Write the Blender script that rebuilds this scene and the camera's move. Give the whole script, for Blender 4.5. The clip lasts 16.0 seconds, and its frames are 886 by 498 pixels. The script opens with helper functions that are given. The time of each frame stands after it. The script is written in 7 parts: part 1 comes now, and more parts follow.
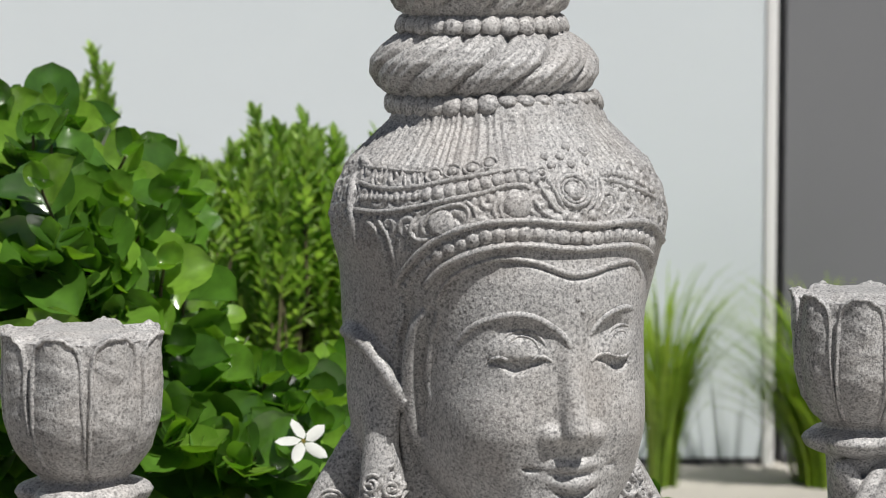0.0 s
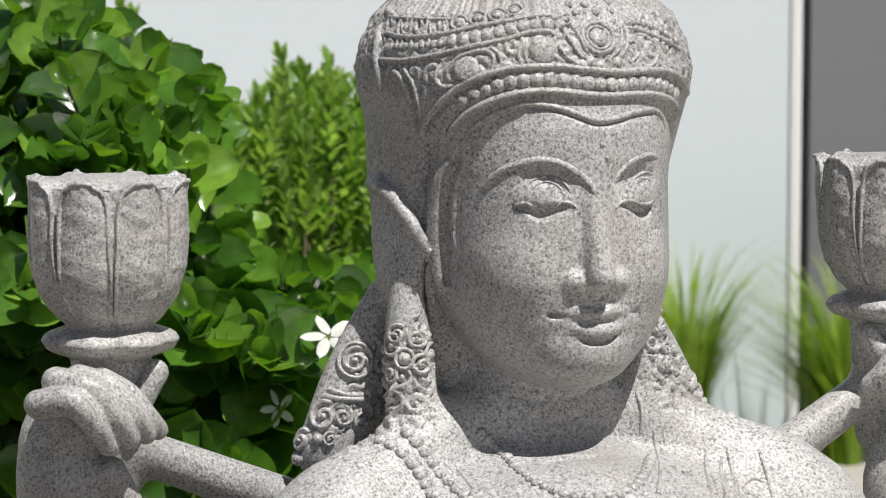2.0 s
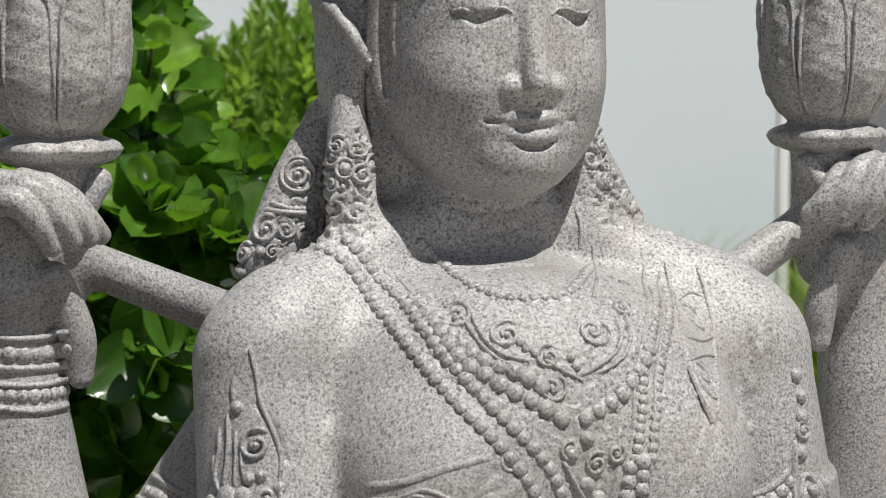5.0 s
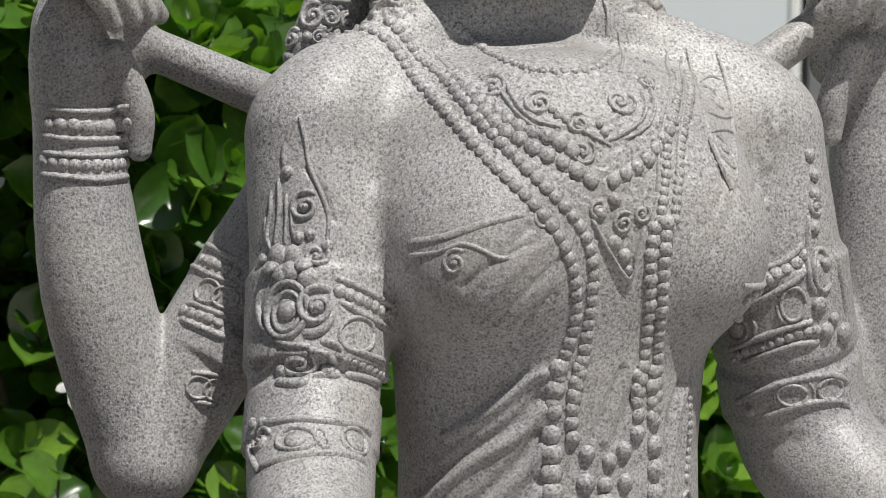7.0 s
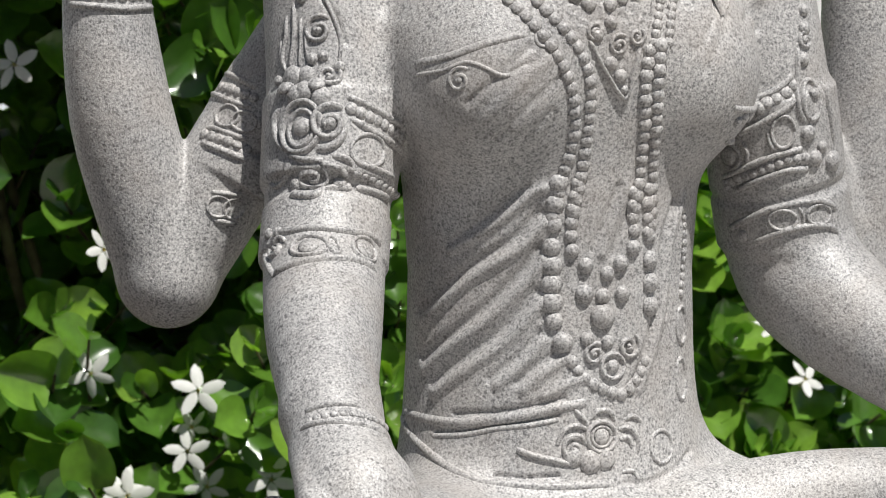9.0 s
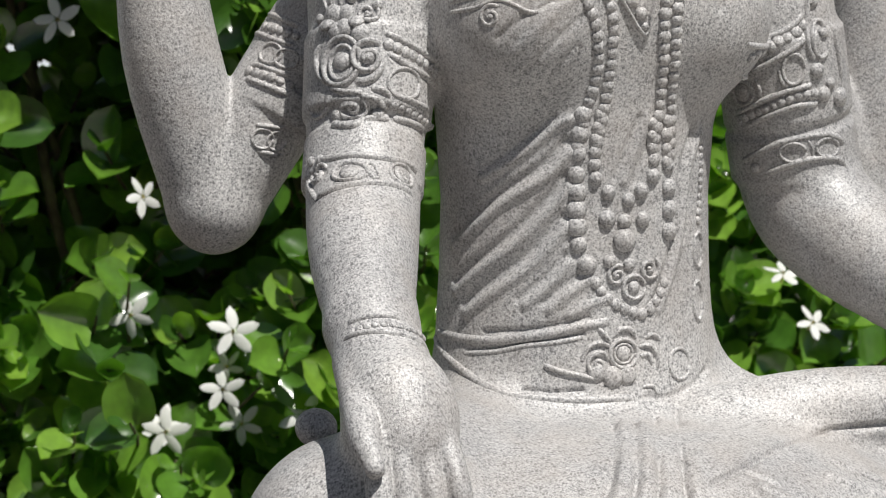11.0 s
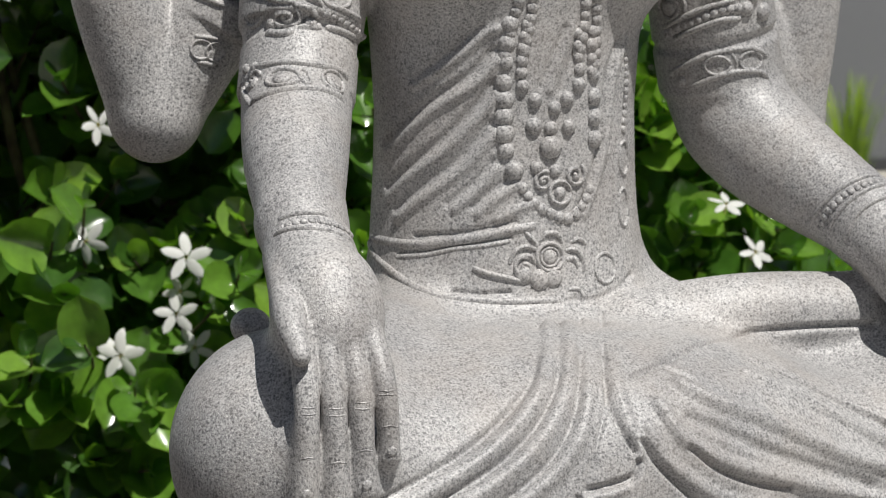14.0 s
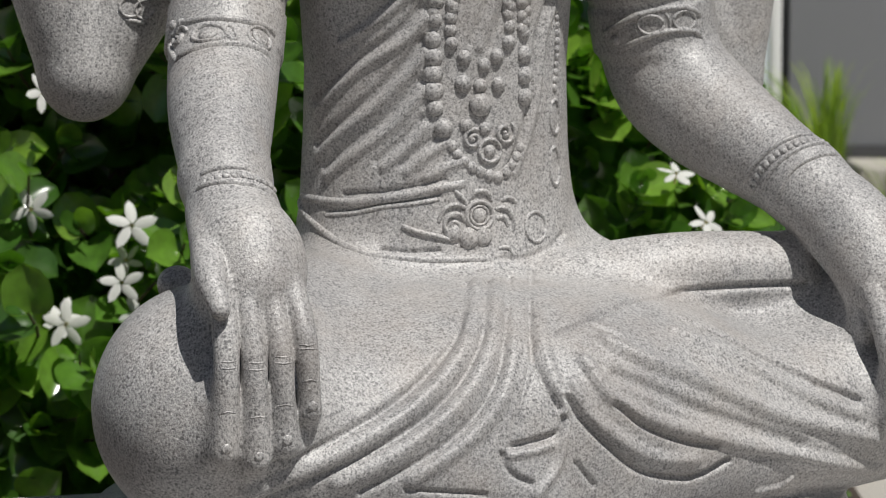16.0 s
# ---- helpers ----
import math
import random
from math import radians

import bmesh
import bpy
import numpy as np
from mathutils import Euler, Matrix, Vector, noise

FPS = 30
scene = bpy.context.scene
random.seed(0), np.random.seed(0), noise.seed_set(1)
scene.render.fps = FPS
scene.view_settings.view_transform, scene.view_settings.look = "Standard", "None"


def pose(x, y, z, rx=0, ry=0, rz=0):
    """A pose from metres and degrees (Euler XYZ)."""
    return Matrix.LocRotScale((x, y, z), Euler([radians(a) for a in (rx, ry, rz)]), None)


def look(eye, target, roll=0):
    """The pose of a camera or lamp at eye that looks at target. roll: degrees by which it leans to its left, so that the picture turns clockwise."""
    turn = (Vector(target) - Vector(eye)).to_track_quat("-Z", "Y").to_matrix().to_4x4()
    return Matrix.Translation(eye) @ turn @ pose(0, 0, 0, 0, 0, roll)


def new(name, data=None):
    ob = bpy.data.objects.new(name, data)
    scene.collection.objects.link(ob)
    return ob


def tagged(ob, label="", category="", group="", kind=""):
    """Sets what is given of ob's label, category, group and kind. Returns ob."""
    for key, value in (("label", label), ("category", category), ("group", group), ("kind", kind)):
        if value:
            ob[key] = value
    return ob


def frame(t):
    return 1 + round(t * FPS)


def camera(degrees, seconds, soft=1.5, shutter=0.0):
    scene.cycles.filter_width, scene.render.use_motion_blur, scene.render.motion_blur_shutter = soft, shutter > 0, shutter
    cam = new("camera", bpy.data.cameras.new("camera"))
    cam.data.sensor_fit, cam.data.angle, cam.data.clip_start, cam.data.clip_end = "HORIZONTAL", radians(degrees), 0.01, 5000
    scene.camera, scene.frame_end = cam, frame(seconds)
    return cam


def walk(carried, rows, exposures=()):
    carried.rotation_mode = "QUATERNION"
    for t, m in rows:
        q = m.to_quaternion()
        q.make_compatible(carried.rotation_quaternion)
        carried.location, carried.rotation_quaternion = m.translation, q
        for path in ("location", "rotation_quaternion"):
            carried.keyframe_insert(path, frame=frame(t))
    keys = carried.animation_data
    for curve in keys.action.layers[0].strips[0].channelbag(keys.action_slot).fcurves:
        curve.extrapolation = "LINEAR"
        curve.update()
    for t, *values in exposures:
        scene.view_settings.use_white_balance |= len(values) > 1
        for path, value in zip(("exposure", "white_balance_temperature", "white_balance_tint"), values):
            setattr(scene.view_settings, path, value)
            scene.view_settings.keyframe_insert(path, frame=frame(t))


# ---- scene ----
cam = camera(17.2, 16.0, soft=0.75)
PATH = [
    (0, -0.0399, -2.1700, 1.6231, 83.747, 0.054, 0.003),
    (0.5, -0.0339, -2.1727, 1.6009, 83.779, 0.048, 0.164),
    (1, -0.0368, -2.1807, 1.5626, 83.859, 0.059, 0.301),
    (1.5, -0.0419, -2.1872, 1.5355, 83.960, 0.045, 0.421),
    (2, -0.0405, -2.1909, 1.5040, 84.088, 0.049, 0.478),
    (2.5, -0.0317, -2.1911, 1.4844, 84.110, -0.017, 0.534),
    (3, -0.0214, -2.2025, 1.4657, 84.185, -0.021, 0.624),
    (3.5, -0.0176, -2.2122, 1.4435, 84.275, -0.052, 0.563),
    (3.7, -0.0156, -2.2146, 1.4346, 84.302, -0.055, 0.512),
    (5.8, 0.0189, -2.2935, 1.2718, 85.253, 0.001, 0.771),
    (6, 0.0195, -2.3156, 1.2592, 85.159, -0.026, 0.859),
    (6.5, 0.0109, -2.3599, 1.2276, 84.853, -0.050, 1.021),
    (7, -0.0112, -2.3972, 1.1844, 84.836, -0.032, 0.777),
    (7.5, -0.0084, -2.4345, 1.1454, 84.864, -0.009, 0.919),
    (8, -0.0036, -2.4634, 1.1177, 84.859, -0.013, 1.061),
    (8.5, 0.0090, -2.4992, 1.0860, 84.802, 0.009, 1.312),
    (9, 0.0159, -2.5362, 1.0598, 84.684, 0.007, 1.505),
    (9.2, 0.0173, -2.5510, 1.0532, 84.669, -0.032, 1.580),
    (11.3, -0.0049, -2.7131, 1.0102, 84.639, 0.077, 1.573),
    (11.5, -0.0019, -2.7241, 1.0080, 84.583, 0.054, 1.556),
    (12, 0.0103, -2.7499, 0.9971, 84.573, 0.038, 1.563),
    (12.5, 0.0248, -2.7636, 0.9834, 84.531, 0.015, 1.544),
    (13, 0.0366, -2.7758, 0.9724, 84.496, -0.002, 1.512),
    (13.5, 0.0434, -2.7825, 0.9601, 84.474, 0.010, 1.497),
    (14, 0.0550, -2.7807, 0.9484, 84.423, 0.001, 1.487),
    (14.5, 0.0721, -2.7789, 0.9386, 84.402, -0.009, 1.462),
    (15, 0.0822, -2.7725, 0.9275, 84.408, -0.053, 1.424),
    (15.5, 0.0986, -2.7714, 0.9186, 84.365, -0.091, 1.477),
    (16, 0.1142, -2.7696, 0.9124, 84.376, -0.036, 1.412),
]
EXPOSURES = [(0, -0.12), (1.5, 0.02), (3.7, 0.05), (5.8, -0.30), (7.0, -0.25), (8.0, -0.11), (9.0, 0.05), (11.5, 0.04), (12.5, -0.04), (14.0, -0.17), (16.0, -0.33)]
walk(cam, [(r[0], pose(*r[1:])) for r in PATH], EXPOSURES)
cam.data.dof.use_dof = True
cam.data.dof.focus_distance = 2.3
cam.data.dof.aperture_fstop = 17.0

# ---- daylight ----
SUN_TO = Vector((0.28, -0.385, 0.88)).normalized()
world = bpy.data.worlds.new("world")
scene.world = world
world.use_nodes = True
wn = world.node_tree.nodes
sky = wn.new("ShaderNodeTexSky")
sky.sky_type = "NISHITA"
sky.sun_disc = False
sky.sun_elevation = math.asin(SUN_TO.z)
sky.sun_rotation = math.atan2(SUN_TO.x, SUN_TO.y)
wn["Background"].inputs["Strength"].default_value = 0.031
world.node_tree.links.new(sky.outputs[0], wn["Background"].inputs["Color"])
sun = new("sun", bpy.data.lights.new("sun", "SUN"))
sun.data.energy = 4.9
sun.data.angle = radians(0.53)
sun.data.color = (1.0, 0.972, 0.925)
sun.matrix_world = look((3, -2, 6), Vector((3, -2, 6)) - SUN_TO)


# ---- materials ----
def material(name, rough=0.6, colour=(0.5, 0.5, 0.5)):
    """A Principled material; returns it with its nodes, a link function and the shader."""
    m = bpy.data.materials.new(name)
    m.use_nodes = True
    n = m.node_tree.nodes
    b = n["Principled BSDF"]
    b.inputs["Roughness"].default_value = rough
    b.inputs["Base Color"].default_value = (*colour, 1)
    return m, n, m.node_tree.links.new, b


def node(n, kind, **values):
    """A node of that kind with its input sockets set."""
    x = n.new(kind)
    for key, v in values.items():
        x.inputs[key.replace("_", " ")].default_value = v
    return x


def ramp(n, stops):
    r = n.new("ShaderNodeValToRGB")
    e = r.color_ramp.elements
    while len(e) < len(stops):
        e.new(0.5)
    for k, (p, c) in enumerate(stops):
        e[k].position = p
        e[k].color = (*c, 1) if len(c) == 3 else c
    return r


def mixed(n, link, fac, a, b, how="MIX"):
    """A colour mix; fac, a and b are sockets, numbers or colours."""
    x = n.new("ShaderNodeMix")
    x.data_type = "RGBA"
    x.blend_type = how
    for s, v in ((x.inputs[0], fac), (x.inputs[6], a), (x.inputs[7], b)):
        if hasattr(v, "links"):
            link(v, s)
        else:
            s.default_value = v if isinstance(v, (int, float)) else (*v, 1)
    return x.outputs[2]


def bump(n, link, b, height, strength, distance):
    x = node(n, "ShaderNodeBump", Strength=strength, Distance=distance)
    link(height, x.inputs["Height"])
    link(x.outputs[0], b.inputs["Normal"])
    return x


def granite():
    m, n, link, b = material("carved_granite", 0.62)
    co = n.new("ShaderNodeTexCoord").outputs["Object"]
    def noisy(scale, detail=3.0, rough=0.6):
        t = node(n, "ShaderNodeTexNoise", Scale=scale, Detail=detail, Roughness=rough)
        link(co, t.inputs["Vector"])
        return t.outputs["Fac"]
    cloud = ramp(n, [(0.32, (0.33, 0.326, 0.328)), (0.66, (0.525, 0.515, 0.508))])
    link(noisy(5.0, 4.0), cloud.inputs[0])
    grain = ramp(n, [(0.36, (0.54, 0.54, 0.55)), (0.5, (1.0, 1.0, 1.0)), (0.64, (1.42, 1.41, 1.40))])
    link(noisy(470.0, 4.0, 0.74), grain.inputs[0])
    col = mixed(n, link, 1.0, cloud.outputs[0], grain.outputs[0], "MULTIPLY")
    # dark mica flecks: ragged, of two sizes
    wob = node(n, "ShaderNodeTexNoise", Scale=500.0, Detail=2.0)
    link(co, wob.inputs["Vector"])
    shift = n.new("ShaderNodeVectorMath")
    shift.operation = "MULTIPLY_ADD"
    link(wob.outputs["Color"], shift.inputs[0])
    shift.inputs[1].default_value = (0.003, 0.003, 0.003)
    link(co, shift.inputs[2])
    for scale, cut, amount in ((310.0, 0.71, 0.78), (540.0, 0.52, 0.74)):
        spot = node(n, "ShaderNodeTexVoronoi", Scale=scale)
        link(shift.outputs[0], spot.inputs["Vector"])
        pick = ramp(n, [(0.0, (amount, amount, amount)), (0.30, (amount, amount, amount)), (0.52, (0, 0, 0))])
        link(spot.outputs["Distance"], pick.inputs[0])
        few = ramp(n, [(cut, (0, 0, 0)), (cut + 0.08, (1, 1, 1))])
        sep = n.new("ShaderNodeSeparateColor")
        link(spot.outputs["Color"], sep.inputs[0])
        link(sep.outputs[0], few.inputs[0])
        col = mixed(n, link, mixed(n, link, 1.0, pick.outputs[0], few.outputs[0], "MULTIPLY"), col, (0.13, 0.129, 0.131))
    pale = ramp(n, [(0.60, (0, 0, 0)), (0.70, (0.6, 0.6, 0.6))])
    link(noisy(700.0, 2.0, 0.6), pale.inputs[0])
    col = mixed(n, link, pale.outputs[0], col, (0.76, 0.75, 0.73))
    # warm dust settled in patches
    warm = ramp(n, [(0.45, (0, 0, 0)), (0.72, (0.36, 0.36, 0.36))])
    link(noisy(11.0, 5.0, 0.65), warm.inputs[0])
    col = mixed(n, link, warm.outputs[0], col, (0.40, 0.345, 0.30))
    link(col, b.inputs["Base Color"])
    rr = ramp(n, [(0.3, (0.30, 0.30, 0.30)), (0.7, (0.50, 0.50, 0.50))])
    link(noisy(14.0, 3.0), rr.inputs[0])
    link(rr.outputs[0], b.inputs["Roughness"])
    add = n.new("ShaderNodeMath")
    link(noisy(420.0, 3.0, 0.7), add.inputs[0])
    link(noisy(90.0, 3.0, 0.6), add.inputs[1])
    bump(n, link, b, add.outputs[0], 0.55, 0.0011)
    return m


def plaster(name, colour, dark, rough=0.85):
    m, n, link, b = material(name, rough)
    co = n.new("ShaderNodeTexCoord").outputs["Object"]
    t = node(n, "ShaderNodeTexNoise", Scale=0.9, Detail=5.0, Roughness=0.55)
    link(co, t.inputs["Vector"])
    r = ramp(n, [(0.3, dark), (0.7, colour)])
    link(t.outputs["Fac"], r.inputs[0])
    link(r.outputs[0], b.inputs["Base Color"])
    g = node(n, "ShaderNodeTexNoise", Scale=160.0, Detail=4.0)
    link(co, g.inputs["Vector"])
    bump(n, link, b, g.outputs["Fac"], 0.4, 0.004)
    return m


def concrete():
    m, n, link, b = material("pale_concrete", 0.85)
    co = n.new("ShaderNodeTexCoord").outputs["Object"]
    t = node(n, "ShaderNodeTexNoise", Scale=1.3, Detail=6.0, Roughness=0.6)
    g = node(n, "ShaderNodeTexNoise", Scale=240.0, Detail=3.0)
    for x in (t, g):
        link(co, x.inputs["Vector"])
    r = ramp(n, [(0.3, (0.40, 0.375, 0.335)), (0.7, (0.52, 0.49, 0.44))])
    link(t.outputs["Fac"], r.inputs[0])
    q = ramp(n, [(0.35, (0.8, 0.8, 0.8)), (0.65, (1.1, 1.1, 1.1))])
    link(g.outputs["Fac"], q.inputs[0])
    link(mixed(n, link, 1.0, r.outputs[0], q.outputs[0], "MULTIPLY"), b.inputs["Base Color"])
    bump(n, link, b, g.outputs["Fac"], 0.3, 0.003)
    return m


def foliage(name, dark, mid, light, rough, trans, per="object", coat=0.0):
    """Leaf material: colour varies leaf by leaf, with a paler midrib side and light coming through."""
    m, n, link, b = material(name, rough)
    if per == "object":
        rnd = n.new("ShaderNodeObjectInfo").outputs["Random"]
    else:
        rnd = n.new("ShaderNodeNewGeometry").outputs["Random Per Island"]
    r = ramp(n, [(0.0, dark), (0.5, mid), (1.0, light)])
    link(rnd, r.inputs[0])
    t = node(n, "ShaderNodeTexNoise", Scale=60.0, Detail=3.0)
    link(n.new("ShaderNodeTexCoord").outputs["Object"], t.inputs["Vector"])
    q = ramp(n, [(0.3, (0.8, 0.8, 0.8)), (0.7, (1.2, 1.2, 1.15))])
    link(t.outputs["Fac"], q.inputs[0])
    col = mixed(n, link, 1.0, r.outputs[0], q.outputs[0], "MULTIPLY")
    link(col, b.inputs["Base Color"])
    b.inputs["Coat Weight"].default_value = coat
    b.inputs["Coat Roughness"].default_value = 0.21
    b.inputs["Coat IOR"].default_value = 1.7
    bump(n, link, b, t.outputs["Fac"], 0.10, 0.002)
    tr = n.new("ShaderNodeBsdfTranslucent")
    link(mixed(n, link, 1.0, col, (1.3, 1.5, 0.5), "MULTIPLY"), tr.inputs["Color"])
    mx = node(n, "ShaderNodeMixShader", Fac=trans)
    link(b.outputs[0], mx.inputs[1])
    link(tr.outputs[0], mx.inputs[2])
    link(mx.outputs[0], n["Material Output"].inputs["Surface"])
    return m


def bark():
    m, n, link, b = material("shrub_bark", 0.85)
    t = node(n, "ShaderNodeTexNoise", Scale=45.0, Detail=5.0)
    link(n.new("ShaderNodeTexCoord").outputs["Object"], t.inputs["Vector"])
    r = ramp(n, [(0.3, (0.05, 0.035, 0.02)), (0.7, (0.14, 0.13, 0.06))])
    link(t.outputs["Fac"], r.inputs[0])
    link(r.outputs[0], b.inputs["Base Color"])
    bump(n, link, b, t.outputs["Fac"], 0.5, 0.004)
    return m


def petal_white():
    m, n, link, b = material("white_petal", 0.55)
    t = node(n, "ShaderNodeTexNoise", Scale=80.0, Detail=3.0)
    link(n.new("ShaderNodeTexCoord").outputs["Object"], t.inputs["Vector"])
    r = ramp(n, [(0.3, (0.72, 0.73, 0.68)), (0.7, (0.86, 0.86, 0.84))])
    link(t.outputs["Fac"], r.inputs[0])
    link(r.outputs[0], b.inputs["Base Color"])
    tr = n.new("ShaderNodeBsdfTranslucent")
    tr.inputs["Color"].default_value = (0.8, 0.8, 0.7, 1)
    mx = node(n, "ShaderNodeMixShader", Fac=0.25)
    link(b.outputs[0], mx.inputs[1])
    link(tr.outputs[0], mx.inputs[2])
    link(mx.outputs[0], n["Material Output"].inputs["Surface"])
    return m


GRANITE = granite()
WHITE_WALL = plaster("white_render", (0.70, 0.755, 0.79), (0.66, 0.715, 0.755))
GREY_WALL = plaster("grey_panel_paint", (0.20, 0.205, 0.218), (0.18, 0.184, 0.197), 0.6)
TRIM = plaster("white_gloss_trim", (0.86, 0.86, 0.86), (0.82, 0.82, 0.82), 0.45)
DARK_TRIM = plaster("dark_shadow_joint", (0.07, 0.07, 0.075), (0.055, 0.055, 0.06), 0.6)
CONCRETE = concrete()
SOIL = plaster("dark_bark_mulch", (0.07, 0.05, 0.035), (0.035, 0.025, 0.018), 0.95)
PLUM_LEAF = foliage("glossy_plum_leaf", (0.045, 0.12, 0.018), (0.115, 0.26, 0.030), (0.24, 0.42, 0.055), 0.30, 0.32, "object", 1.0)
PLUM_LEAF_FAR = foliage("glossy_plum_leaf_inner", (0.045, 0.115, 0.018), (0.110, 0.25, 0.030), (0.23, 0.40, 0.050), 0.30, 0.32, "island", 1.0)
SHRUB_LEAF = foliage("matt_shrub_leaf", (0.18, 0.30, 0.08), (0.29, 0.43, 0.12), (0.42, 0.56, 0.19), 0.55, 0.45, "island")
GRASS = foliage("grass_blade", (0.13, 0.22, 0.02), (0.22, 0.33, 0.035), (0.34, 0.44, 0.06), 0.5, 0.35, "island")
BARK = bark()
PETAL = petal_white()
PISTIL = material("pale_yellow_throat", 0.6, (0.65, 0.6, 0.25))[0]


# ---- mesh tools ----
def link_mesh(name, verts, faces, mat, parent=None, smooth=True):
    """One mesh object from vertex and face lists or arrays."""
    me = bpy.data.meshes.new(name)
    me.from_pydata([tuple(v) for v in verts], [], [tuple(f) for f in faces])
    me.materials.append(mat)
    if smooth:
        me.polygons.foreach_set("use_smooth", [True] * len(me.polygons))
    me.update()
    ob = new(name, me)
    if parent is not None:
        ob.parent = parent
    return ob


def big_mesh(name, verts, quads, tris, mat):
    """One mesh object from large arrays of quads and triangles."""
    me = bpy.data.meshes.new(name)
    nq, nt = len(quads), len(tris)
    me.vertices.add(len(verts))
    me.vertices.foreach_set("co", np.asarray(verts, np.float32).ravel())
    idx = np.concatenate([np.asarray(quads, np.int32).ravel(), np.asarray(tris, np.int32).ravel()])
    me.loops.add(len(idx))
    me.loops.foreach_set("vertex_index", idx)
    start = np.concatenate([np.arange(nq) * 4, nq * 4 + np.arange(nt) * 3]).astype(np.int32)
    me.polygons.add(nq + nt)
    me.polygons.foreach_set("loop_start", start)
    me.polygons.foreach_set("use_smooth", np.ones(nq + nt, bool))
    me.update(calc_edges=True)
    me.validate()
    me.materials.append(mat)
    return new(name, me)


def box(name, lo, hi, mat, bevel=0.0, parent=None):
    bm = bmesh.new()
    bmesh.ops.create_cube(bm, size=1)
    for v in bm.verts:
        v.co = Vector([l + (h - l) * (c + 0.5) for l, h, c in zip(lo, hi, v.co)])
    if bevel:
        bmesh.ops.bevel(bm, geom=bm.edges[:], offset=bevel, segments=2, affect="EDGES", profile=0.5)
    me = bpy.data.meshes.new(name)
    bm.to_mesh(me)
    bm.free()
    me.materials.append(mat)
    ob = new(name, me)
    if parent is not None:
        ob.parent = parent
    return ob


# ---- ground and walls ----
WALL_Y = 6.617
def ground_sheet():
    bm = bmesh.new()
    bmesh.ops.create_grid(bm, x_segments=40, y_segments=40, size=300)
    me = bpy.data.meshes.new("ground")
    bm.to_mesh(me)
    bm.free()
    me.materials.append(CONCRETE)
    return tagged(new("ground", me), "pale sunlit concrete paving running to the wall", "ground", kind="structure")


ground_sheet()
TRIM_X = 0.927
tagged(box("wall_north", (-9, WALL_Y, -0.1), (TRIM_X - 0.002, WALL_Y + 0.25, 5.5), WHITE_WALL, 0.003), "smooth white rendered wall behind the planting", "wall", kind="structure")
tagged(box("wall_corner_trim", (TRIM_X, WALL_Y - 0.012, -0.1), (TRIM_X + 0.036, WALL_Y + 0.23, 5.5), TRIM, 0.010), "bright white vertical corner trim of the wall", "trim", kind="structure")
tagged(box("shadow_joint", (TRIM_X + 0.038, WALL_Y + 0.06, -0.1), (TRIM_X + 0.062, WALL_Y + 0.23, 5.5), DARK_TRIM), "dark recessed joint beside the white trim", "trim", kind="structure")
tagged(box("wall_east", (TRIM_X + 0.064, WALL_Y + 0.02, -0.1), (9, WALL_Y + 0.25, 5.5), GREY_WALL, 0.004), "flat dark grey painted wall panel", "wall", kind="structure")
tagged(box("baseboard", (-9, WALL_Y - 0.010, 0.0), (TRIM_X - 0.004, WALL_Y - 0.002, 0.022), DARK_TRIM), "thin dark joint along the foot of the wall", "baseboard", kind="structure")
tagged(box("baseboard_east", (TRIM_X + 0.07, WALL_Y + 0.004, 0.0), (9, WALL_Y + 0.018, 0.03), DARK_TRIM), "thin dark joint along the foot of the grey wall", "baseboard", kind="structure")
tagged(box("ledge", (1.17, WALL_Y - 0.42, 0.0), (6.0, WALL_Y - 0.002, 0.285), CONCRETE, 0.012), "low pale concrete ledge along the grey wall", "ledge", kind="structure")
tagged(box("ledge_joint", (1.17, WALL_Y - 0.001, 0.288), (6.0, WALL_Y + 0.016, 0.325), DARK_TRIM), "dark joint between the ledge and the grey wall", "trim", kind="structure")
# Mulch reaches unseen past the bushes, added to cut light bounced off the paving.
tagged(box("bed_and_bounce_cut", (-3.2, -3.6, 0.002), (0.70, 2.9, 0.012), SOIL), "dark bark mulch under the bushes, extended unseen round the statue to cut ground bounce", "ground", kind="structure")


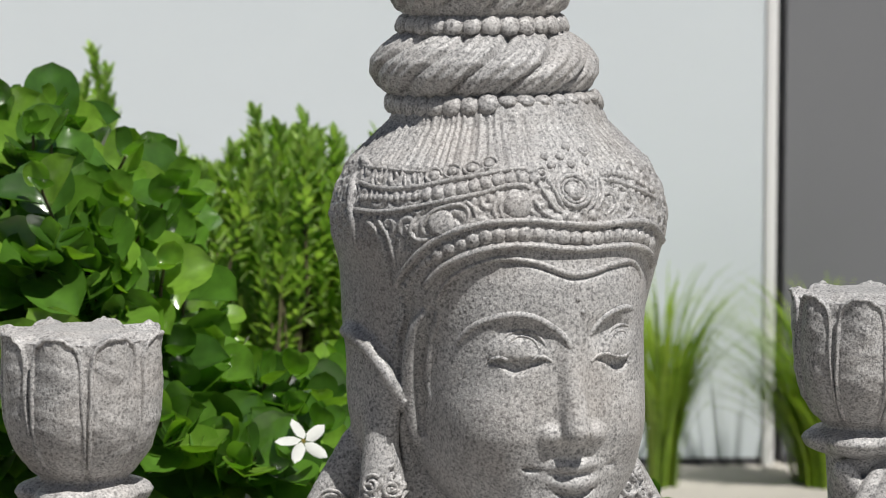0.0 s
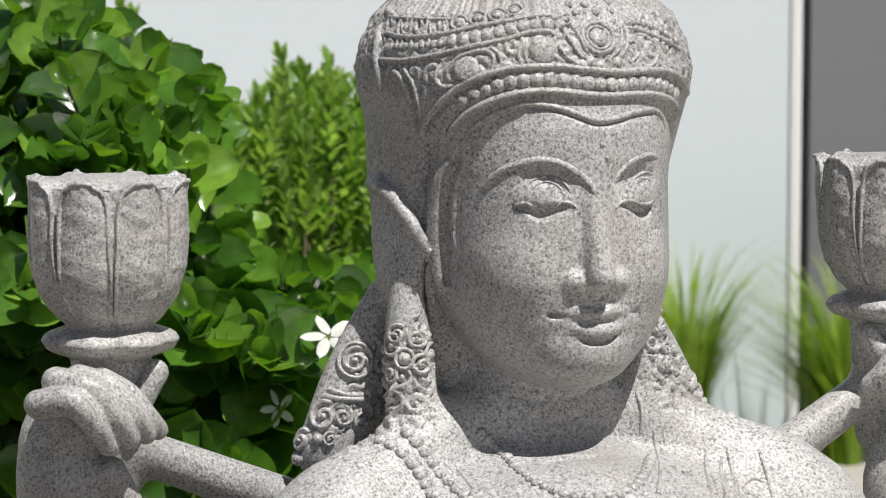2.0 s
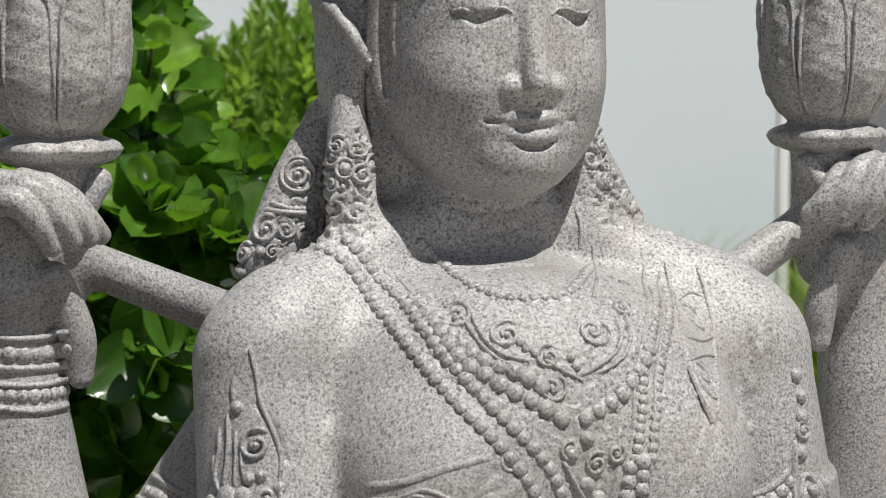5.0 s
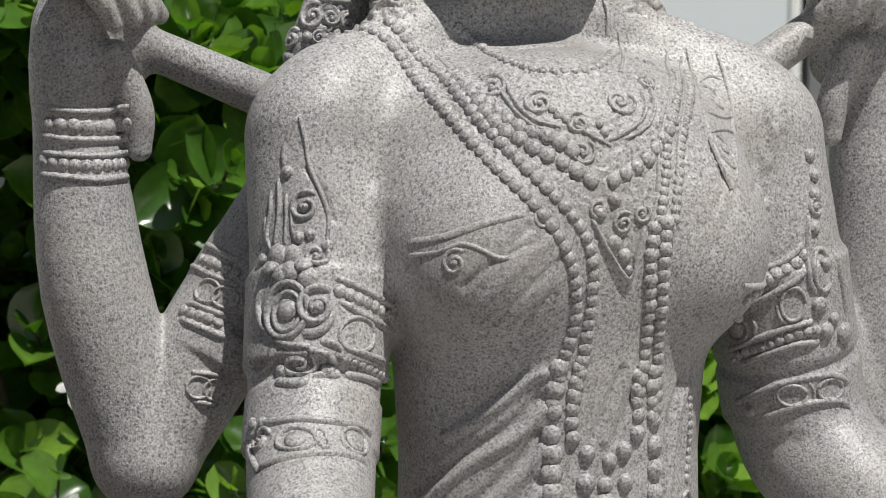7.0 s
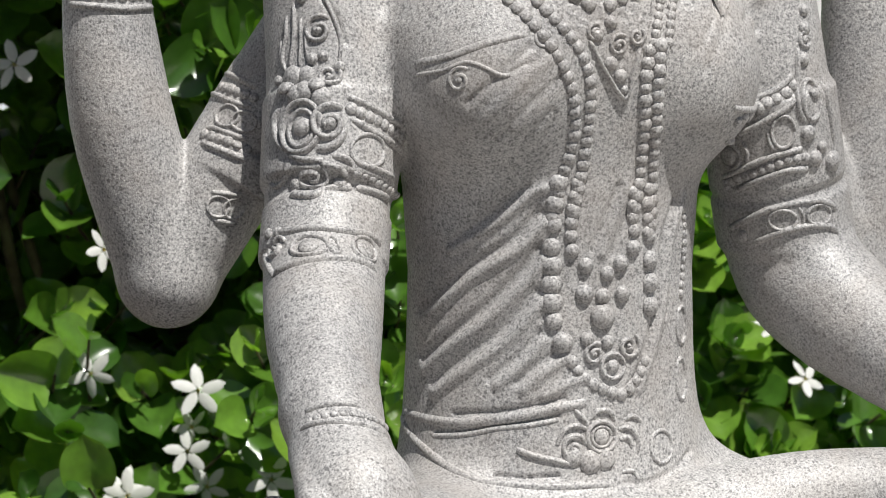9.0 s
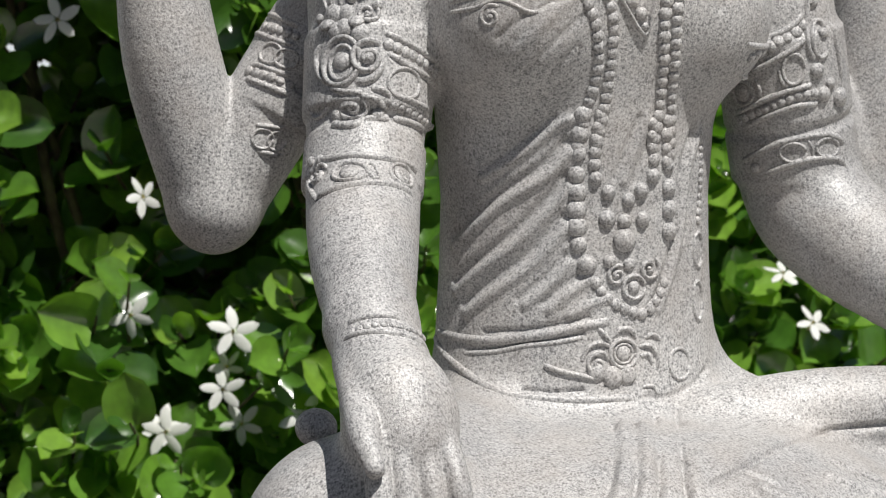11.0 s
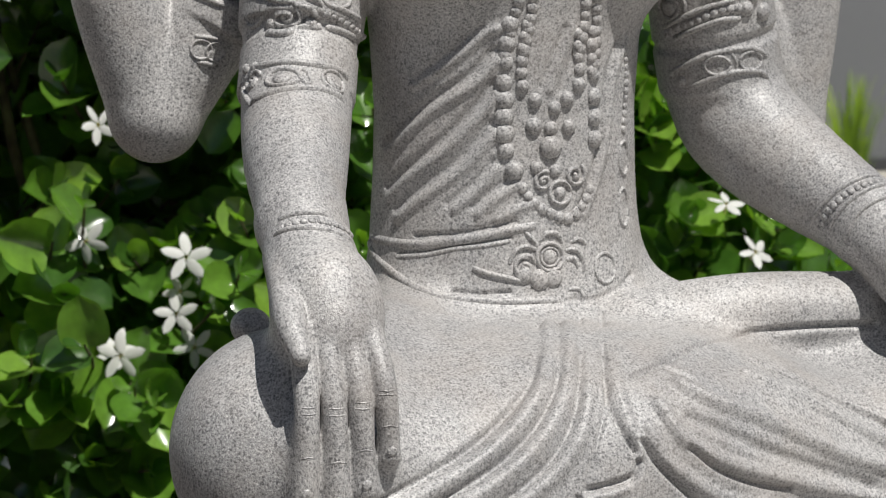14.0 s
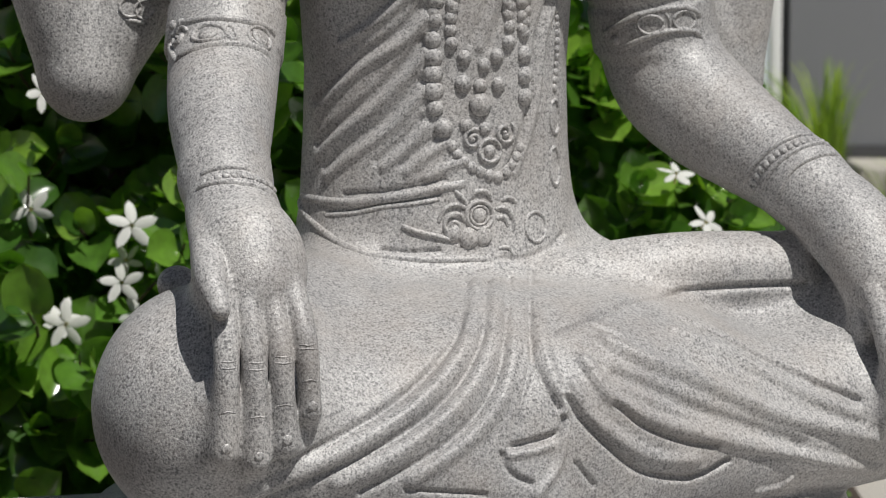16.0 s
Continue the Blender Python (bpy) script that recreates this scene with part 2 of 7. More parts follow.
# ---- the carved statue: rounded solids blended into one skin ----
class Carving:
    """Solids, given by their signed distance, joined with soft seams and skinned on a grid."""

    def __init__(self):
        self.items = []

    def add(self, fn, lo, hi, k=0.015, cut=False):
        self.items.append((fn, np.array(lo, float) - k - 0.012, np.array(hi, float) + k + 0.012, k, cut))

    def egg(self, c, r, k=0.015, cut=False, turn=None):
        c, r = np.array(c, np.float32), np.array(r, np.float32)
        R = np.array(Euler([radians(a) for a in turn]).to_matrix(), np.float32) if turn else None
        def fn(p):
            q = p - c
            if R is not None:
                q = q @ R
            a = np.sqrt(((q / r) ** 2).sum(-1)) + 1e-6
            b = np.sqrt(((q / (r * r)) ** 2).sum(-1)) + 1e-6
            return a * (a - 1) / b
        m = r if R is None else np.full(3, r.max())
        self.add(fn, c - m, c + m, k, cut)

    def limb(self, pts, radii, k=0.015, flat=1.0, cut=False):
        """A chain of tapered rounded rods; flat squeezes it front to back."""
        P = np.column_stack([np.array(pts, float), np.array(radii, float)])
        P = (curve(P, 4 * len(P)) if len(P) > 2 else P).astype(np.float32)
        sq = np.array([1, 1 / flat, 1], np.float32)
        def fn(p):
            d = None
            for a, b in zip(P[:-1], P[1:]):
                ab, ap = (b[:3] - a[:3]) * sq, (p - a[:3]) * sq
                t = np.clip((ap @ ab) / (ab @ ab), 0, 1)
                e = np.sqrt(((ap - t[..., None] * ab) ** 2).sum(-1)) - (a[3] + (b[3] - a[3]) * t)
                d = e if d is None else np.minimum(d, e)
            return d * min(1.0, flat)
        m = P[:, 3].max()
        self.add(fn, P[:, :3].min(0) - m, P[:, :3].max(0) + m, k, cut)

    def turned(self, cx, cy, zs, rs, sy=1.0, k=0.01, cut=False, lobes=0, depth=0.0, phase=0.0):
        """A solid turned on a vertical axis from heights and radii; lobes scallop it."""
        zs, rs = np.array(zs, np.float32), np.array(rs, np.float32)
        def fn(p):
            x, y = p[..., 0] - cx, (p[..., 1] - cy) / sy
            rho = np.sqrt(x * x + y * y)
            R = np.interp(p[..., 2], zs, rs)
            if lobes:
                R = R - depth * (1 - np.abs(np.cos(0.5 * lobes * (np.arctan2(y, x) - phase)))) ** 1.5
            d = (rho - R) * 0.85
            return np.maximum(d, np.maximum(zs[0] - p[..., 2], p[..., 2] - zs[-1]))
        m = rs.max()
        self.add(fn, (cx - m, cy - m * sy, zs[0]), (cx + m, cy + m * sy, zs[-1]), k, cut)

    def loft(self, cx, cy, zs, halves, depths, power, k):
        """Stacked rounded ovals: half widths and half depths by height."""
        zs, halves, depths = (np.array(q, np.float32) for q in (zs, halves, depths))
        def fn(p):
            A, B = np.interp(p[..., 2], zs, halves), np.interp(p[..., 2], zs, depths)
            q = (np.abs((p[..., 0] - cx) / A) ** power + np.abs((p[..., 1] - cy) / B) ** power) ** (1 / power)
            return np.maximum((q - 1) * np.minimum(A, B) * 0.85, np.maximum(zs[0] - p[..., 2], p[..., 2] - zs[-1])).astype(np.float32)
        self.add(fn, (cx - halves.max(), cy - depths.max(), zs[0]), (cx + halves.max(), cy + depths.max(), zs[-1]), k)

    def sleeve(self, a, b, r, k):
        """A flat-ended band round a limb, from a to b."""
        a, b = np.array(a, np.float32), np.array(b, np.float32)
        ax = b - a
        n = float(np.linalg.norm(ax))
        ax = ax / n
        def fn(p):
            q = p - a
            t = q @ ax
            return np.maximum(np.sqrt(((q - t[..., None] * ax) ** 2).sum(-1)) - r, np.maximum(-t, t - n))
        self.add(fn, np.minimum(a, b) - r, np.maximum(a, b) + r, k)

    def slot(self, cx, cz, rx, rz, y0, k):
        """Cuts an oval recess into the front, as deep as y0."""
        def fn(p):
            x, z = (p[..., 0] - cx) / rx, (p[..., 2] - cz) / rz
            return np.maximum((np.sqrt(x * x + z * z) - 1) * rx, p[..., 1] - y0)
        self.add(fn, (cx - rx, -0.3, cz - rz), (cx + rx, y0, cz + rz), k, True)

    def field(self, p, lo, hi):
        d = np.full(p.shape[:-1], 0.06, np.float32)
        for fn, a, b, k, cut in self.items:
            if (a > hi).any() or (b < lo).any():
                continue
            e = fn(p)
            if cut:
                e = -e
                h = np.clip(0.5 - 0.5 * (e - d) / k, 0, 1)
                d = d * h + e * (1 - h) + k * h * (1 - h)
                d = np.maximum(d, -0.2)
            else:
                h = np.clip(0.5 + 0.5 * (d - e) / k, 0, 1)
                d = d + (e - d) * h - k * h * (1 - h)
        return d

    def skin(self, lo, hi, step, block=20):
        """Vertices and quads of the zero level between lo and hi."""
        lo = np.array(lo, np.float32)
        n = (np.ceil((np.array(hi) - lo) / step / block).astype(int)) * block
        D = np.full(n + 1, 0.05, np.float32)
        for bx in range(0, n[0], block):
            for by in range(0, n[1], block):
                for bz in range(0, n[2], block):
                    a = lo + np.array([bx, by, bz]) * step
                    b = a + block * step
                    mid = (a + b) / 2
                    hit = [it for it in self.items if not ((it[1] > b).any() or (it[2] < a).any())]
                    if not hit:
                        continue
                    g = np.linspace(0, block * step, 5, dtype=np.float32)
                    p = np.stack(np.meshgrid(g, g, g, indexing="ij"), -1) + a
                    c = self.field(p, a, b)
                    if c.min() > block * step * 0.30:
                        continue
                    if c.max() < -block * step * 0.30:
                        D[bx:bx + block + 1, by:by + block + 1, bz:bz + block + 1] = -0.05
                        continue
                    g = np.arange(block + 1, dtype=np.float32) * step
                    p = np.stack(np.meshgrid(g, g, g, indexing="ij"), -1) + a
                    D[bx:bx + block + 1, by:by + block + 1, bz:bz + block + 1] = self.field(p, a, b)
        return nets(D, lo, step)


def nets(D, lo, step):
    """Surface nets: one vertex a mixed cell, one quad a crossed edge."""
    S = D < 0
    n = np.array(D.shape) - 1
    C = np.zeros(n, np.int8)
    for i in (0, 1):
        for j in (0, 1):
            for k in (0, 1):
                C += S[i:n[0] + i, j:n[1] + j, k:n[2] + k]
    cells = np.argwhere((C > 0) & (C < 8))
    ids = np.full(n, -1, np.int32)
    ids[tuple(cells.T)] = np.arange(len(cells))
    acc, cnt = np.zeros((len(cells), 3), np.float32), np.zeros(len(cells), np.float32)
    for ax in range(3):
        u, v = [q for q in range(3) if q != ax]
        for i in (0, 1):
            for j in (0, 1):
                o = np.zeros(3, int)
                o[u], o[v] = i, j
                e = o.copy()
                e[ax] = 1
                d0, d1 = D[tuple((cells + o).T)], D[tuple((cells + e).T)]
                m = (d0 < 0) != (d1 < 0)
                t = np.where(m, d0 / np.where(d0 == d1, 1, d0 - d1), 0)
                q = np.tile(o.astype(np.float32), (len(cells), 1))
                q[:, ax] += t
                acc += q * m[:, None]
                cnt += m
    V = (cells + acc / cnt[:, None]) * step + lo
    quads = []
    for ax in range(3):
        u, v = (ax + 1) % 3, (ax + 2) % 3
        a, b = [slice(None)] * 3, [slice(None)] * 3
        a[ax], b[ax] = slice(0, -1), slice(1, None)
        A, B = S[tuple(a)], S[tuple(b)]
        E = np.argwhere(A != B)
        E = E[(E[:, u] > 0) & (E[:, v] > 0) & (E[:, u] < n[u]) & (E[:, v] < n[v]) & (E[:, ax] < n[ax])]
        out = A[tuple(E.T)]
        du, dv = np.eye(3, dtype=int)[u], np.eye(3, dtype=int)[v]
        f = np.stack([ids[tuple((E - du - dv).T)], ids[tuple((E - dv).T)], ids[tuple(E.T)], ids[tuple((E - du).T)]], 1)
        f[~out] = f[~out][:, ::-1]
        quads.append(f)
    return V.astype(np.float32), np.concatenate(quads)


def vertex_normals(V, Q):
    fn = np.cross(V[Q[:, 2]] - V[Q[:, 0]], V[Q[:, 3]] - V[Q[:, 1]])
    N = np.zeros_like(V)
    for k in range(4):
        for ax in range(3):
            N[:, ax] += np.bincount(Q[:, k], fn[:, ax], len(V))
    return N / (np.linalg.norm(N, axis=1, keepdims=True) + 1e-12)


def curve(pts, n=40):
    """A smooth run of n points through the given ones."""
    P = np.array(pts, float)
    if len(P) == 2:
        return P[0] + (P[1] - P[0]) * np.linspace(0, 1, n)[:, None]
    P = np.vstack([2 * P[0] - P[1], P, 2 * P[-1] - P[-2]])
    out = []
    m = len(P) - 3
    for s in np.linspace(0, m - 1e-6, n):
        i, t = int(s), s % 1
        a, b, c, d = P[i:i + 4]
        out.append(0.5 * (2 * b + (c - a) * t + (2 * a - 5 * b + 4 * c - d) * t * t + (3 * b - a - 3 * c + d) * t ** 3))
    return np.array(out)


def spiral(c, r, turns=1.6, start=0.0, hand=1, n=36):
    """A volute in the plane of the front."""
    s = np.linspace(0, 1, n)
    a = start + hand * 2 * math.pi * turns * s
    return np.stack([c[0] + r * (1 - 0.85 * s) * np.cos(a), c[1] + r * (1 - 0.85 * s) * np.sin(a)], 1)


def grid_ball(rows=5, cols=8):
    """A unit ball of quads, pole up."""
    V, Q = [], []
    for i in range(rows + 1):
        a = math.pi * (i + 0.0) / rows
        for j in range(cols):
            t = 2 * math.pi * j / cols
            V.append((math.sin(a) * math.cos(t), math.sin(a) * math.sin(t), math.cos(a)))
    for i in range(rows):
        for j in range(cols):
            Q.append((i * cols + j, i * cols + (j + 1) % cols, (i + 1) * cols + (j + 1) % cols, (i + 1) * cols + j))
    return np.array(V), np.array(Q)[:, ::-1]


BALL = grid_ball()


class Ornament:
    """Raised lines, beads and pressed folds that follow the surface of a carving."""

    def __init__(self, carving):
        self.c, self.lines, self.balls, self.folds = carving, [], [], []

    def field(self, p):
        """The distance at many scattered points, worked out cell by cell."""
        cell = np.floor(p / 0.06).astype(int)
        keys, inv = np.unique(cell, axis=0, return_inverse=True)
        inv = inv.ravel()
        order = np.argsort(inv, kind="stable")
        cuts = np.searchsorted(inv[order], np.arange(len(keys) + 1))
        d = np.empty(len(p), np.float32)
        for i, k in enumerate(keys):
            w = order[cuts[i]:cuts[i + 1]]
            d[w] = self.c.field(p[w].astype(np.float32), k * 0.06, (k + 1) * 0.06)
        return d

    def grip(self, p, steps=3):
        """The points moved onto the surface, and the normals there."""
        p = np.array(p, float)
        for _ in range(steps):
            d = self.field(p)
            e = 0.0012
            N = np.stack([self.field(p + np.eye(3)[a] * e) - d for a in range(3)], 1) + 1e-9
            N /= np.linalg.norm(N, axis=1, keepdims=True)
            p = p - N * np.clip(d, -0.01, 0.01)[:, None]
        return p, N

    def run(self, pts, gap):
        P = curve(pts, 60)
        s = np.concatenate([[0], np.cumsum(np.linalg.norm(np.diff(P, axis=0), axis=1))])
        n = max(3, int(s[-1] / gap) + 1)
        t = np.linspace(0, s[-1], n)
        return np.stack([np.interp(t, s, P[:, a]) for a in range(3)], 1)

    def ridge(self, pts, w, h):
        self.lines.append((self.run(pts, 0.0035), w, h))

    def beads(self, pts, r):
        self.lines.append((self.run(pts, 0.0035), r * 0.95, r * 0.30))
        for p in self.run(pts, 1.7 * r):
            self.balls.append((p, r * 1.06, r * 0.58))

    def dome(self, p, r, h):
        self.balls.append((np.array(p), r, h))

    def plane(self, p):
        N = self.grip([p], 2)[1][0]
        a = np.cross((0, 0, 1.0), N)
        a /= np.linalg.norm(a)
        return a, np.cross(N, a)

    def volute(self, p, r, hand, w, h):
        a, b = self.plane(p)
        S = spiral((0, 0), r, 1.5, 0.9, hand)
        self.lines.append((np.array(p) + S[:, :1] * a + S[:, 1:] * b, w, h))
        self.balls.append((np.array(p), r * 0.24, h * 0.9))

    def loop(self, p, rx, rz, w, h):
        a, b = self.plane(p)
        t = np.linspace(0, 2 * math.pi, 28)[:, None]
        self.lines.append((np.array(p) + rx * np.cos(t) * a + rz * np.sin(t) * b, w, h))

    def press(self, pts, w, h):
        self.folds.append((self.run(pts, 0.0018), w, h))

    def pieces(self):
        """Vertices and quads of all raised lines and beads."""
        VV, QQ, n = [], [], 0
        flat, N = self.grip(np.vstack([l[0] for l in self.lines]))
        at, rows, S = 0, [], np.array([-1.0, -0.62, 0.0, 0.62, 1.0])
        for line, w, h in self.lines:
            m = len(line)
            P, n0 = flat[at:at + m], N[at:at + m]
            at += m
            T = np.gradient(P, axis=0)
            side = np.cross(n0, T)
            side /= np.linalg.norm(side, axis=1, keepdims=True) + 1e-9
            rows.append(P[:, None, :] + side[:, None, :] * (S * w)[None, :, None])
        allp, alln = self.grip(np.vstack([r.reshape(-1, 3) for r in rows]), 2)
        at = 0
        lift = np.array([-0.0008, 0.62, 1.0, 0.62, -0.0008])
        for (line, w, h), r in zip(self.lines, rows):
            m = len(line)
            P, n0 = allp[at:at + 5 * m].reshape(m, 5, 3), alln[at:at + 5 * m].reshape(m, 5, 3)
            at += 5 * m
            taper = np.clip(np.minimum(np.arange(m), np.arange(m)[::-1]) / 2.0 + 0.25, 0, 1)
            up = np.where(lift > 0, lift * h, lift)[None, :] * np.where(lift > 0, taper[:, None], 1.0)
            VV.append((P + n0 * up[..., None]).reshape(-1, 3))
            i, j = np.meshgrid(np.arange(m - 1), np.arange(4), indexing="ij")
            a = (i * 5 + j).ravel()
            QQ.append(np.stack([a, a + 5, a + 6, a + 1], 1) + n)
            n += 5 * m
        P, N = self.grip(np.array([b[0] for b in self.balls]))
        BV, BQ = BALL
        rng = np.random.default_rng(5)
        for p, nn, (q, r, h) in zip(P, N, self.balls):
            a = np.cross(nn, (0.2, 0.3, 1.0))
            a /= np.linalg.norm(a)
            b = np.cross(nn, a)
            k = rng.uniform(0.9, 1.1)
            VV.append(p + nn * h * 0.08 + (BV[:, :1] * a + BV[:, 1:2] * b) * r * k + BV[:, 2:] * nn * h * k)
            QQ.append(BQ + n)
            n += len(BV)
        return np.vstack(VV), np.vstack(QQ)

    def pressed(self, V, N):
        """The lift of each vertex by the folds."""
        lift = np.zeros(len(V), np.float32)
        for line, w, h in self.folds:
            lo, hi = line.min(0) - w, line.max(0) + w
            ids = np.where(((V > lo) & (V < hi)).all(1))[0]
            for part in np.array_split(ids, max(1, len(ids) // 2000)):
                d = np.sqrt(((V[part][:, None] - line[None]) ** 2).sum(-1)).min(1)
                lift[part] += h * np.clip(1 - (d / w) ** 2, 0, 1) ** 2
        return lift


def statue_solids():
    c = Carving()
    AX = 0.0085
    # hair and cap, with the opening for the face
    c.turned(0.0012, 0.004, (1.066, 1.072, 1.10, 1.13, 1.151, 1.167, 1.191, 1.21, 1.23, 1.25, 1.27, 1.29, 1.305, 1.317, 1.328, 1.335),
             (0.070, 0.080, 0.092, 0.099, 0.103, 0.106, 0.112, 0.117, 0.1225, 0.1250, 0.1205, 0.1085, 0.0925, 0.0800, 0.075, 0.072), k=0.004)
    c.slot(AX, 1.119, 0.0855, 0.1135, -0.043, 0.005)
    c.egg((AX, -0.034, 1.193), (0.086, 0.093, 0.074), 0.005)
    c.loft(AX, -0.040, (1.018, 1.024, 1.031, 1.040, 1.055, 1.070, 1.085, 1.10, 1.12, 1.15, 1.18, 1.21, 1.24),
           (0.014, 0.034, 0.047, 0.057, 0.0695, 0.077, 0.0805, 0.082, 0.083, 0.0825, 0.0815, 0.079, 0.070),
           (0.036, 0.058, 0.070, 0.078, 0.0835, 0.0855, 0.086, 0.087, 0.0885, 0.088, 0.0875, 0.086, 0.078), 2.2, 0.006)
    c.egg((AX, -0.094, 1.046), (0.032, 0.034, 0.021), 0.018)
    for s in (-1, 1):
        c.egg((AX + s * 0.036, -0.084, 1.108), (0.030, 0.034, 0.036), 0.014)
        # socket under the brow, and the full lid
        c.egg((AX + s * 0.0365, -0.1310, 1.1730), (0.0290, 0.0150, 0.0150), 0.006, cut=True, turn=(0, 0, s * 24))
        c.egg((AX + s * 0.0355, -0.1035, 1.1640), (0.0215, 0.0170, 0.0165), 0.003, turn=(0, 0, s * 24))
    # downcast openings under the lids
    c.limb([(-0.0454, -0.1078, 1.1556), (-0.0361, -0.1147, 1.1547), (-0.0279, -0.1189, 1.1520), (-0.0178, -0.1224, 1.1548), (-0.0080, -0.1245, 1.1567)], (0.001, 0.0034, 0.0056, 0.0034, 0.001), 0.0015, cut=True)
    c.limb([(0.0280, -0.1240, 1.1564), (0.0381, -0.1214, 1.1551), (0.0495, -0.1166, 1.1508), (0.0563, -0.1125, 1.1539)], (0.001, 0.0034, 0.0052, 0.0014), 0.0015, cut=True)
    # ear rim and the lock in front of the ear
    c.limb([(-0.1178, 0.0033, 1.1657), (-0.1154, -0.0160, 1.1639), (-0.1106, -0.0283, 1.1585), (-0.1050, -0.0378, 1.1489), (-0.0988, -0.0453, 1.1370), (-0.0934, -0.0472, 1.1268), (-0.0896, -0.0446, 1.1178)], (0.0030, 0.0046, 0.0052, 0.0052, 0.0050, 0.0046, 0.0040), 0.002)
    c.limb([(-0.0815, -0.0724, 1.1853), (-0.0843, -0.0651, 1.1751), (-0.0854, -0.0582, 1.1612), (-0.0854, -0.0528, 1.1445), (-0.0840, -0.0484, 1.1276), (-0.0811, -0.0445, 1.1087), (-0.0759, -0.0417, 1.0894)], (0.0040, 0.0056, 0.0062, 0.0062, 0.0060, 0.0056, 0.0040), 0.002)
    # nose and lips
    c.limb([(AX, -0.118, 1.192), (AX + 0.001, -0.127, 1.150), (AX + 0.003, -0.1345, 1.1075)], (0.0066, 0.0070, 0.0102), 0.007)
    for s in (-1, 1):
        c.egg((AX + 0.002 + s * 0.0150, -0.1192, 1.1035), (0.0112, 0.0125, 0.0096), 0.004)
    M = AX + 0.003
    c.egg((M, -0.1120, 1.0715), (0.0290, 0.0120, 0.0130), 0.006)
    c.limb([(M - 0.0305, -0.1150, 1.0790), (M - 0.0115, -0.1252, 1.0806), (M, -0.1270, 1.0788), (M + 0.0115, -0.1252, 1.0806), (M + 0.0305, -0.1150, 1.0790)],
           (0.0018, 0.0042, 0.0040, 0.0042, 0.0018), 0.0025)
    c.limb([(M - 0.0230, -0.1175, 1.0725), (M - 0.0110, -0.1240, 1.0675), (M, -0.1258, 1.0660), (M + 0.0110, -0.1240, 1.0675), (M + 0.0230, -0.1175, 1.0725)],
           (0.0026, 0.0058, 0.0066, 0.0058, 0.0026), 0.002)
    c.limb([(M - 0.0335, -0.1180, 1.0790), (M - 0.0150, -0.1310, 1.0750), (M, -0.1340, 1.0735), (M + 0.0150, -0.1310, 1.0750), (M + 0.0335, -0.1180, 1.0790)],
           (0.0020, 0.0024, 0.0026, 0.0024, 0.0018), 0.001, cut=True)
    c.limb([(M - 0.0200, -0.1190, 1.0655), (M - 0.0100, -0.1255, 1.0595), (M, -0.1275, 1.0580), (M + 0.0100, -0.1255, 1.0595), (M + 0.0200, -0.1190, 1.0655)], (0.0006, 0.0012, 0.0013, 0.0012, 0.0006), 0.003, cut=True)
    # knot over the cap: bead ring, twisted roll, collar, upper roll
    c.turned(-0.002, 0.012, (1.320, 1.326, 1.334, 1.342), (0.070, 0.075, 0.075, 0.068), k=0.003)
    c.turned(-0.006, 0.014, (1.334, 1.342, 1.352, 1.362, 1.372, 1.38, 1.386), (0.066, 0.079, 0.0845, 0.084, 0.077, 0.066, 0.052), k=0.004)
    c.turned(-0.008, 0.014, (1.378, 1.388, 1.396), (0.058, 0.060, 0.056), k=0.003)
    c.turned(-0.009, 0.014, (1.392, 1.400, 1.410, 1.420, 1.432, 1.45, 1.465, 1.48), (0.052, 0.063, 0.068, 0.066, 0.055, 0.040, 0.025, 0.004), k=0.004)
    c.egg((-0.068, 0.008, 1.175), (0.0470, 0.056, 0.080), 0.012)
    # hair behind the neck, ears with long lobes, and the tassels below them
    c.egg((0.001, 0.006, 1.035), (0.109, 0.048, 0.105), 0.008)
    for s, x in ((-1, -0.099), (1, 0.083)):
        c.egg((x, -0.008 if s < 0 else 0.022, 1.126), (0.012, 0.034, 0.054), 0.005, turn=(0, 0, s * -14))
        c.limb([(x + s * 0.000, -0.020, 1.108), (x + s * 0.001, -0.036, 1.035), (x + s * 0.002, -0.052, 0.985)], (0.009, 0.019, 0.016), 0.008)
        c.limb([(x - s * 0.000, 0.016, 1.075), (x + s * 0.022, 0.012, 1.022), (x + s * 0.050, 0.002, 0.968)], (0.020, 0.029, 0.026), 0.004, flat=0.6)
    # neck, chest, waist
    c.limb([(AX - 0.004, -0.008, 1.06), (AX - 0.004, -0.026, 0.96)], (0.056, 0.061), 0.008)
    c.egg((0.012, -0.088, 0.903), (0.155, 0.074, 0.058), 0.03)
    c.egg((0.010, -0.125, 0.855), (0.155, 0.105, 0.110), 0.04)
    c.limb([(-0.155, -0.075, 0.915), (0.012, -0.055, 0.922), (0.19, -0.07, 0.905)], (0.055, 0.045, 0.055), 0.025)
    c.limb([(-0.155, -0.075, 0.935), (-0.075, -0.045, 0.980), (-0.02, -0.03, 1.0)], (0.042, 0.028, 0.030), 0.015)
    c.limb([(0.175, -0.065, 0.935), (0.080, -0.040, 0.982), (0.03, -0.03, 1.0)], (0.042, 0.028, 0.030), 0.015)
    c.egg((-0.066, -0.180, 0.812), (0.068, 0.062, 0.066), 0.045)
    c.egg((0.100, -0.168, 0.815), (0.064, 0.060, 0.066), 0.045)
    c.turned(0.004, -0.122, (0.44, 0.47, 0.50, 0.54, 0.60, 0.66, 0.72, 0.78, 0.84), (0.150, 0.142, 0.133, 0.127, 0.1235, 0.122, 0.126, 0.132, 0.13), sy=0.72, k=0.03)
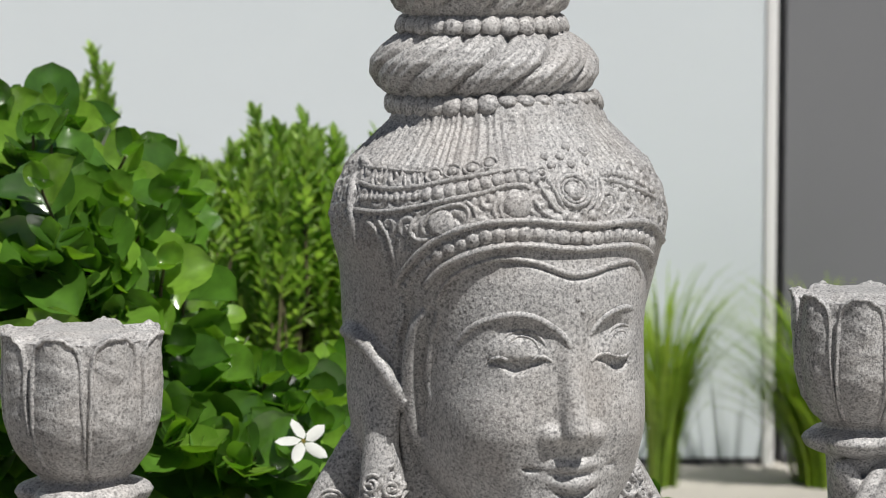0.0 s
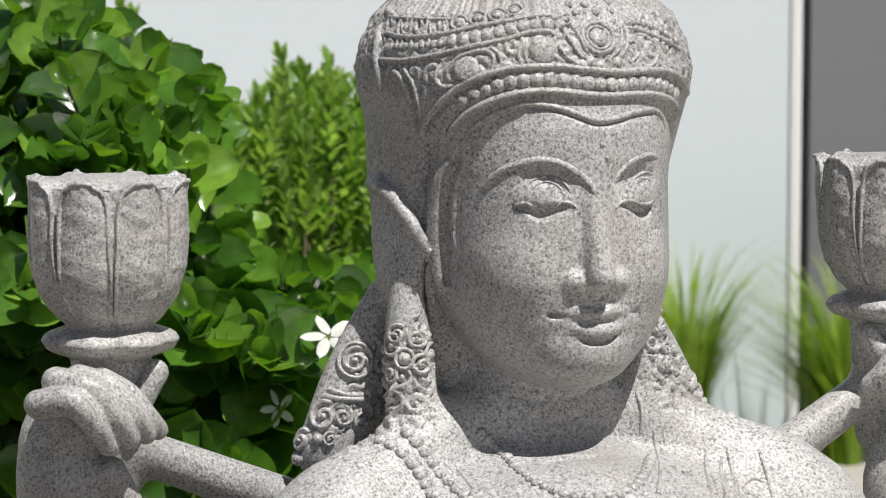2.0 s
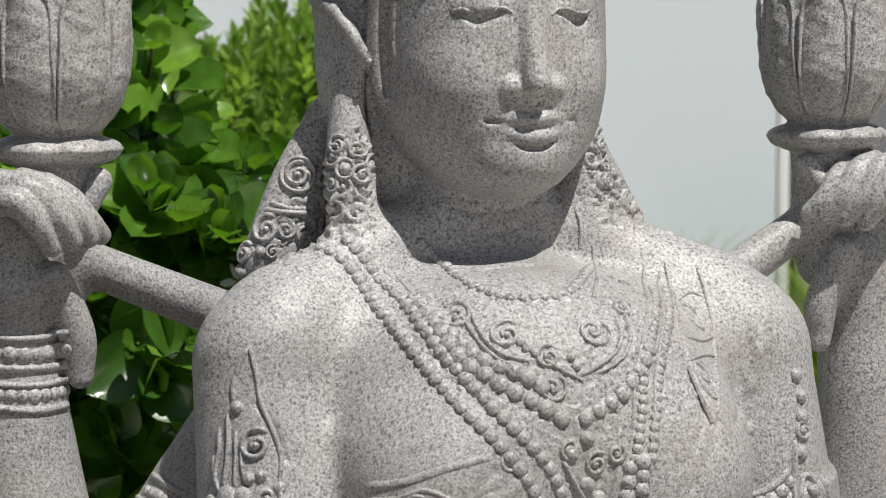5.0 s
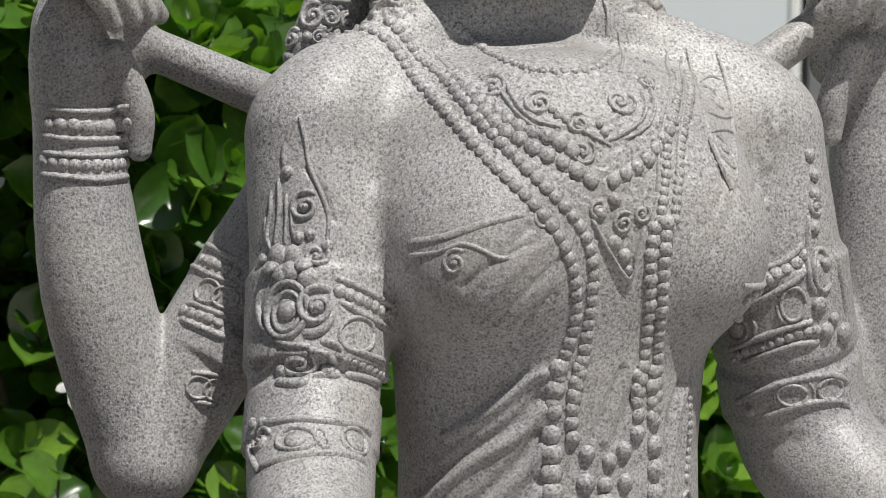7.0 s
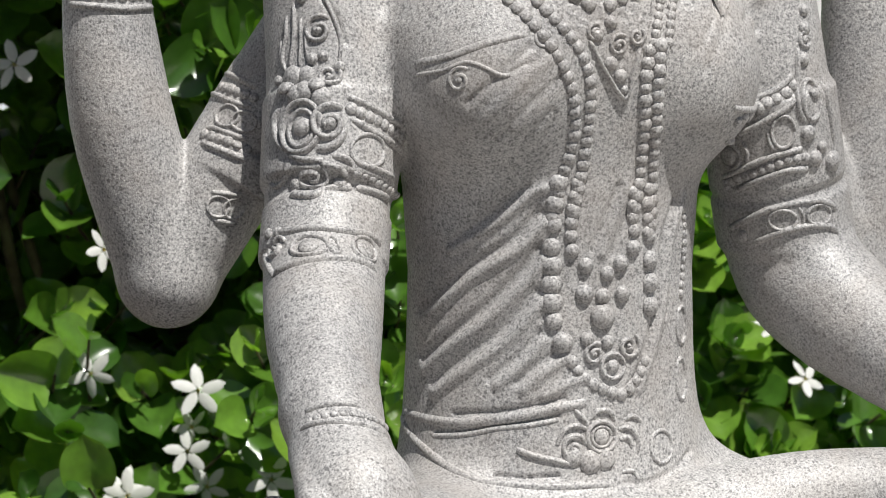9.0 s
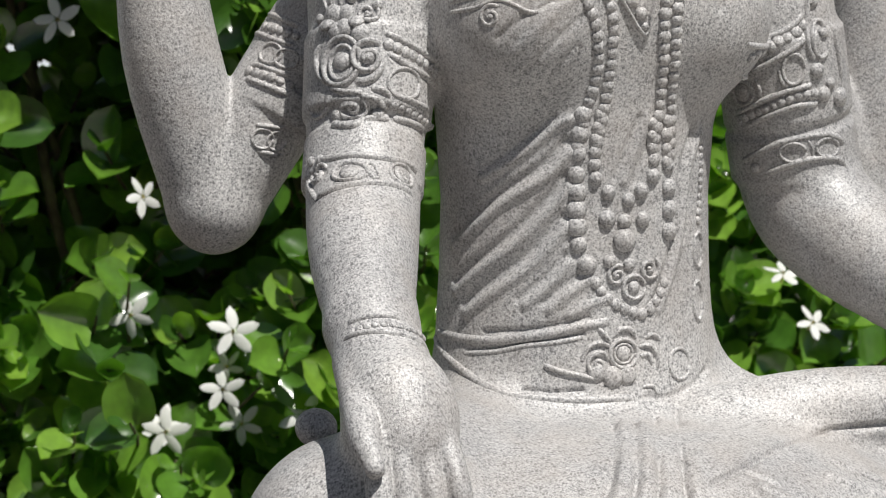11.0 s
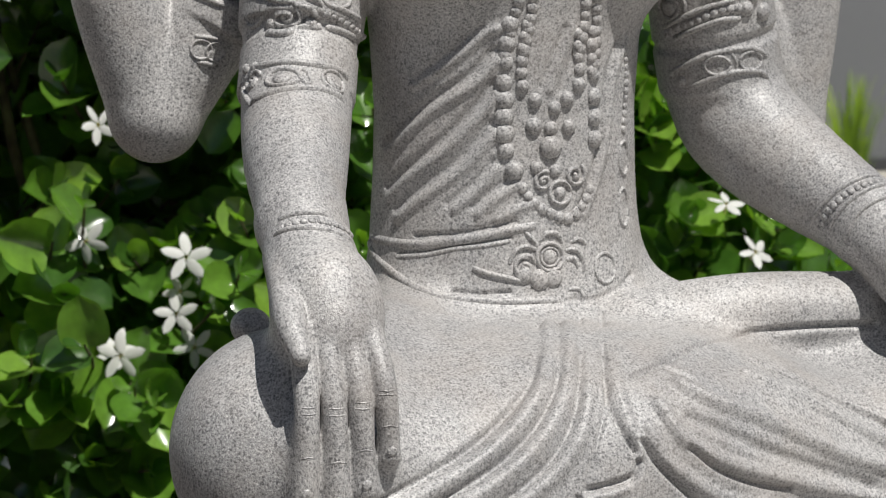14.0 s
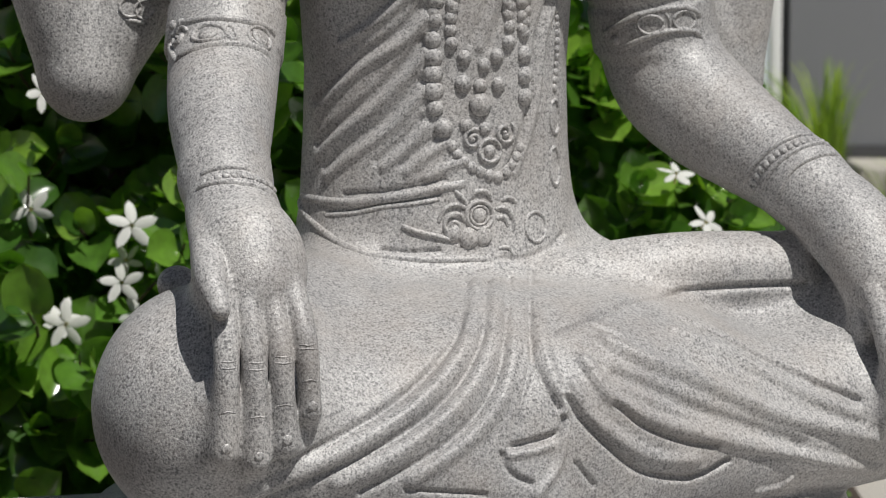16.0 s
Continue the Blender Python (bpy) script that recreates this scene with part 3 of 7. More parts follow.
    c.limb([(0.092, -0.110, 0.565), (0.122, -0.120, 0.505), (0.180, -0.130, 0.455)], (0.020, 0.022, 0.030), 0.03)
    # arm that reaches down to the knee
    c.limb([(-0.178, -0.085, 0.905), (-0.182, -0.115, 0.80), (-0.198, -0.150, 0.69), (-0.222, -0.235, 0.628), (-0.236, -0.305, 0.578)], (0.054, 0.054, 0.050, 0.046, 0.036), 0.02)
    c.limb([(-0.236, -0.31, 0.572), (-0.237, -0.36, 0.535), (-0.234, -0.412, 0.49)], (0.036, 0.040, 0.036), 0.015, flat=0.75)
    c.egg((-0.234, -0.390, 0.512), (0.041, 0.030, 0.046), 0.025)
    for x0, x1, z0, z1 in ((-0.265, -0.270, 0.500, 0.374), (-0.2465, -0.243, 0.502, 0.367), (-0.2265, -0.220, 0.500, 0.379), (-0.208, -0.199, 0.496, 0.405)):
        c.limb([(x0, -0.422, z0), (x0 * 0.5 + x1 * 0.5, -0.447, (z0 + z1) / 2 + 0.008), (x1, -0.447, z1)], (0.0116, 0.0102, 0.0084), 0.002)
    c.limb([(-0.260, -0.340, 0.550), (-0.268, -0.385, 0.530), (-0.276, -0.428, 0.508), (-0.273, -0.450, 0.486)], (0.016, 0.0150, 0.0125, 0.0085), 0.003)
    c.sleeve((-0.1835, -0.117, 0.793), (-0.1925, -0.138, 0.731), 0.0545, 0.010)
    c.sleeve((-0.1955, -0.145, 0.706), (-0.2040, -0.165, 0.671), 0.0525, 0.004)
    c.sleeve((0.2126, -0.090, 0.797), (0.2250, -0.0846, 0.732), 0.0545, 0.010)
    c.sleeve((0.2290, -0.083, 0.711), (0.2347, -0.0801, 0.683), 0.0550, 0.004)
    for z0, z1, r in ((0.800, 0.771, 0.0508), (0.752, 0.730, 0.0498)):
        c.sleeve((-0.155 - 0.6255 * (0.87 - z0), -0.0265, z0), (-0.155 - 0.6255 * (0.87 - z1), -0.024, z1), r, 0.003)
    # arm that lies along the other thigh
    c.limb([(0.200, -0.075, 0.895), (0.212, -0.090, 0.80), (0.236, -0.080, 0.675), (0.262, -0.115, 0.622), (0.322, -0.225, 0.556)], (0.054, 0.054, 0.055, 0.055, 0.039), 0.02)
    c.limb([(0.325, -0.23, 0.552), (0.352, -0.28, 0.512), (0.366, -0.32, 0.47)], (0.036, 0.042, 0.036), 0.015, flat=0.8)
    for k in range(4):
        c.limb([(0.345 + 0.016 * k, -0.335 + 0.012 * k, 0.466), (0.352 + 0.020 * k, -0.362 + 0.016 * k, 0.41), (0.356 + 0.021 * k, -0.365 + 0.018 * k, 0.362)], (0.012, 0.011, 0.009), 0.003)
    c.limb([(0.335, -0.26, 0.53), (0.338, -0.30, 0.475), (0.343, -0.325, 0.44)], (0.014, 0.012, 0.009), 0.006)
    # the raised pair of arms, each holding a stone lotus
    for s, e, w, l, sh in ((-1, (-0.300, -0.018, 0.654), (-0.350, -0.008, 0.915), (-0.309, 0.020), (-0.155, -0.03, 0.87)),
                           (1, (0.345, 0.03, 0.64), (0.352, 0.028, 0.915), (0.322, 0.038), (0.19, -0.01, 0.87))):
        c.limb([sh, ((sh[0] + e[0]) / 2 + s * 0.004, (sh[1] + e[1]) / 2, (sh[2] + e[2]) / 2), e], (0.050, 0.046, 0.042), 0.006)
        c.egg((e[0] + s * 0.002, e[1], e[2] - 0.006), (0.026, 0.034, 0.030), 0.025)
        c.limb([e, ((e[0] + w[0]) / 2 + s * 0.012, (e[1] + w[1]) / 2, (e[2] + w[2]) / 2), w, (w[0], w[1], 0.955)], (0.043, 0.0435, 0.034, 0.033), 0.006)
        c.limb([(w[0], w[1], 0.945), (w[0] + s * 0.004, w[1], 0.985), (w[0] - s * 0.006, w[1] + 0.002, 1.014)], (0.032, 0.029, 0.022), 0.010, flat=0.85)
        c.limb([(l[0], l[1], 0.955), (l[0], l[1], 1.05)], (0.022, 0.030), 0.004)
        for k, finger in enumerate(((( 0.024, -0.038, 1.022), (0.004, -0.054, 1.025), (-0.010, -0.057, 1.010), (-0.022, -0.050, 0.992)),
                                    ((0.010, -0.032, 1.037), (-0.011, -0.047, 1.032), (-0.027, -0.052, 1.012), (-0.038, -0.046, 0.995)),
                                    ((-0.007, -0.026, 1.037), (-0.025, -0.039, 1.031), (-0.040, -0.045, 1.013), (-0.051, -0.039, 0.997)),
                                    ((-0.024, -0.020, 1.033), (-0.039, -0.031, 1.024), (-0.051, -0.035, 1.010), (-0.062, -0.029, 0.998)))):
            c.limb([(w[0] + s * a, w[1] + b, h - 0.002) for a, b, h in finger], (0.0110, 0.0105, 0.0092, 0.0076), 0.0015)
        c.limb([(l[0] - s * 0.012, l[1] - 0.028, 1.008), (l[0] - s * 0.020, l[1] - 0.028, 1.020), (l[0] - s * 0.027, l[1] - 0.024, 1.033)], (0.010, 0.0085, 0.010), 0.003)
        c.limb([(w[0] - s * 0.028, w[1] - 0.022, 0.965), (w[0] - s * 0.044, w[1] - 0.020, 0.925), (w[0] - s * 0.046, w[1] - 0.020, 0.895)], (0.013, 0.014, 0.010), 0.006)
        c.turned(l[0], l[1], (1.044, 1.049, 1.056, 1.061, 1.066), (0.034, 0.046, 0.050, 0.047, 0.034), k=0.003, lobes=6, depth=0.007, phase=0.9)
        c.turned(l[0], l[1], (1.062, 1.074, 1.09, 1.11, 1.135, 1.155, 1.170), (0.026, 0.040, 0.0505, 0.0565, 0.0580, 0.0565, 0.0555), k=0.003, lobes=8, depth=0.0035, phase=0.25)
        c.turned(l[0], l[1], (1.163, 1.170, 1.175), (0.052, 0.049, 0.038), k=0.004)
        for k in range(8):
            t = 0.25 + 2 * math.pi * k / 8
            c.limb([(l[0] + r * math.cos(t), l[1] + r * math.sin(t), h) for r, h in ((0.0500, 1.150), (0.0505, 1.164), (0.0540, 1.174))], (0.0070, 0.0070, 0.0036), 0.010)
        # stone strut between the shoulder and the raised wrist
        c.limb([(s * 0.155 + 0.02, 0.02, 0.910), (l[0] - s * 0.02, l[1] - 0.005, 0.972 if s < 0 else 0.985)], (0.019, 0.016), 0.012)
    # crossed legs under the robe
    c.limb([(-0.06, -0.14, 0.430), (-0.257, -0.335, 0.399)], (0.075, 0.095), 0.03)
    c.limb([(-0.252, -0.345, 0.380), (-0.01, -0.385, 0.315)], (0.088, 0.062), 0.03)
    c.limb([(0.08, -0.14, 0.43), (0.375, -0.215, 0.400)], (0.065, 0.078), 0.03)
    c.limb([(0.10, -0.20, 0.464), (0.20, -0.215, 0.473), (0.305, -0.218, 0.472)], (0.035, 0.039, 0.039), 0.008)
    c.limb([(0.385, -0.255, 0.37), (0.07, -0.365, 0.32)], (0.082, 0.058), 0.03)
    c.egg((0.02, -0.23, 0.365), (0.30, 0.19, 0.10), 0.03)
    c.egg((0.00, -0.285, 0.392), (0.23, 0.135, 0.080), 0.05)
    c.egg((-0.252, -0.19, 0.478), (0.018, 0.020, 0.016), 0.006)
    # round seat
    c.turned(0.02, -0.19, (0.235, 0.245, 0.265, 0.285, 0.292), (0.33, 0.345, 0.35, 0.34, 0.32), sy=0.84, k=0.008)
    return c


STATUE_TURN = 18.5


def statue_ornament(g):
    """The carved jewellery, drapery and features, as lines drawn on the stone."""
    # diadem
    g.ridge([(-0.1130, -0.0189, 1.2767), (-0.1074, -0.0422, 1.2742), (-0.0980, -0.0595, 1.2744), (-0.0857, -0.0735, 1.2767), (-0.0688, -0.0857, 1.2812), (-0.0472, -0.0960, 1.2858), (-0.0279, -0.1010, 1.2892), (-0.0120, -0.1035, 1.2902)], 0.0022, 0.0028)
    g.ridge([(-0.1074, -0.0075, 1.2889), (-0.1056, -0.0227, 1.2874), (-0.0923, -0.0547, 1.2868), (-0.0773, -0.0735, 1.2869)], 0.0016, 0.0018)
    g.beads([(-0.1148, -0.0317, 1.2663), (-0.0992, -0.0633, 1.2683), (-0.0854, -0.0788, 1.2712)], 0.003)
    g.beads([(-0.0820, -0.0814, 1.2721), (-0.0701, -0.0896, 1.2747), (-0.0558, -0.0969, 1.2777), (-0.0407, -0.1015, 1.2816), (-0.0251, -0.1050, 1.2839), (-0.0113, -0.1076, 1.2837)], 0.005)
    g.ridge([(-0.1188, -0.0240, 1.2577), (-0.1110, -0.0471, 1.2573), (-0.1000, -0.0656, 1.2597), (-0.0845, -0.0825, 1.2646), (-0.0678, -0.0951, 1.2691), (-0.0496, -0.1031, 1.2733), (-0.0340, -0.1063, 1.2778), (-0.0203, -0.1091, 1.2789), (-0.0132, -0.1126, 1.2750)], 0.0024, 0.003)
    g.ridge([(-0.0973, -0.0564, 1.2044), (-0.0949, -0.0652, 1.2154), (-0.0879, -0.0801, 1.2306), (-0.0756, -0.0936, 1.2434), (-0.0588, -0.1055, 1.2507), (-0.0405, -0.1129, 1.2540), (-0.0174, -0.1186, 1.2546), (0.0072, -0.1204, 1.2521), (0.0342, -0.1165, 1.2501), (0.0597, -0.1063, 1.2505), (0.0808, -0.0921, 1.2479), (0.0924, -0.0798, 1.2412), (0.1050, -0.0603, 1.2288)], 0.003, 0.0042)
    g.beads([(-0.0928, -0.0635, 1.2050), (-0.0881, -0.0741, 1.2160), (-0.0841, -0.0812, 1.2230), (-0.0783, -0.0889, 1.2292)], 0.0036)
    g.beads([(-0.0767, -0.0906, 1.2305), (-0.0686, -0.0975, 1.2356), (-0.0567, -0.1055, 1.2411), (-0.0460, -0.1109, 1.2441), (-0.0331, -0.1156, 1.2453), (-0.0135, -0.1196, 1.2451), (0.0072, -0.1206, 1.2429), (0.0294, -0.1181, 1.2416), (0.0548, -0.1081, 1.2412), (0.0754, -0.0947, 1.2377), (0.0862, -0.0845, 1.2316)], 0.0054)
    g.ridge([(-0.0825, -0.0762, 1.2060), (-0.0757, -0.0874, 1.2189), (-0.0680, -0.0958, 1.2263), (-0.0546, -0.1055, 1.2331), (-0.0402, -0.1122, 1.2369), (-0.0213, -0.1179, 1.2380), (0.0071, -0.1210, 1.2346), (0.0293, -0.1185, 1.2337), (0.0549, -0.1078, 1.2339), (0.0729, -0.0954, 1.2310), (0.0840, -0.0846, 1.2255), (0.0943, -0.0684, 1.2133)], 0.0032, 0.0052)
    g.ridge([(-0.0746, -0.0802, 1.1961), (-0.0713, -0.0867, 1.2067), (-0.0669, -0.0926, 1.2144), (-0.0572, -0.1010, 1.2217), (-0.0434, -0.1095, 1.2276), (-0.0325, -0.1142, 1.2293)], 0.0022, 0.003)
    g.ridge([(-0.0398, -0.1112, 1.2284), (-0.0250, -0.1167, 1.2277), (-0.0136, -0.1199, 1.2252), (-0.0041, -0.1226, 1.2216), (0.0058, -0.1246, 1.2179), (0.0141, -0.1250, 1.2165), (0.0278, -0.1226, 1.2181), (0.0430, -0.1163, 1.2214), (0.0605, -0.1049, 1.2221), (0.0704, -0.0966, 1.2177), (0.0763, -0.0919, 1.2081)], 0.0026, 0.0026)
    g.press([(-0.0397, -0.1108, 1.2260), (-0.0250, -0.1167, 1.2253), (-0.0138, -0.1204, 1.2229), (-0.0043, -0.1233, 1.2193), (0.0055, -0.1255, 1.2152), (0.0138, -0.1258, 1.2138), (0.0274, -0.1235, 1.2154), (0.0427, -0.1172, 1.2191), (0.0601, -0.1059, 1.2198)], 0.003, -0.0018)
    g.ridge([(-0.0889, -0.0805, 1.2566), (-0.0924, -0.0786, 1.2506), (-0.0925, -0.0776, 1.2445), (-0.0877, -0.0821, 1.2400), (-0.0788, -0.0907, 1.2421)], 0.002, 0.0028)
    g.ridge([(-0.0862, -0.0851, 1.2510), (-0.0800, -0.0880, 1.2602), (-0.0680, -0.0959, 1.2653), (-0.0605, -0.1009, 1.2647), (-0.0583, -0.1040, 1.2577), (-0.0616, -0.1039, 1.2507)], 0.002, 0.0026)
    g.ridge([(-0.0603, -0.1001, 1.2682), (-0.0550, -0.1042, 1.2636), (-0.0542, -0.1066, 1.2558)], 0.0018, 0.0026)
    g.dome((-0.0757, -0.0938, 1.2526), 0.012, 0.0022)
    g.ridge([(-0.0392, -0.1093, 1.2703), (-0.0428, -0.1100, 1.2625), (-0.0404, -0.1126, 1.2552)], 0.0018, 0.0024)
    g.ridge([(-0.0347, -0.1108, 1.2703), (-0.0384, -0.1116, 1.2625), (-0.0358, -0.1140, 1.2559)], 0.0018, 0.0024)
    g.dome((-0.0264, -0.1143, 1.2656), 0.01, 0.002)
    g.loop((0.0163, -0.1130, 1.2743), 0.0125, 0.012, 0.0022, 0.003)
    g.loop((0.0163, -0.1130, 1.2743), 0.009, 0.0088, 0.0014, 0.002)
    g.dome((0.0163, -0.1130, 1.2743), 0.0078, 0.003)
    g.volute((-0.0055, -0.1065, 1.2863), 0.0055, 1, 0.0016, 0.0026)
    g.volute((0.0320, -0.0885, 1.3003), 0.0045, -1, 0.0014, 0.0024)
    g.ridge([(-0.0090, -0.1092, 1.2814), (-0.0062, -0.1145, 1.2730), (-0.0004, -0.1180, 1.2632), (0.0077, -0.1192, 1.2571)], 0.0018, 0.003)
    g.ridge([(-0.0019, -0.1083, 1.2836), (0.0012, -0.1137, 1.2747), (0.0049, -0.1174, 1.2658), (0.0088, -0.1183, 1.2610)], 0.0018, 0.003)
    g.ridge([(-0.0138, -0.1157, 1.2693), (-0.0108, -0.1177, 1.2623), (-0.0030, -0.1194, 1.2566), (0.0066, -0.1197, 1.2552)], 0.002, 0.0032)
    g.ridge([(0.0354, -0.1021, 1.2850), (0.0347, -0.1095, 1.2736), (0.0299, -0.1142, 1.2648), (0.0234, -0.1168, 1.2596)], 0.0018, 0.003)
    g.ridge([(0.0401, -0.1033, 1.2806), (0.0395, -0.1094, 1.2714), (0.0345, -0.1134, 1.2631), (0.0279, -0.1163, 1.2579)], 0.0018, 0.003)
    g.ridge([(0.0507, -0.1015, 1.2766), (0.0601, -0.0996, 1.2722), (0.0660, -0.0992, 1.2639), (0.0632, -0.1029, 1.2562), (0.0546, -0.1084, 1.2525)], 0.0018, 0.0024)
    g.ridge([(0.0414, -0.1087, 1.2713), (0.0472, -0.1072, 1.2703), (0.0484, -0.1085, 1.2631), (0.0407, -0.1131, 1.2565)], 0.0018, 0.0026)
    g.dome((0.0077, -0.1192, 1.2571), 0.0048, 0.003)
    g.dome((0.0162, -0.1191, 1.2545), 0.0048, 0.003)
    g.dome((0.0292, -0.1162, 1.2570), 0.0048, 0.003)
    g.dome((0.0011, -0.1198, 1.2554), 0.0048, 0.003)
    g.dome((0.0119, -0.0963, 1.2972), 0.0035, 0.0026)
    g.dome((0.0188, -0.1008, 1.2921), 0.0035, 0.0026)
    g.dome((0.0308, -0.0972, 1.2928), 0.0035, 0.0026)
    g.dome((-0.0001, -0.0965, 1.2975), 0.0035, 0.0026)
    g.dome((-0.0132, -0.1046, 1.2883), 0.0035, 0.0026)
    g.dome((-0.0215, -0.1042, 1.2865), 0.0035, 0.0026)
    g.dome((0.0191, -0.0885, 1.3034), 0.0035, 0.0026)
    g.dome((0.0032, -0.1026, 1.2918), 0.0035, 0.0026)
    g.ridge([(0.0392, -0.1034, 1.2810), (0.0540, -0.0988, 1.2783), (0.0746, -0.0907, 1.2711), (0.0941, -0.0753, 1.2625)], 0.002, 0.0028)
    g.beads([(0.0482, -0.0967, 1.2856), (0.0614, -0.0908, 1.2836), (0.0775, -0.0834, 1.2774), (0.0895, -0.0778, 1.2702)], 0.0034)
    g.ridge([(-0.1037, 0.0045, 1.2933), (-0.1060, -0.0172, 1.2886)], 0.0034, 0.0036)
    g.ridge([(-0.1120, -0.0057, 1.2815), (-0.1171, -0.0170, 1.2706), (-0.1191, -0.0206, 1.2599), (-0.1196, -0.0278, 1.2491), (-0.1181, -0.0284, 1.2389), (-0.1164, -0.0282, 1.2278)], 0.0042, 0.004)
    g.ridge([(-0.1147, -0.0426, 1.2502), (-0.1103, -0.0514, 1.2460), (-0.1057, -0.0567, 1.2330), (-0.1014, -0.0548, 1.2145), (-0.0997, -0.0521, 1.2041)], 0.0024, 0.0028)
    g.ridge([(-0.1094, -0.0528, 1.2529), (-0.1048, -0.0607, 1.2434), (-0.1013, -0.0628, 1.2294), (-0.0991, -0.0610, 1.2191)], 0.0018, 0.0024)
    g.ridge([(-0.1043, -0.0324, 1.2848), (-0.1061, -0.0421, 1.2762)], 0.0016, 0.0018)
    g.ridge([(-0.0981, -0.0465, 1.2852), (-0.1001, -0.0555, 1.2750)], 0.0016, 0.0018)
    g.ridge([(-0.0912, -0.0580, 1.2854), (-0.0927, -0.0653, 1.2763)], 0.0016, 0.0018)
    g.ridge([(-0.0837, -0.0672, 1.2862), (-0.0849, -0.0737, 1.2775)], 0.0016, 0.0018)
    g.loop((-0.0753, -0.0774, 1.2847), 0.006, 0.0055, 0.0014, 0.002)
    g.loop((-0.0396, -0.0923, 1.2937), 0.006, 0.0055, 0.0014, 0.002)
    g.loop((-0.0514, -0.0901, 1.2906), 0.006, 0.0055, 0.0014, 0.002)
    g.loop((-0.0641, -0.0841, 1.2881), 0.006, 0.0055, 0.0014, 0.002)
    g.dome((-0.0753, -0.0774, 1.2847), 0.004, 0.0022)
    g.dome((-0.0396, -0.0923, 1.2937), 0.004, 0.0022)
    g.dome((-0.0514, -0.0901, 1.2906), 0.004, 0.0022)
    g.dome((-0.0641, -0.0841, 1.2881), 0.004, 0.0022)
    g.dome((0.0707, -0.0783, 1.2907), 0.004, 0.0022)
    g.dome((0.0822, -0.0719, 1.2859), 0.004, 0.0022)
    # face
    g.ridge([(-0.0625, -0.0885, 1.1661), (-0.0562, -0.0983, 1.1775), (-0.0486, -0.1068, 1.1835), (-0.0353, -0.1169, 1.1887), (-0.0208, -0.1234, 1.1884), (-0.0091, -0.1262, 1.1832), (0.0018, -0.1287, 1.1747), (0.0080, -0.1314, 1.1660)], 0.003, 0.0024)
    g.ridge([(0.0257, -0.1241, 1.1730), (0.0302, -0.1234, 1.1808), (0.0392, -0.1224, 1.1873), (0.0521, -0.1170, 1.1907), (0.0625, -0.1096, 1.1887)], 0.0026, 0.0022)
    g.ridge([(-0.0387, -0.1147, 1.1703), (-0.0325, -0.1151, 1.1754), (-0.0247, -0.1168, 1.1777), (-0.0174, -0.1199, 1.1769), (-0.0119, -0.1223, 1.1726), (-0.0086, -0.1250, 1.1667)], 0.0013, 0.0014)
    g.ridge([(-0.0363, -0.1174, 1.1677), (-0.0305, -0.1178, 1.1723), (-0.0231, -0.1182, 1.1738), (-0.0162, -0.1203, 1.1710), (-0.0134, -0.1230, 1.1655)], 0.0011, 0.0011)
    g.ridge([(0.0380, -0.1204, 1.1691), (0.0436, -0.1169, 1.1752), (0.0523, -0.1135, 1.1783), (0.0590, -0.1110, 1.1764)], 0.0013, 0.0014)
    g.ridge([(0.0409, -0.1207, 1.1683), (0.0463, -0.1179, 1.1728), (0.0539, -0.1138, 1.1739), (0.0569, -0.1141, 1.1698)], 0.0011, 0.0011)
    g.ridge([(-0.0480, -0.1078, 1.1532), (-0.0439, -0.1116, 1.1578), (-0.0374, -0.1170, 1.1589), (-0.0262, -0.1154, 1.1561), (-0.0177, -0.1210, 1.1579), (-0.0111, -0.1259, 1.1597), (-0.0052, -0.1271, 1.1561)], 0.0015, 0.0018)
    g.ridge([(0.0248, -0.1268, 1.1544), (0.0295, -0.1257, 1.1586), (0.0395, -0.1220, 1.1588), (0.0521, -0.1175, 1.1560), (0.0596, -0.1129, 1.1583)], 0.0015, 0.0018)
    g.dome((0.0176, -0.1282, 1.1902), 0.0018, 0.0014)
    g.dome((0.0138, -0.1281, 1.1995), 0.0018, 0.0014)
    g.ridge([(-0.0720, -0.0789, 1.1849), (-0.0751, -0.0703, 1.1682), (-0.0754, -0.0649, 1.1516), (-0.0737, -0.0598, 1.1348), (-0.0730, -0.0613, 1.1227)], 0.003, 0.002)
    g.press([(-0.0774, -0.0748, 1.1880), (-0.0817, -0.0713, 1.1757), (-0.0819, -0.0641, 1.1618), (-0.0810, -0.0584, 1.1471), (-0.0795, -0.0539, 1.1303), (-0.0768, -0.0496, 1.1135), (-0.0739, -0.0485, 1.0967)], 0.0055, -0.004)
    g.beads([(-0.0932, -0.0583, 1.1953), (-0.0922, -0.0564, 1.1879), (-0.0920, -0.0533, 1.1807), (-0.0929, -0.0491, 1.1731), (-0.0935, -0.0456, 1.1647), (-0.0940, -0.0431, 1.1576)], 0.0026)
    g.press([(-0.0892, -0.0642, 1.1956), (-0.0888, -0.0605, 1.1860), (-0.0901, -0.0539, 1.1755), (-0.0903, -0.0492, 1.1629), (-0.0895, -0.0452, 1.1462)], 0.004, -0.003)
    g.press([(-0.0305, -0.0697, 0.9983), (-0.0116, -0.0785, 0.9937), (0.0099, -0.0801, 0.9955), (0.0300, -0.0733, 1.0005)], 0.0026, -0.0016)
    g.press([(-0.0333, -0.0646, 1.0126), (-0.0146, -0.0740, 1.0088), (0.0109, -0.0766, 1.0103), (0.0369, -0.0660, 1.0166)], 0.0026, -0.0016)
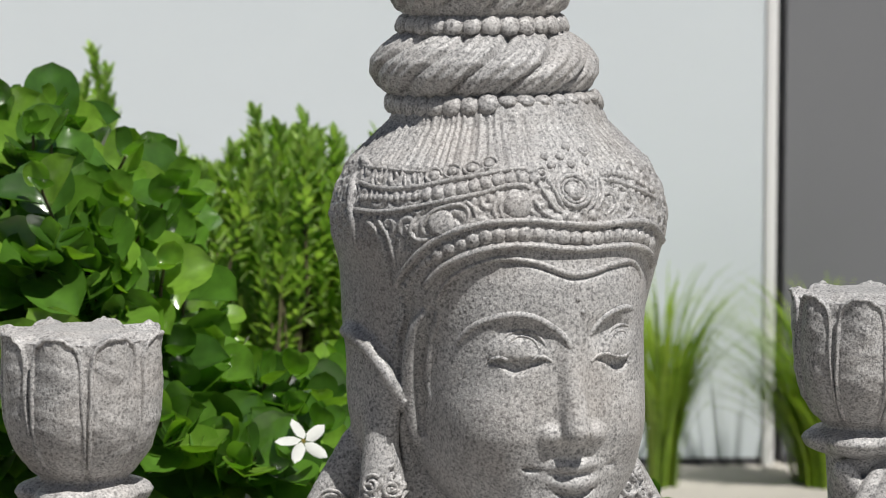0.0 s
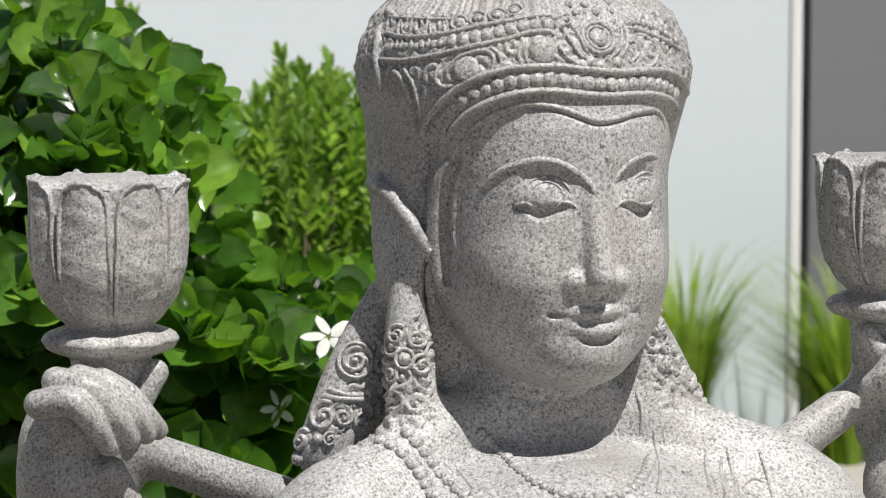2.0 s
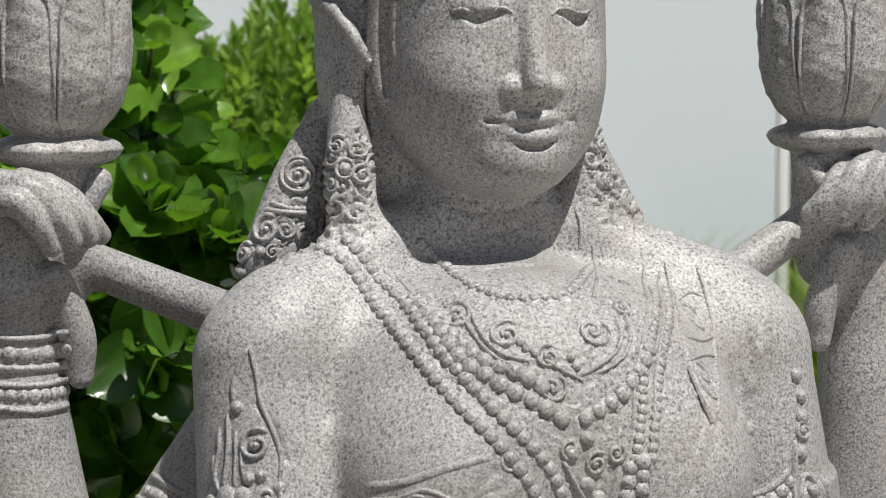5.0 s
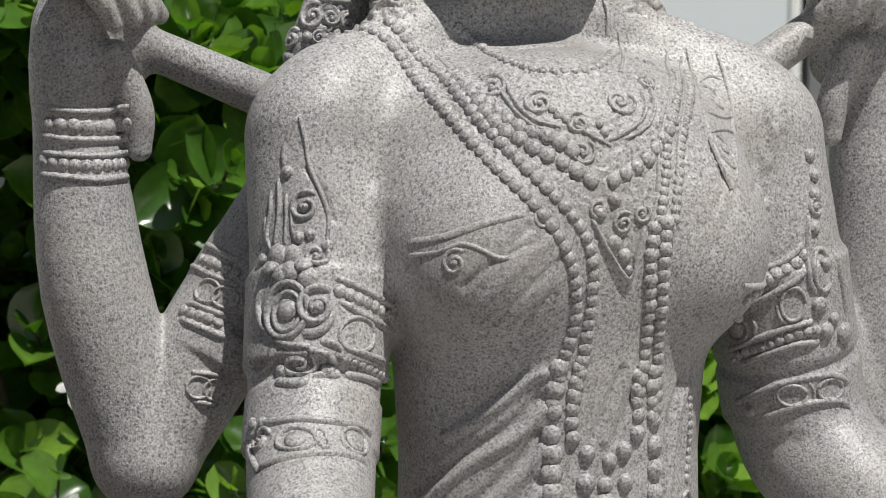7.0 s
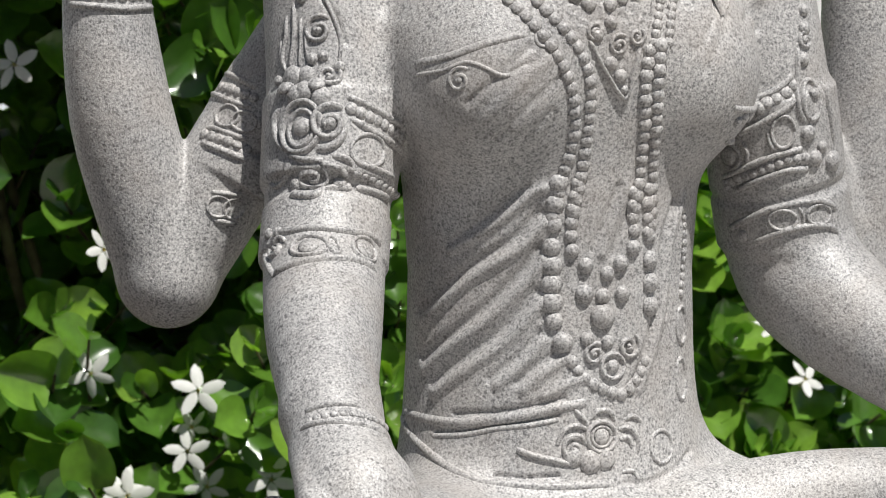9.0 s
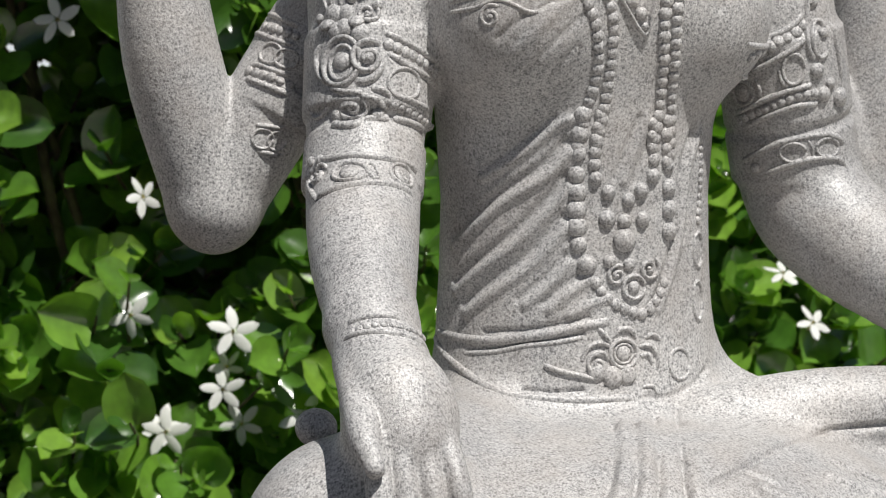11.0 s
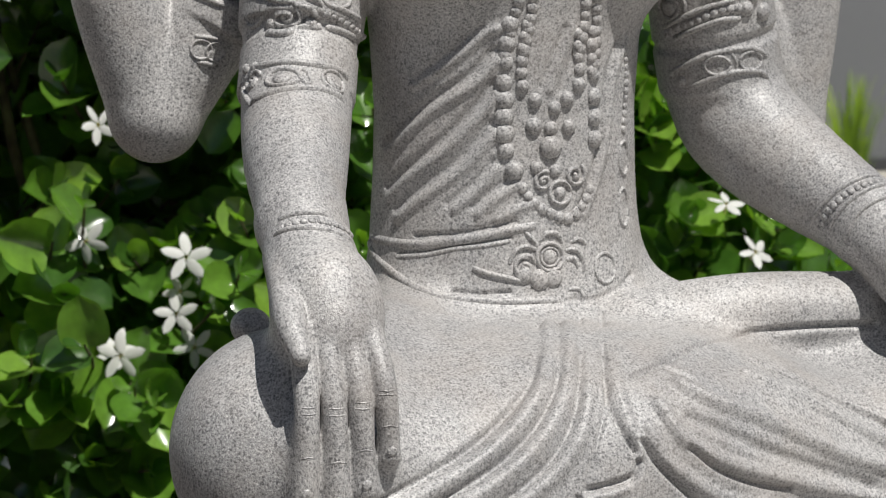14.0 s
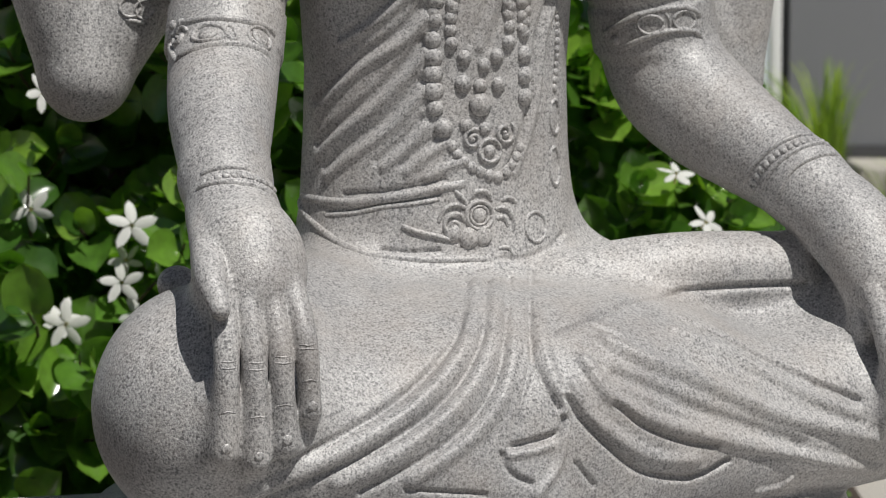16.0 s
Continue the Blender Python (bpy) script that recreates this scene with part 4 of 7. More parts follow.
    # ear and side locks
    g.ridge([(-0.0912, -0.0506, 1.1218), (-0.0849, -0.0361, 1.1100), (-0.0827, -0.0305, 1.0970), (-0.0793, -0.0226, 1.0792), (-0.0770, -0.0251, 1.0624)], 0.004, 0.0046)
    g.volute((-0.113, -0.045, 1.059), 0.0082, 1, 0.002, 0.004)
    g.volute((-0.099, -0.047, 1.055), 0.00779, -1, 0.002, 0.004)
    g.loop((-0.109, -0.053, 1.042), 0.00697, 0.00738, 0.002, 0.0032)
    g.dome((-0.109, -0.053, 1.042), 0.00492, 0.0035)
    g.volute((-0.097, -0.053, 1.036), 0.0082, 1, 0.002, 0.004)
    g.loop((-0.118, -0.045, 1.052), 0.00738, 0.0082, 0.002, 0.0032)
    g.dome((-0.118, -0.045, 1.052), 0.00451, 0.0035)
    g.volute((-0.122, -0.050, 1.031), 0.00738, -1, 0.002, 0.0028)
    g.ridge([(-0.117, -0.056, 1.025), (-0.123, -0.052, 1.016), (-0.125, -0.047, 1.008)], 0.00275, 0.005)
    g.volute((-0.131, -0.003, 1.035), 0.01066, 1, 0.002, 0.0032)
    g.loop((-0.131, -0.003, 1.035), 0.01312, 0.01312, 0.002, 0.0032)
    g.ridge([(-0.158, -0.003, 1.010), (-0.144, -0.008, 1.007), (-0.122, -0.006, 1.005)], 0.00275, 0.004)
    g.volute((-0.158, -0.009, 0.995), 0.0123, 1, 0.0025, 0.004)
    g.volute((-0.143, -0.011, 0.994), 0.00738, -1, 0.002, 0.0032)
    g.volute((-0.129, -0.007, 0.989), 0.00697, 1, 0.002, 0.0032)
    g.ridge([(-0.154, -0.003, 1.015), (-0.140, -0.008, 1.010), (-0.126, -0.007, 1.009)], 0.0022, 0.003)
    g.volute((-0.154, -0.013, 0.978), 0.00574, 1, 0.0015, 0.0032)
    g.volute((-0.177, -0.005, 0.978), 0.00984, 1, 0.0025, 0.004)
    g.dome((-0.182, -0.002, 0.962), 0.00574, 0.0049)
    g.dome((-0.163, -0.012, 0.979), 0.00492, 0.0042)
    g.volute((0.093, -0.042, 1.053), 0.00574, 1, 0.002, 0.0032)
    g.volute((0.095, -0.049, 1.041), 0.00615, -1, 0.002, 0.0032)
    g.volute((0.097, -0.054, 1.028), 0.00615, 1, 0.002, 0.004)
    g.dome((0.102, -0.061, 1.014), 0.0041, 0.0035)
    # necklaces
    g.beads([(-0.133, -0.074, 0.987), (-0.110, -0.103, 0.962), (-0.095, -0.165, 0.926), (-0.075, -0.212, 0.891), (-0.049, -0.234, 0.861), (-0.030, -0.239, 0.836), (-0.017, -0.235, 0.808), (-0.012, -0.223, 0.773), (-0.019, -0.213, 0.738), (-0.025, -0.209, 0.709)], 0.0057)
    g.beads([(-0.113, -0.075, 0.991), (-0.088, -0.114, 0.957), (-0.078, -0.181, 0.925), (-0.058, -0.214, 0.896), (-0.035, -0.231, 0.870), (-0.015, -0.235, 0.847), (-0.002, -0.233, 0.820), (0.000, -0.226, 0.790), (-0.002, -0.215, 0.746), (-0.008, -0.212, 0.712)], 0.0057)
    g.beads([(0.059, -0.230, 0.845), (0.058, -0.227, 0.805), (0.061, -0.212, 0.759), (0.064, -0.202, 0.722), (0.062, -0.201, 0.690)], 0.0057)
    g.beads([(0.049, -0.230, 0.841), (0.047, -0.228, 0.814), (0.050, -0.218, 0.778), (0.050, -0.208, 0.741), (0.047, -0.207, 0.714)], 0.0057)
    g.ridge([(0.126, -0.092, 0.964), (0.082, -0.199, 0.915), (0.068, -0.226, 0.867), (0.062, -0.229, 0.813)], 0.00165, 0.0025)
    g.ridge([(0.116, -0.087, 0.968), (0.065, -0.205, 0.916), (0.051, -0.227, 0.868)], 0.00165, 0.0025)
    g.beads([(0.112, -0.112, 0.954), (0.072, -0.202, 0.915), (0.061, -0.223, 0.880), (0.053, -0.230, 0.847)], 0.00416)
    g.beads([(0.124, -0.109, 0.951), (0.086, -0.198, 0.915), (0.072, -0.222, 0.879), (0.065, -0.230, 0.847)], 0.00416)
    g.dome((0.004, -0.233, 0.853), 0.00574, 0.0042)
    g.volute((0.023, -0.231, 0.845), 0.00902, 1, 0.002, 0.0028)
    g.volute((0.038, -0.231, 0.852), 0.00738, -1, 0.002, 0.0028)
    g.volute((0.002, -0.233, 0.855), 0.00738, 1, 0.002, 0.0028)
    g.dome((0.016, -0.230, 0.863), 0.00533, 0.0042)
    g.dome((0.016, -0.230, 0.831), 0.00656, 0.0042)
    g.dome((0.025, -0.228, 0.821), 0.00574, 0.0042)
    g.dome((0.029, -0.227, 0.810), 0.0041, 0.0035)
    g.ridge([(-0.003, -0.234, 0.849), (0.009, -0.231, 0.828), (0.030, -0.225, 0.803), (0.035, -0.228, 0.822), (0.041, -0.231, 0.843)], 0.0022, 0.004)
    g.beads([(-0.0553, -0.0684, 0.9861), (-0.0437, -0.0748, 0.9757), (-0.0409, -0.1081, 0.9670), (-0.0392, -0.1372, 0.9633), (-0.0315, -0.1540, 0.9592), (-0.0180, -0.1662, 0.9556), (-0.0014, -0.1694, 0.9555), (0.0194, -0.1668, 0.9570), (0.0388, -0.1504, 0.9626), (0.0680, -0.0960, 0.9667)], 0.0046)
    g.ridge([(-0.0814, -0.0879, 0.9687), (-0.0786, -0.1151, 0.9578), (-0.0737, -0.1378, 0.9529)], 0.0016, 0.0016)
    g.ridge([(-0.0645, -0.1545, 0.9497), (-0.0551, -0.1565, 0.9521), (-0.0500, -0.1679, 0.9475), (-0.0491, -0.1836, 0.9364), (-0.0445, -0.1962, 0.9260), (-0.0351, -0.2046, 0.9192), (-0.0196, -0.2100, 0.9160)], 0.0022, 0.003)
    g.ridge([(-0.0570, -0.1678, 0.9452), (-0.0544, -0.1813, 0.9363), (-0.0493, -0.1951, 0.9252), (-0.0397, -0.2053, 0.9165), (-0.0264, -0.2110, 0.9126)], 0.0018, 0.0026)
    g.volute((-0.0609, -0.1678, 0.9436), 0.011, -1, 0.002, 0.0028)
    g.beads([(-0.0721, -0.1605, 0.9434), (-0.0688, -0.1749, 0.9350), (-0.0630, -0.1866, 0.9277), (-0.0563, -0.1966, 0.9203), (-0.0461, -0.2052, 0.9139), (-0.0330, -0.2112, 0.9100), (-0.0225, -0.2160, 0.9049), (-0.0142, -0.2198, 0.8990)], 0.0062)
    g.volute((-0.0316, -0.1938, 0.9327), 0.013, 1, 0.002, 0.0026)
    g.volute((0.0321, -0.1973, 0.9332), 0.014, -1, 0.002, 0.0026)
    g.volute((-0.0058, -0.2103, 0.9181), 0.01, 1, 0.0018, 0.0026)
    g.volute((-0.0068, -0.2209, 0.8981), 0.011, -1, 0.0018, 0.0026)
    g.ridge([(0.0541, -0.1822, 0.9422), (0.0547, -0.1940, 0.9316), (0.0481, -0.2048, 0.9212), (0.0368, -0.2115, 0.9143), (0.0242, -0.2160, 0.9089), (0.0133, -0.2183, 0.9054)], 0.0022, 0.0032)
    g.ridge([(0.0636, -0.1772, 0.9433), (0.0619, -0.1939, 0.9294), (0.0528, -0.2066, 0.9172), (0.0396, -0.2135, 0.9104), (0.0283, -0.2170, 0.9065)], 0.002, 0.003)
    g.volute((0.0639, -0.1739, 0.9456), 0.008, 1, 0.0018, 0.0026)
    g.volute((0.0828, -0.1241, 0.9604), 0.0085, 1, 0.0016, 0.002)
    g.ridge([(-0.0089, -0.2105, 0.9174), (0.0003, -0.2155, 0.9103), (0.0082, -0.2179, 0.9063), (0.0172, -0.2197, 0.9022)], 0.002, 0.0028)
    g.ridge([(0.0787, -0.0728, 0.9823), (0.0745, -0.0921, 0.9663), (0.0441, -0.1667, 0.9545)], 0.0018, 0.002)
    g.ridge([(0.0693, -0.0593, 1.0098), (0.0714, -0.0667, 0.9948), (0.0695, -0.0700, 0.9801)], 0.0018, 0.002)
    g.dome((-0.0199, -0.2042, 0.9240), 0.004, 0.0026)
    g.dome((-0.0143, -0.2072, 0.9213), 0.004, 0.0026)
    g.dome((0.0105, -0.2112, 0.9178), 0.004, 0.0026)
    g.dome((0.0136, -0.2148, 0.9119), 0.004, 0.0026)
    g.dome((-0.0229, -0.2005, 0.9278), 0.004, 0.0026)
    g.beads([(-0.0797, -0.1290, 0.9532), (-0.0746, -0.1663, 0.9385), (-0.0652, -0.1952, 0.9172), (-0.0516, -0.2079, 0.9077), (-0.0388, -0.2165, 0.8989), (-0.0209, -0.2232, 0.8898), (-0.0022, -0.2277, 0.8780)], 0.0068)
    g.beads([(0.0755, -0.1975, 0.9196), (0.0618, -0.2115, 0.9054), (0.0443, -0.2214, 0.8911), (0.0289, -0.2257, 0.8831), (0.0159, -0.2278, 0.8768)], 0.0062)
    g.ridge([(0.1319, -0.0877, 0.9694), (0.1275, -0.1173, 0.9457), (0.1131, -0.1652, 0.9283), (0.1096, -0.1920, 0.9056), (0.1132, -0.2059, 0.8859), (0.1189, -0.2144, 0.8678)], 0.002, 0.0024)
    g.ridge([(0.1554, -0.0940, 0.9651), (0.1565, -0.1096, 0.9447), (0.1533, -0.1326, 0.9166), (0.1357, -0.1791, 0.8955), (0.1247, -0.2080, 0.8732)], 0.002, 0.0024)
    g.ridge([(0.1299, -0.1172, 0.9448), (0.1435, -0.1068, 0.9482), (0.1536, -0.1086, 0.9460)], 0.0016, 0.002)
    g.ridge([(0.1169, -0.1676, 0.9234), (0.1337, -0.1550, 0.9187), (0.1525, -0.1320, 0.9183)], 0.0016, 0.002)
    g.ridge([(0.1115, -0.1871, 0.9093), (0.1303, -0.1692, 0.9099), (0.1479, -0.1495, 0.9053)], 0.0016, 0.002)
    g.loop((0.1215, -0.1933, 0.8950), 0.007, 0.015, 0.0018, 0.0022)
    g.dome((0.1226, -0.1907, 0.8968), 0.005, 0.0022)
    g.loop((0.1366, -0.1300, 0.9337), 0.01, 0.012, 0.0016, 0.0018)
    g.press([(0.1069, -0.1952, 0.9039), (0.1104, -0.2072, 0.8861), (0.1157, -0.2168, 0.8661)], 0.004, -0.003)
    g.press([(0.1852, -0.1299, 0.9114), (0.1780, -0.1315, 0.8815), (0.1445, -0.1982, 0.8632)], 0.005, -0.0022)
    g.press([(0.1980, -0.1315, 0.9048), (0.1921, -0.1330, 0.8812), (0.1833, -0.1343, 0.8555)], 0.005, -0.0022)
    g.press([(0.1910, -0.1311, 0.9071), (0.1848, -0.1322, 0.8814), (0.1580, -0.1797, 0.8609)], 0.008, 0.0026)
    # breast band
    g.ridge([(-0.135, -0.194, 0.831), (-0.116, -0.219, 0.837), (-0.090, -0.232, 0.847), (-0.056, -0.236, 0.855)], 0.00385, 0.0017)
    g.ridge([(-0.135, -0.195, 0.822), (-0.120, -0.218, 0.826), (-0.103, -0.231, 0.833), (-0.080, -0.241, 0.823), (-0.072, -0.243, 0.823)], 0.0022, 0.0015)
    g.volute((-0.110, -0.229, 0.819), 0.01066, 1, 0.002, 0.0015)
    g.volute((-0.044, -0.237, 0.851), 0.0082, -1, 0.002, 0.0013)
    g.press([(-0.056, -0.242, 0.833), (-0.080, -0.242, 0.821), (-0.103, -0.232, 0.803)], 0.00225, -0.002)
    g.press([(-0.031, -0.235, 0.793), (-0.040, -0.227, 0.770), (-0.061, -0.212, 0.748)], 0.003, -0.002)
    # torso drapery
    g.press([(-0.0540, -0.2395, 0.8445), (-0.0811, -0.2408, 0.8238), (-0.1035, -0.2311, 0.8008)], 0.005, -0.0018)
    g.press([(-0.0272, -0.2387, 0.8221), (-0.0558, -0.2414, 0.7989), (-0.0793, -0.2288, 0.7730)], 0.005, -0.0018)
    g.press([(-0.0351, -0.2364, 0.7948), (-0.0542, -0.2302, 0.7730), (-0.0678, -0.2110, 0.7492)], 0.005, -0.0016)
    g.press([(-0.0395, -0.2405, 0.8341), (-0.0689, -0.2431, 0.8117), (-0.0920, -0.2325, 0.7869)], 0.007, 0.0016)
    g.press([(0.1161, -0.2054, 0.8844), (0.1057, -0.2219, 0.8626), (0.0917, -0.2306, 0.8409)], 0.005, -0.0016)
    g.press([(0.1229, -0.2130, 0.8667), (0.1102, -0.2266, 0.8450), (0.0963, -0.2317, 0.8233)], 0.005, -0.0016)
    g.press([(-0.0979, -0.1722, 0.6817), (-0.0792, -0.1886, 0.6962), (-0.0591, -0.2001, 0.7124), (-0.0425, -0.2076, 0.7279), (-0.0316, -0.2106, 0.7323)], 0.007, 0.0036)
    g.press([(-0.0980, -0.1726, 0.6881), (-0.0813, -0.1876, 0.7025), (-0.0634, -0.1987, 0.7178), (-0.0473, -0.2077, 0.7334)], 0.006, -0.003)
    g.press([(-0.1147, -0.1451, 0.6209), (-0.0976, -0.1711, 0.6452), (-0.0786, -0.1869, 0.6644), (-0.0500, -0.2020, 0.6840), (-0.0321, -0.2081, 0.7043)], 0.0072, 0.0038)
    g.press([(-0.1154, -0.1425, 0.6308), (-0.0993, -0.1689, 0.6551), (-0.0796, -0.1869, 0.6735), (-0.0536, -0.2012, 0.6930), (-0.0354, -0.2078, 0.7134)], 0.0065, -0.0034)
    g.press([(-0.1143, -0.1500, 0.5823), (-0.0979, -0.1721, 0.6042), (-0.0706, -0.1922, 0.6283), (-0.0431, -0.2030, 0.6590), (-0.0315, -0.2068, 0.6748)], 0.0072, 0.0038)
    g.press([(-0.1152, -0.1465, 0.5925), (-0.0996, -0.1700, 0.6131), (-0.0738, -0.1901, 0.6382), (-0.0463, -0.2025, 0.6681), (-0.0348, -0.2065, 0.6839)], 0.0065, -0.0034)
    g.press([(-0.1090, -0.1613, 0.5651), (-0.0869, -0.1830, 0.5868), (-0.0583, -0.1986, 0.6104), (-0.0330, -0.2061, 0.6409)], 0.0068, 0.0034)
    g.press([(-0.1105, -0.1582, 0.5740), (-0.0886, -0.1810, 0.5967), (-0.0624, -0.1965, 0.6194), (-0.0365, -0.2050, 0.6499)], 0.006, -0.003)
    g.press([(-0.0670, -0.1961, 0.5740), (-0.0455, -0.2038, 0.5924), (-0.0322, -0.2068, 0.6096)], 0.006, 0.003)
    g.press([(-0.0731, -0.1926, 0.5783), (-0.0498, -0.2021, 0.5987), (-0.0344, -0.2062, 0.6168)], 0.005, -0.0026)
    g.press([(-0.0479, -0.2040, 0.5706), (-0.0323, -0.2077, 0.5832), (-0.0139, -0.2102, 0.5943)], 0.006, 0.003)
    g.press([(-0.0522, -0.2023, 0.5760), (-0.0358, -0.2066, 0.5905), (-0.0208, -0.2091, 0.6012)], 0.005, -0.0026)
    g.press([(-0.0303, -0.2089, 0.5660), (-0.0141, -0.2111, 0.5738), (0.0002, -0.2118, 0.5779)], 0.006, 0.0026)
    g.press([(0.0308, -0.2116, 0.7325), (0.0189, -0.2114, 0.7056), (0.0095, -0.2109, 0.6831)], 0.005, -0.0024)
    g.press([(0.0386, -0.2101, 0.7322), (0.0265, -0.2105, 0.7053), (0.0171, -0.2102, 0.6783)], 0.006, 0.0026)
    g.press([(0.0419, -0.2082, 0.7139), (0.0320, -0.2090, 0.6915), (0.0272, -0.2091, 0.6780)], 0.005, -0.0024)
    g.press([(0.0885, -0.1895, 0.7206), (0.0771, -0.1941, 0.6890), (0.0721, -0.1950, 0.6524), (0.0679, -0.1975, 0.6252), (0.0574, -0.2025, 0.5938), (0.0433, -0.2077, 0.5674)], 0.005, -0.003)
    g.press([(0.0990, -0.1818, 0.7198), (0.0854, -0.1892, 0.6884), (0.0802, -0.1908, 0.6518), (0.0752, -0.1941, 0.6245), (0.0644, -0.1999, 0.5932), (0.0516, -0.2056, 0.5667)], 0.006, 0.0028)
    g.ridge([(0.0965, -0.1823, 0.7014), (0.0947, -0.1814, 0.6690), (0.0924, -0.1832, 0.6367), (0.0869, -0.1878, 0.6049), (0.0844, -0.1913, 0.5681)], 0.002, 0.0024)
    g.beads([(0.0997, -0.1803, 0.7104), (0.1012, -0.1772, 0.6870), (0.1012, -0.1754, 0.6636), (0.0990, -0.1777, 0.6406)], 0.004)
    g.ridge([(0.0848, -0.1879, 0.6606), (0.0835, -0.1893, 0.6330), (0.0790, -0.1923, 0.6149)], 0.0018, 0.002)
    g.loop((0.0990, -0.1784, 0.6150), 0.008, 0.015, 0.0018, 0.0022)
    g.loop((0.0983, -0.1813, 0.5709), 0.0085, 0.017, 0.0018, 0.0022)
    # belt
    g.ridge([(-0.1226, -0.1170, 0.5444), (-0.1127, -0.1578, 0.5430), (-0.0935, -0.1804, 0.5428), (-0.0675, -0.1973, 0.5466), (-0.0442, -0.2061, 0.5507), (-0.0197, -0.2112, 0.5558), (0.0035, -0.2126, 0.5592)], 0.0044, 0.0022)
    g.ridge([(-0.1115, -0.1625, 0.5303), (-0.0896, -0.1848, 0.5339), (-0.0676, -0.1976, 0.5394), (-0.0443, -0.2065, 0.5420), (-0.0198, -0.2116, 0.5461)], 0.0022, 0.0012)
    g.press([(-0.0974, -0.1764, 0.5498), (-0.0674, -0.1970, 0.5529), (-0.0393, -0.2071, 0.5580), (-0.0146, -0.2115, 0.5636)], 0.0036, -0.0032)
    g.press([(-0.1094, -0.1643, 0.5353), (-0.0895, -0.1844, 0.5368), (-0.0675, -0.1974, 0.5423), (-0.0443, -0.2063, 0.5454), (-0.0197, -0.2114, 0.5495)], 0.0036, -0.0032)
    g.ridge([(-0.1215, -0.1079, 0.5404), (-0.1236, -0.1330, 0.5299), (-0.1176, -0.1567, 0.5201), (-0.1056, -0.1857, 0.5095), (-0.0902, -0.2031, 0.5028), (-0.0690, -0.2101, 0.4990), (-0.0221, -0.2188, 0.4949), (0.0253, -0.2194, 0.4951)], 0.004, 0.0024)
    g.press([(-0.0703, -0.2061, 0.5038), (-0.0461, -0.2119, 0.5017), (-0.0213, -0.2162, 0.5027)], 0.0034, -0.0034)
    g.loop((0.0165, -0.2139, 0.5316), 0.0125, 0.012, 0.0022, 0.0034)
    g.loop((0.0165, -0.2139, 0.5316), 0.0085, 0.008, 0.0016, 0.0024)
    g.dome((0.0165, -0.2139, 0.5316), 0.0068, 0.003)
    g.ridge([(-0.0213, -0.2131, 0.5265), (-0.0159, -0.2126, 0.5374), (-0.0055, -0.2131, 0.5414), (0.0049, -0.2137, 0.5378)], 0.0024, 0.0036)
    g.ridge([(-0.0164, -0.2141, 0.5231), (-0.0120, -0.2136, 0.5321), (-0.0027, -0.2140, 0.5332), (0.0029, -0.2149, 0.5264)], 0.0024, 0.0036)
    g.volute((-0.0082, -0.2149, 0.5229), 0.01, 1, 0.0022, 0.0036)
    g.ridge([(0.0322, -0.2115, 0.5366), (0.0420, -0.2096, 0.5370), (0.0494, -0.2087, 0.5284), (0.0501, -0.2097, 0.5183)], 0.0024, 0.0036)
    g.ridge([(0.0331, -0.2123, 0.5284), (0.0400, -0.2108, 0.5300), (0.0443, -0.2108, 0.5215)], 0.0024, 0.0034)
    g.ridge([(-0.0065, -0.2126, 0.5536), (0.0018, -0.2132, 0.5460), (0.0049, -0.2136, 0.5387)], 0.0024, 0.0034)
    g.ridge([(0.0103, -0.2131, 0.5462), (0.0126, -0.2127, 0.5520), (0.0235, -0.2119, 0.5515), (0.0290, -0.2115, 0.5435)], 0.0024, 0.0034)
    g.ridge([(0.0381, -0.2099, 0.5435), (0.0452, -0.2082, 0.5465), (0.0541, -0.2060, 0.5411)], 0.0022, 0.003)
    g.dome((0.0061, -0.2164, 0.5129), 0.0095, 0.004)
    g.dome((0.0191, -0.2156, 0.5142), 0.0095, 0.004)
    g.dome((-0.0084, -0.2155, 0.5172), 0.0095, 0.004)
    g.ridge([(-0.0534, -0.2056, 0.5234), (-0.0403, -0.2102, 0.5187), (-0.0207, -0.2145, 0.5141), (-0.0055, -0.2164, 0.5104)], 0.0028, 0.0034)
    g.loop((0.0739, -0.2010, 0.5194), 0.0125, 0.013, 0.0018, 0.0022)
    g.ridge([(0.0342, -0.2153, 0.5030), (0.0435, -0.2134, 0.5034), (0.0488, -0.2137, 0.4973)], 0.002, 0.0026)
    g.press([(0.0365, -0.2178, 0.4944), (0.0603, -0.2115, 0.4937), (0.0870, -0.1985, 0.4999), (0.1075, -0.1807, 0.5109)], 0.004, -0.003)
    # centre pendant
    g.beads([(-0.0213, -0.2126, 0.7359), (-0.0234, -0.2105, 0.7191), (-0.0239, -0.2096, 0.7029)], 0.0074)
    g.beads([(-0.0254, -0.2085, 0.6848), (-0.0245, -0.2077, 0.6657), (-0.0249, -0.2076, 0.6453), (-0.0231, -0.2083, 0.6258)], 0.0084)
    g.dome((-0.0157, -0.2096, 0.6084), 0.0098, 0.0062)
    g.beads([(-0.0053, -0.2137, 0.7356), (-0.0077, -0.2125, 0.7221), (-0.0093, -0.2117, 0.7085), (-0.0099, -0.2109, 0.6936)], 0.0058)
    g.dome((-0.0087, -0.2104, 0.6818), 0.0068, 0.0048)
    g.dome((0.0031, -0.2103, 0.6697), 0.0068, 0.0048)
    g.dome((0.0456, -0.2057, 0.6826), 0.0068, 0.0048)
    g.dome((0.0342, -0.2076, 0.6703), 0.0068, 0.0048)
    g.dome((0.0023, -0.2101, 0.6470), 0.0088, 0.0056)
    g.dome((0.0627, -0.1996, 0.6715), 0.0088, 0.0056)
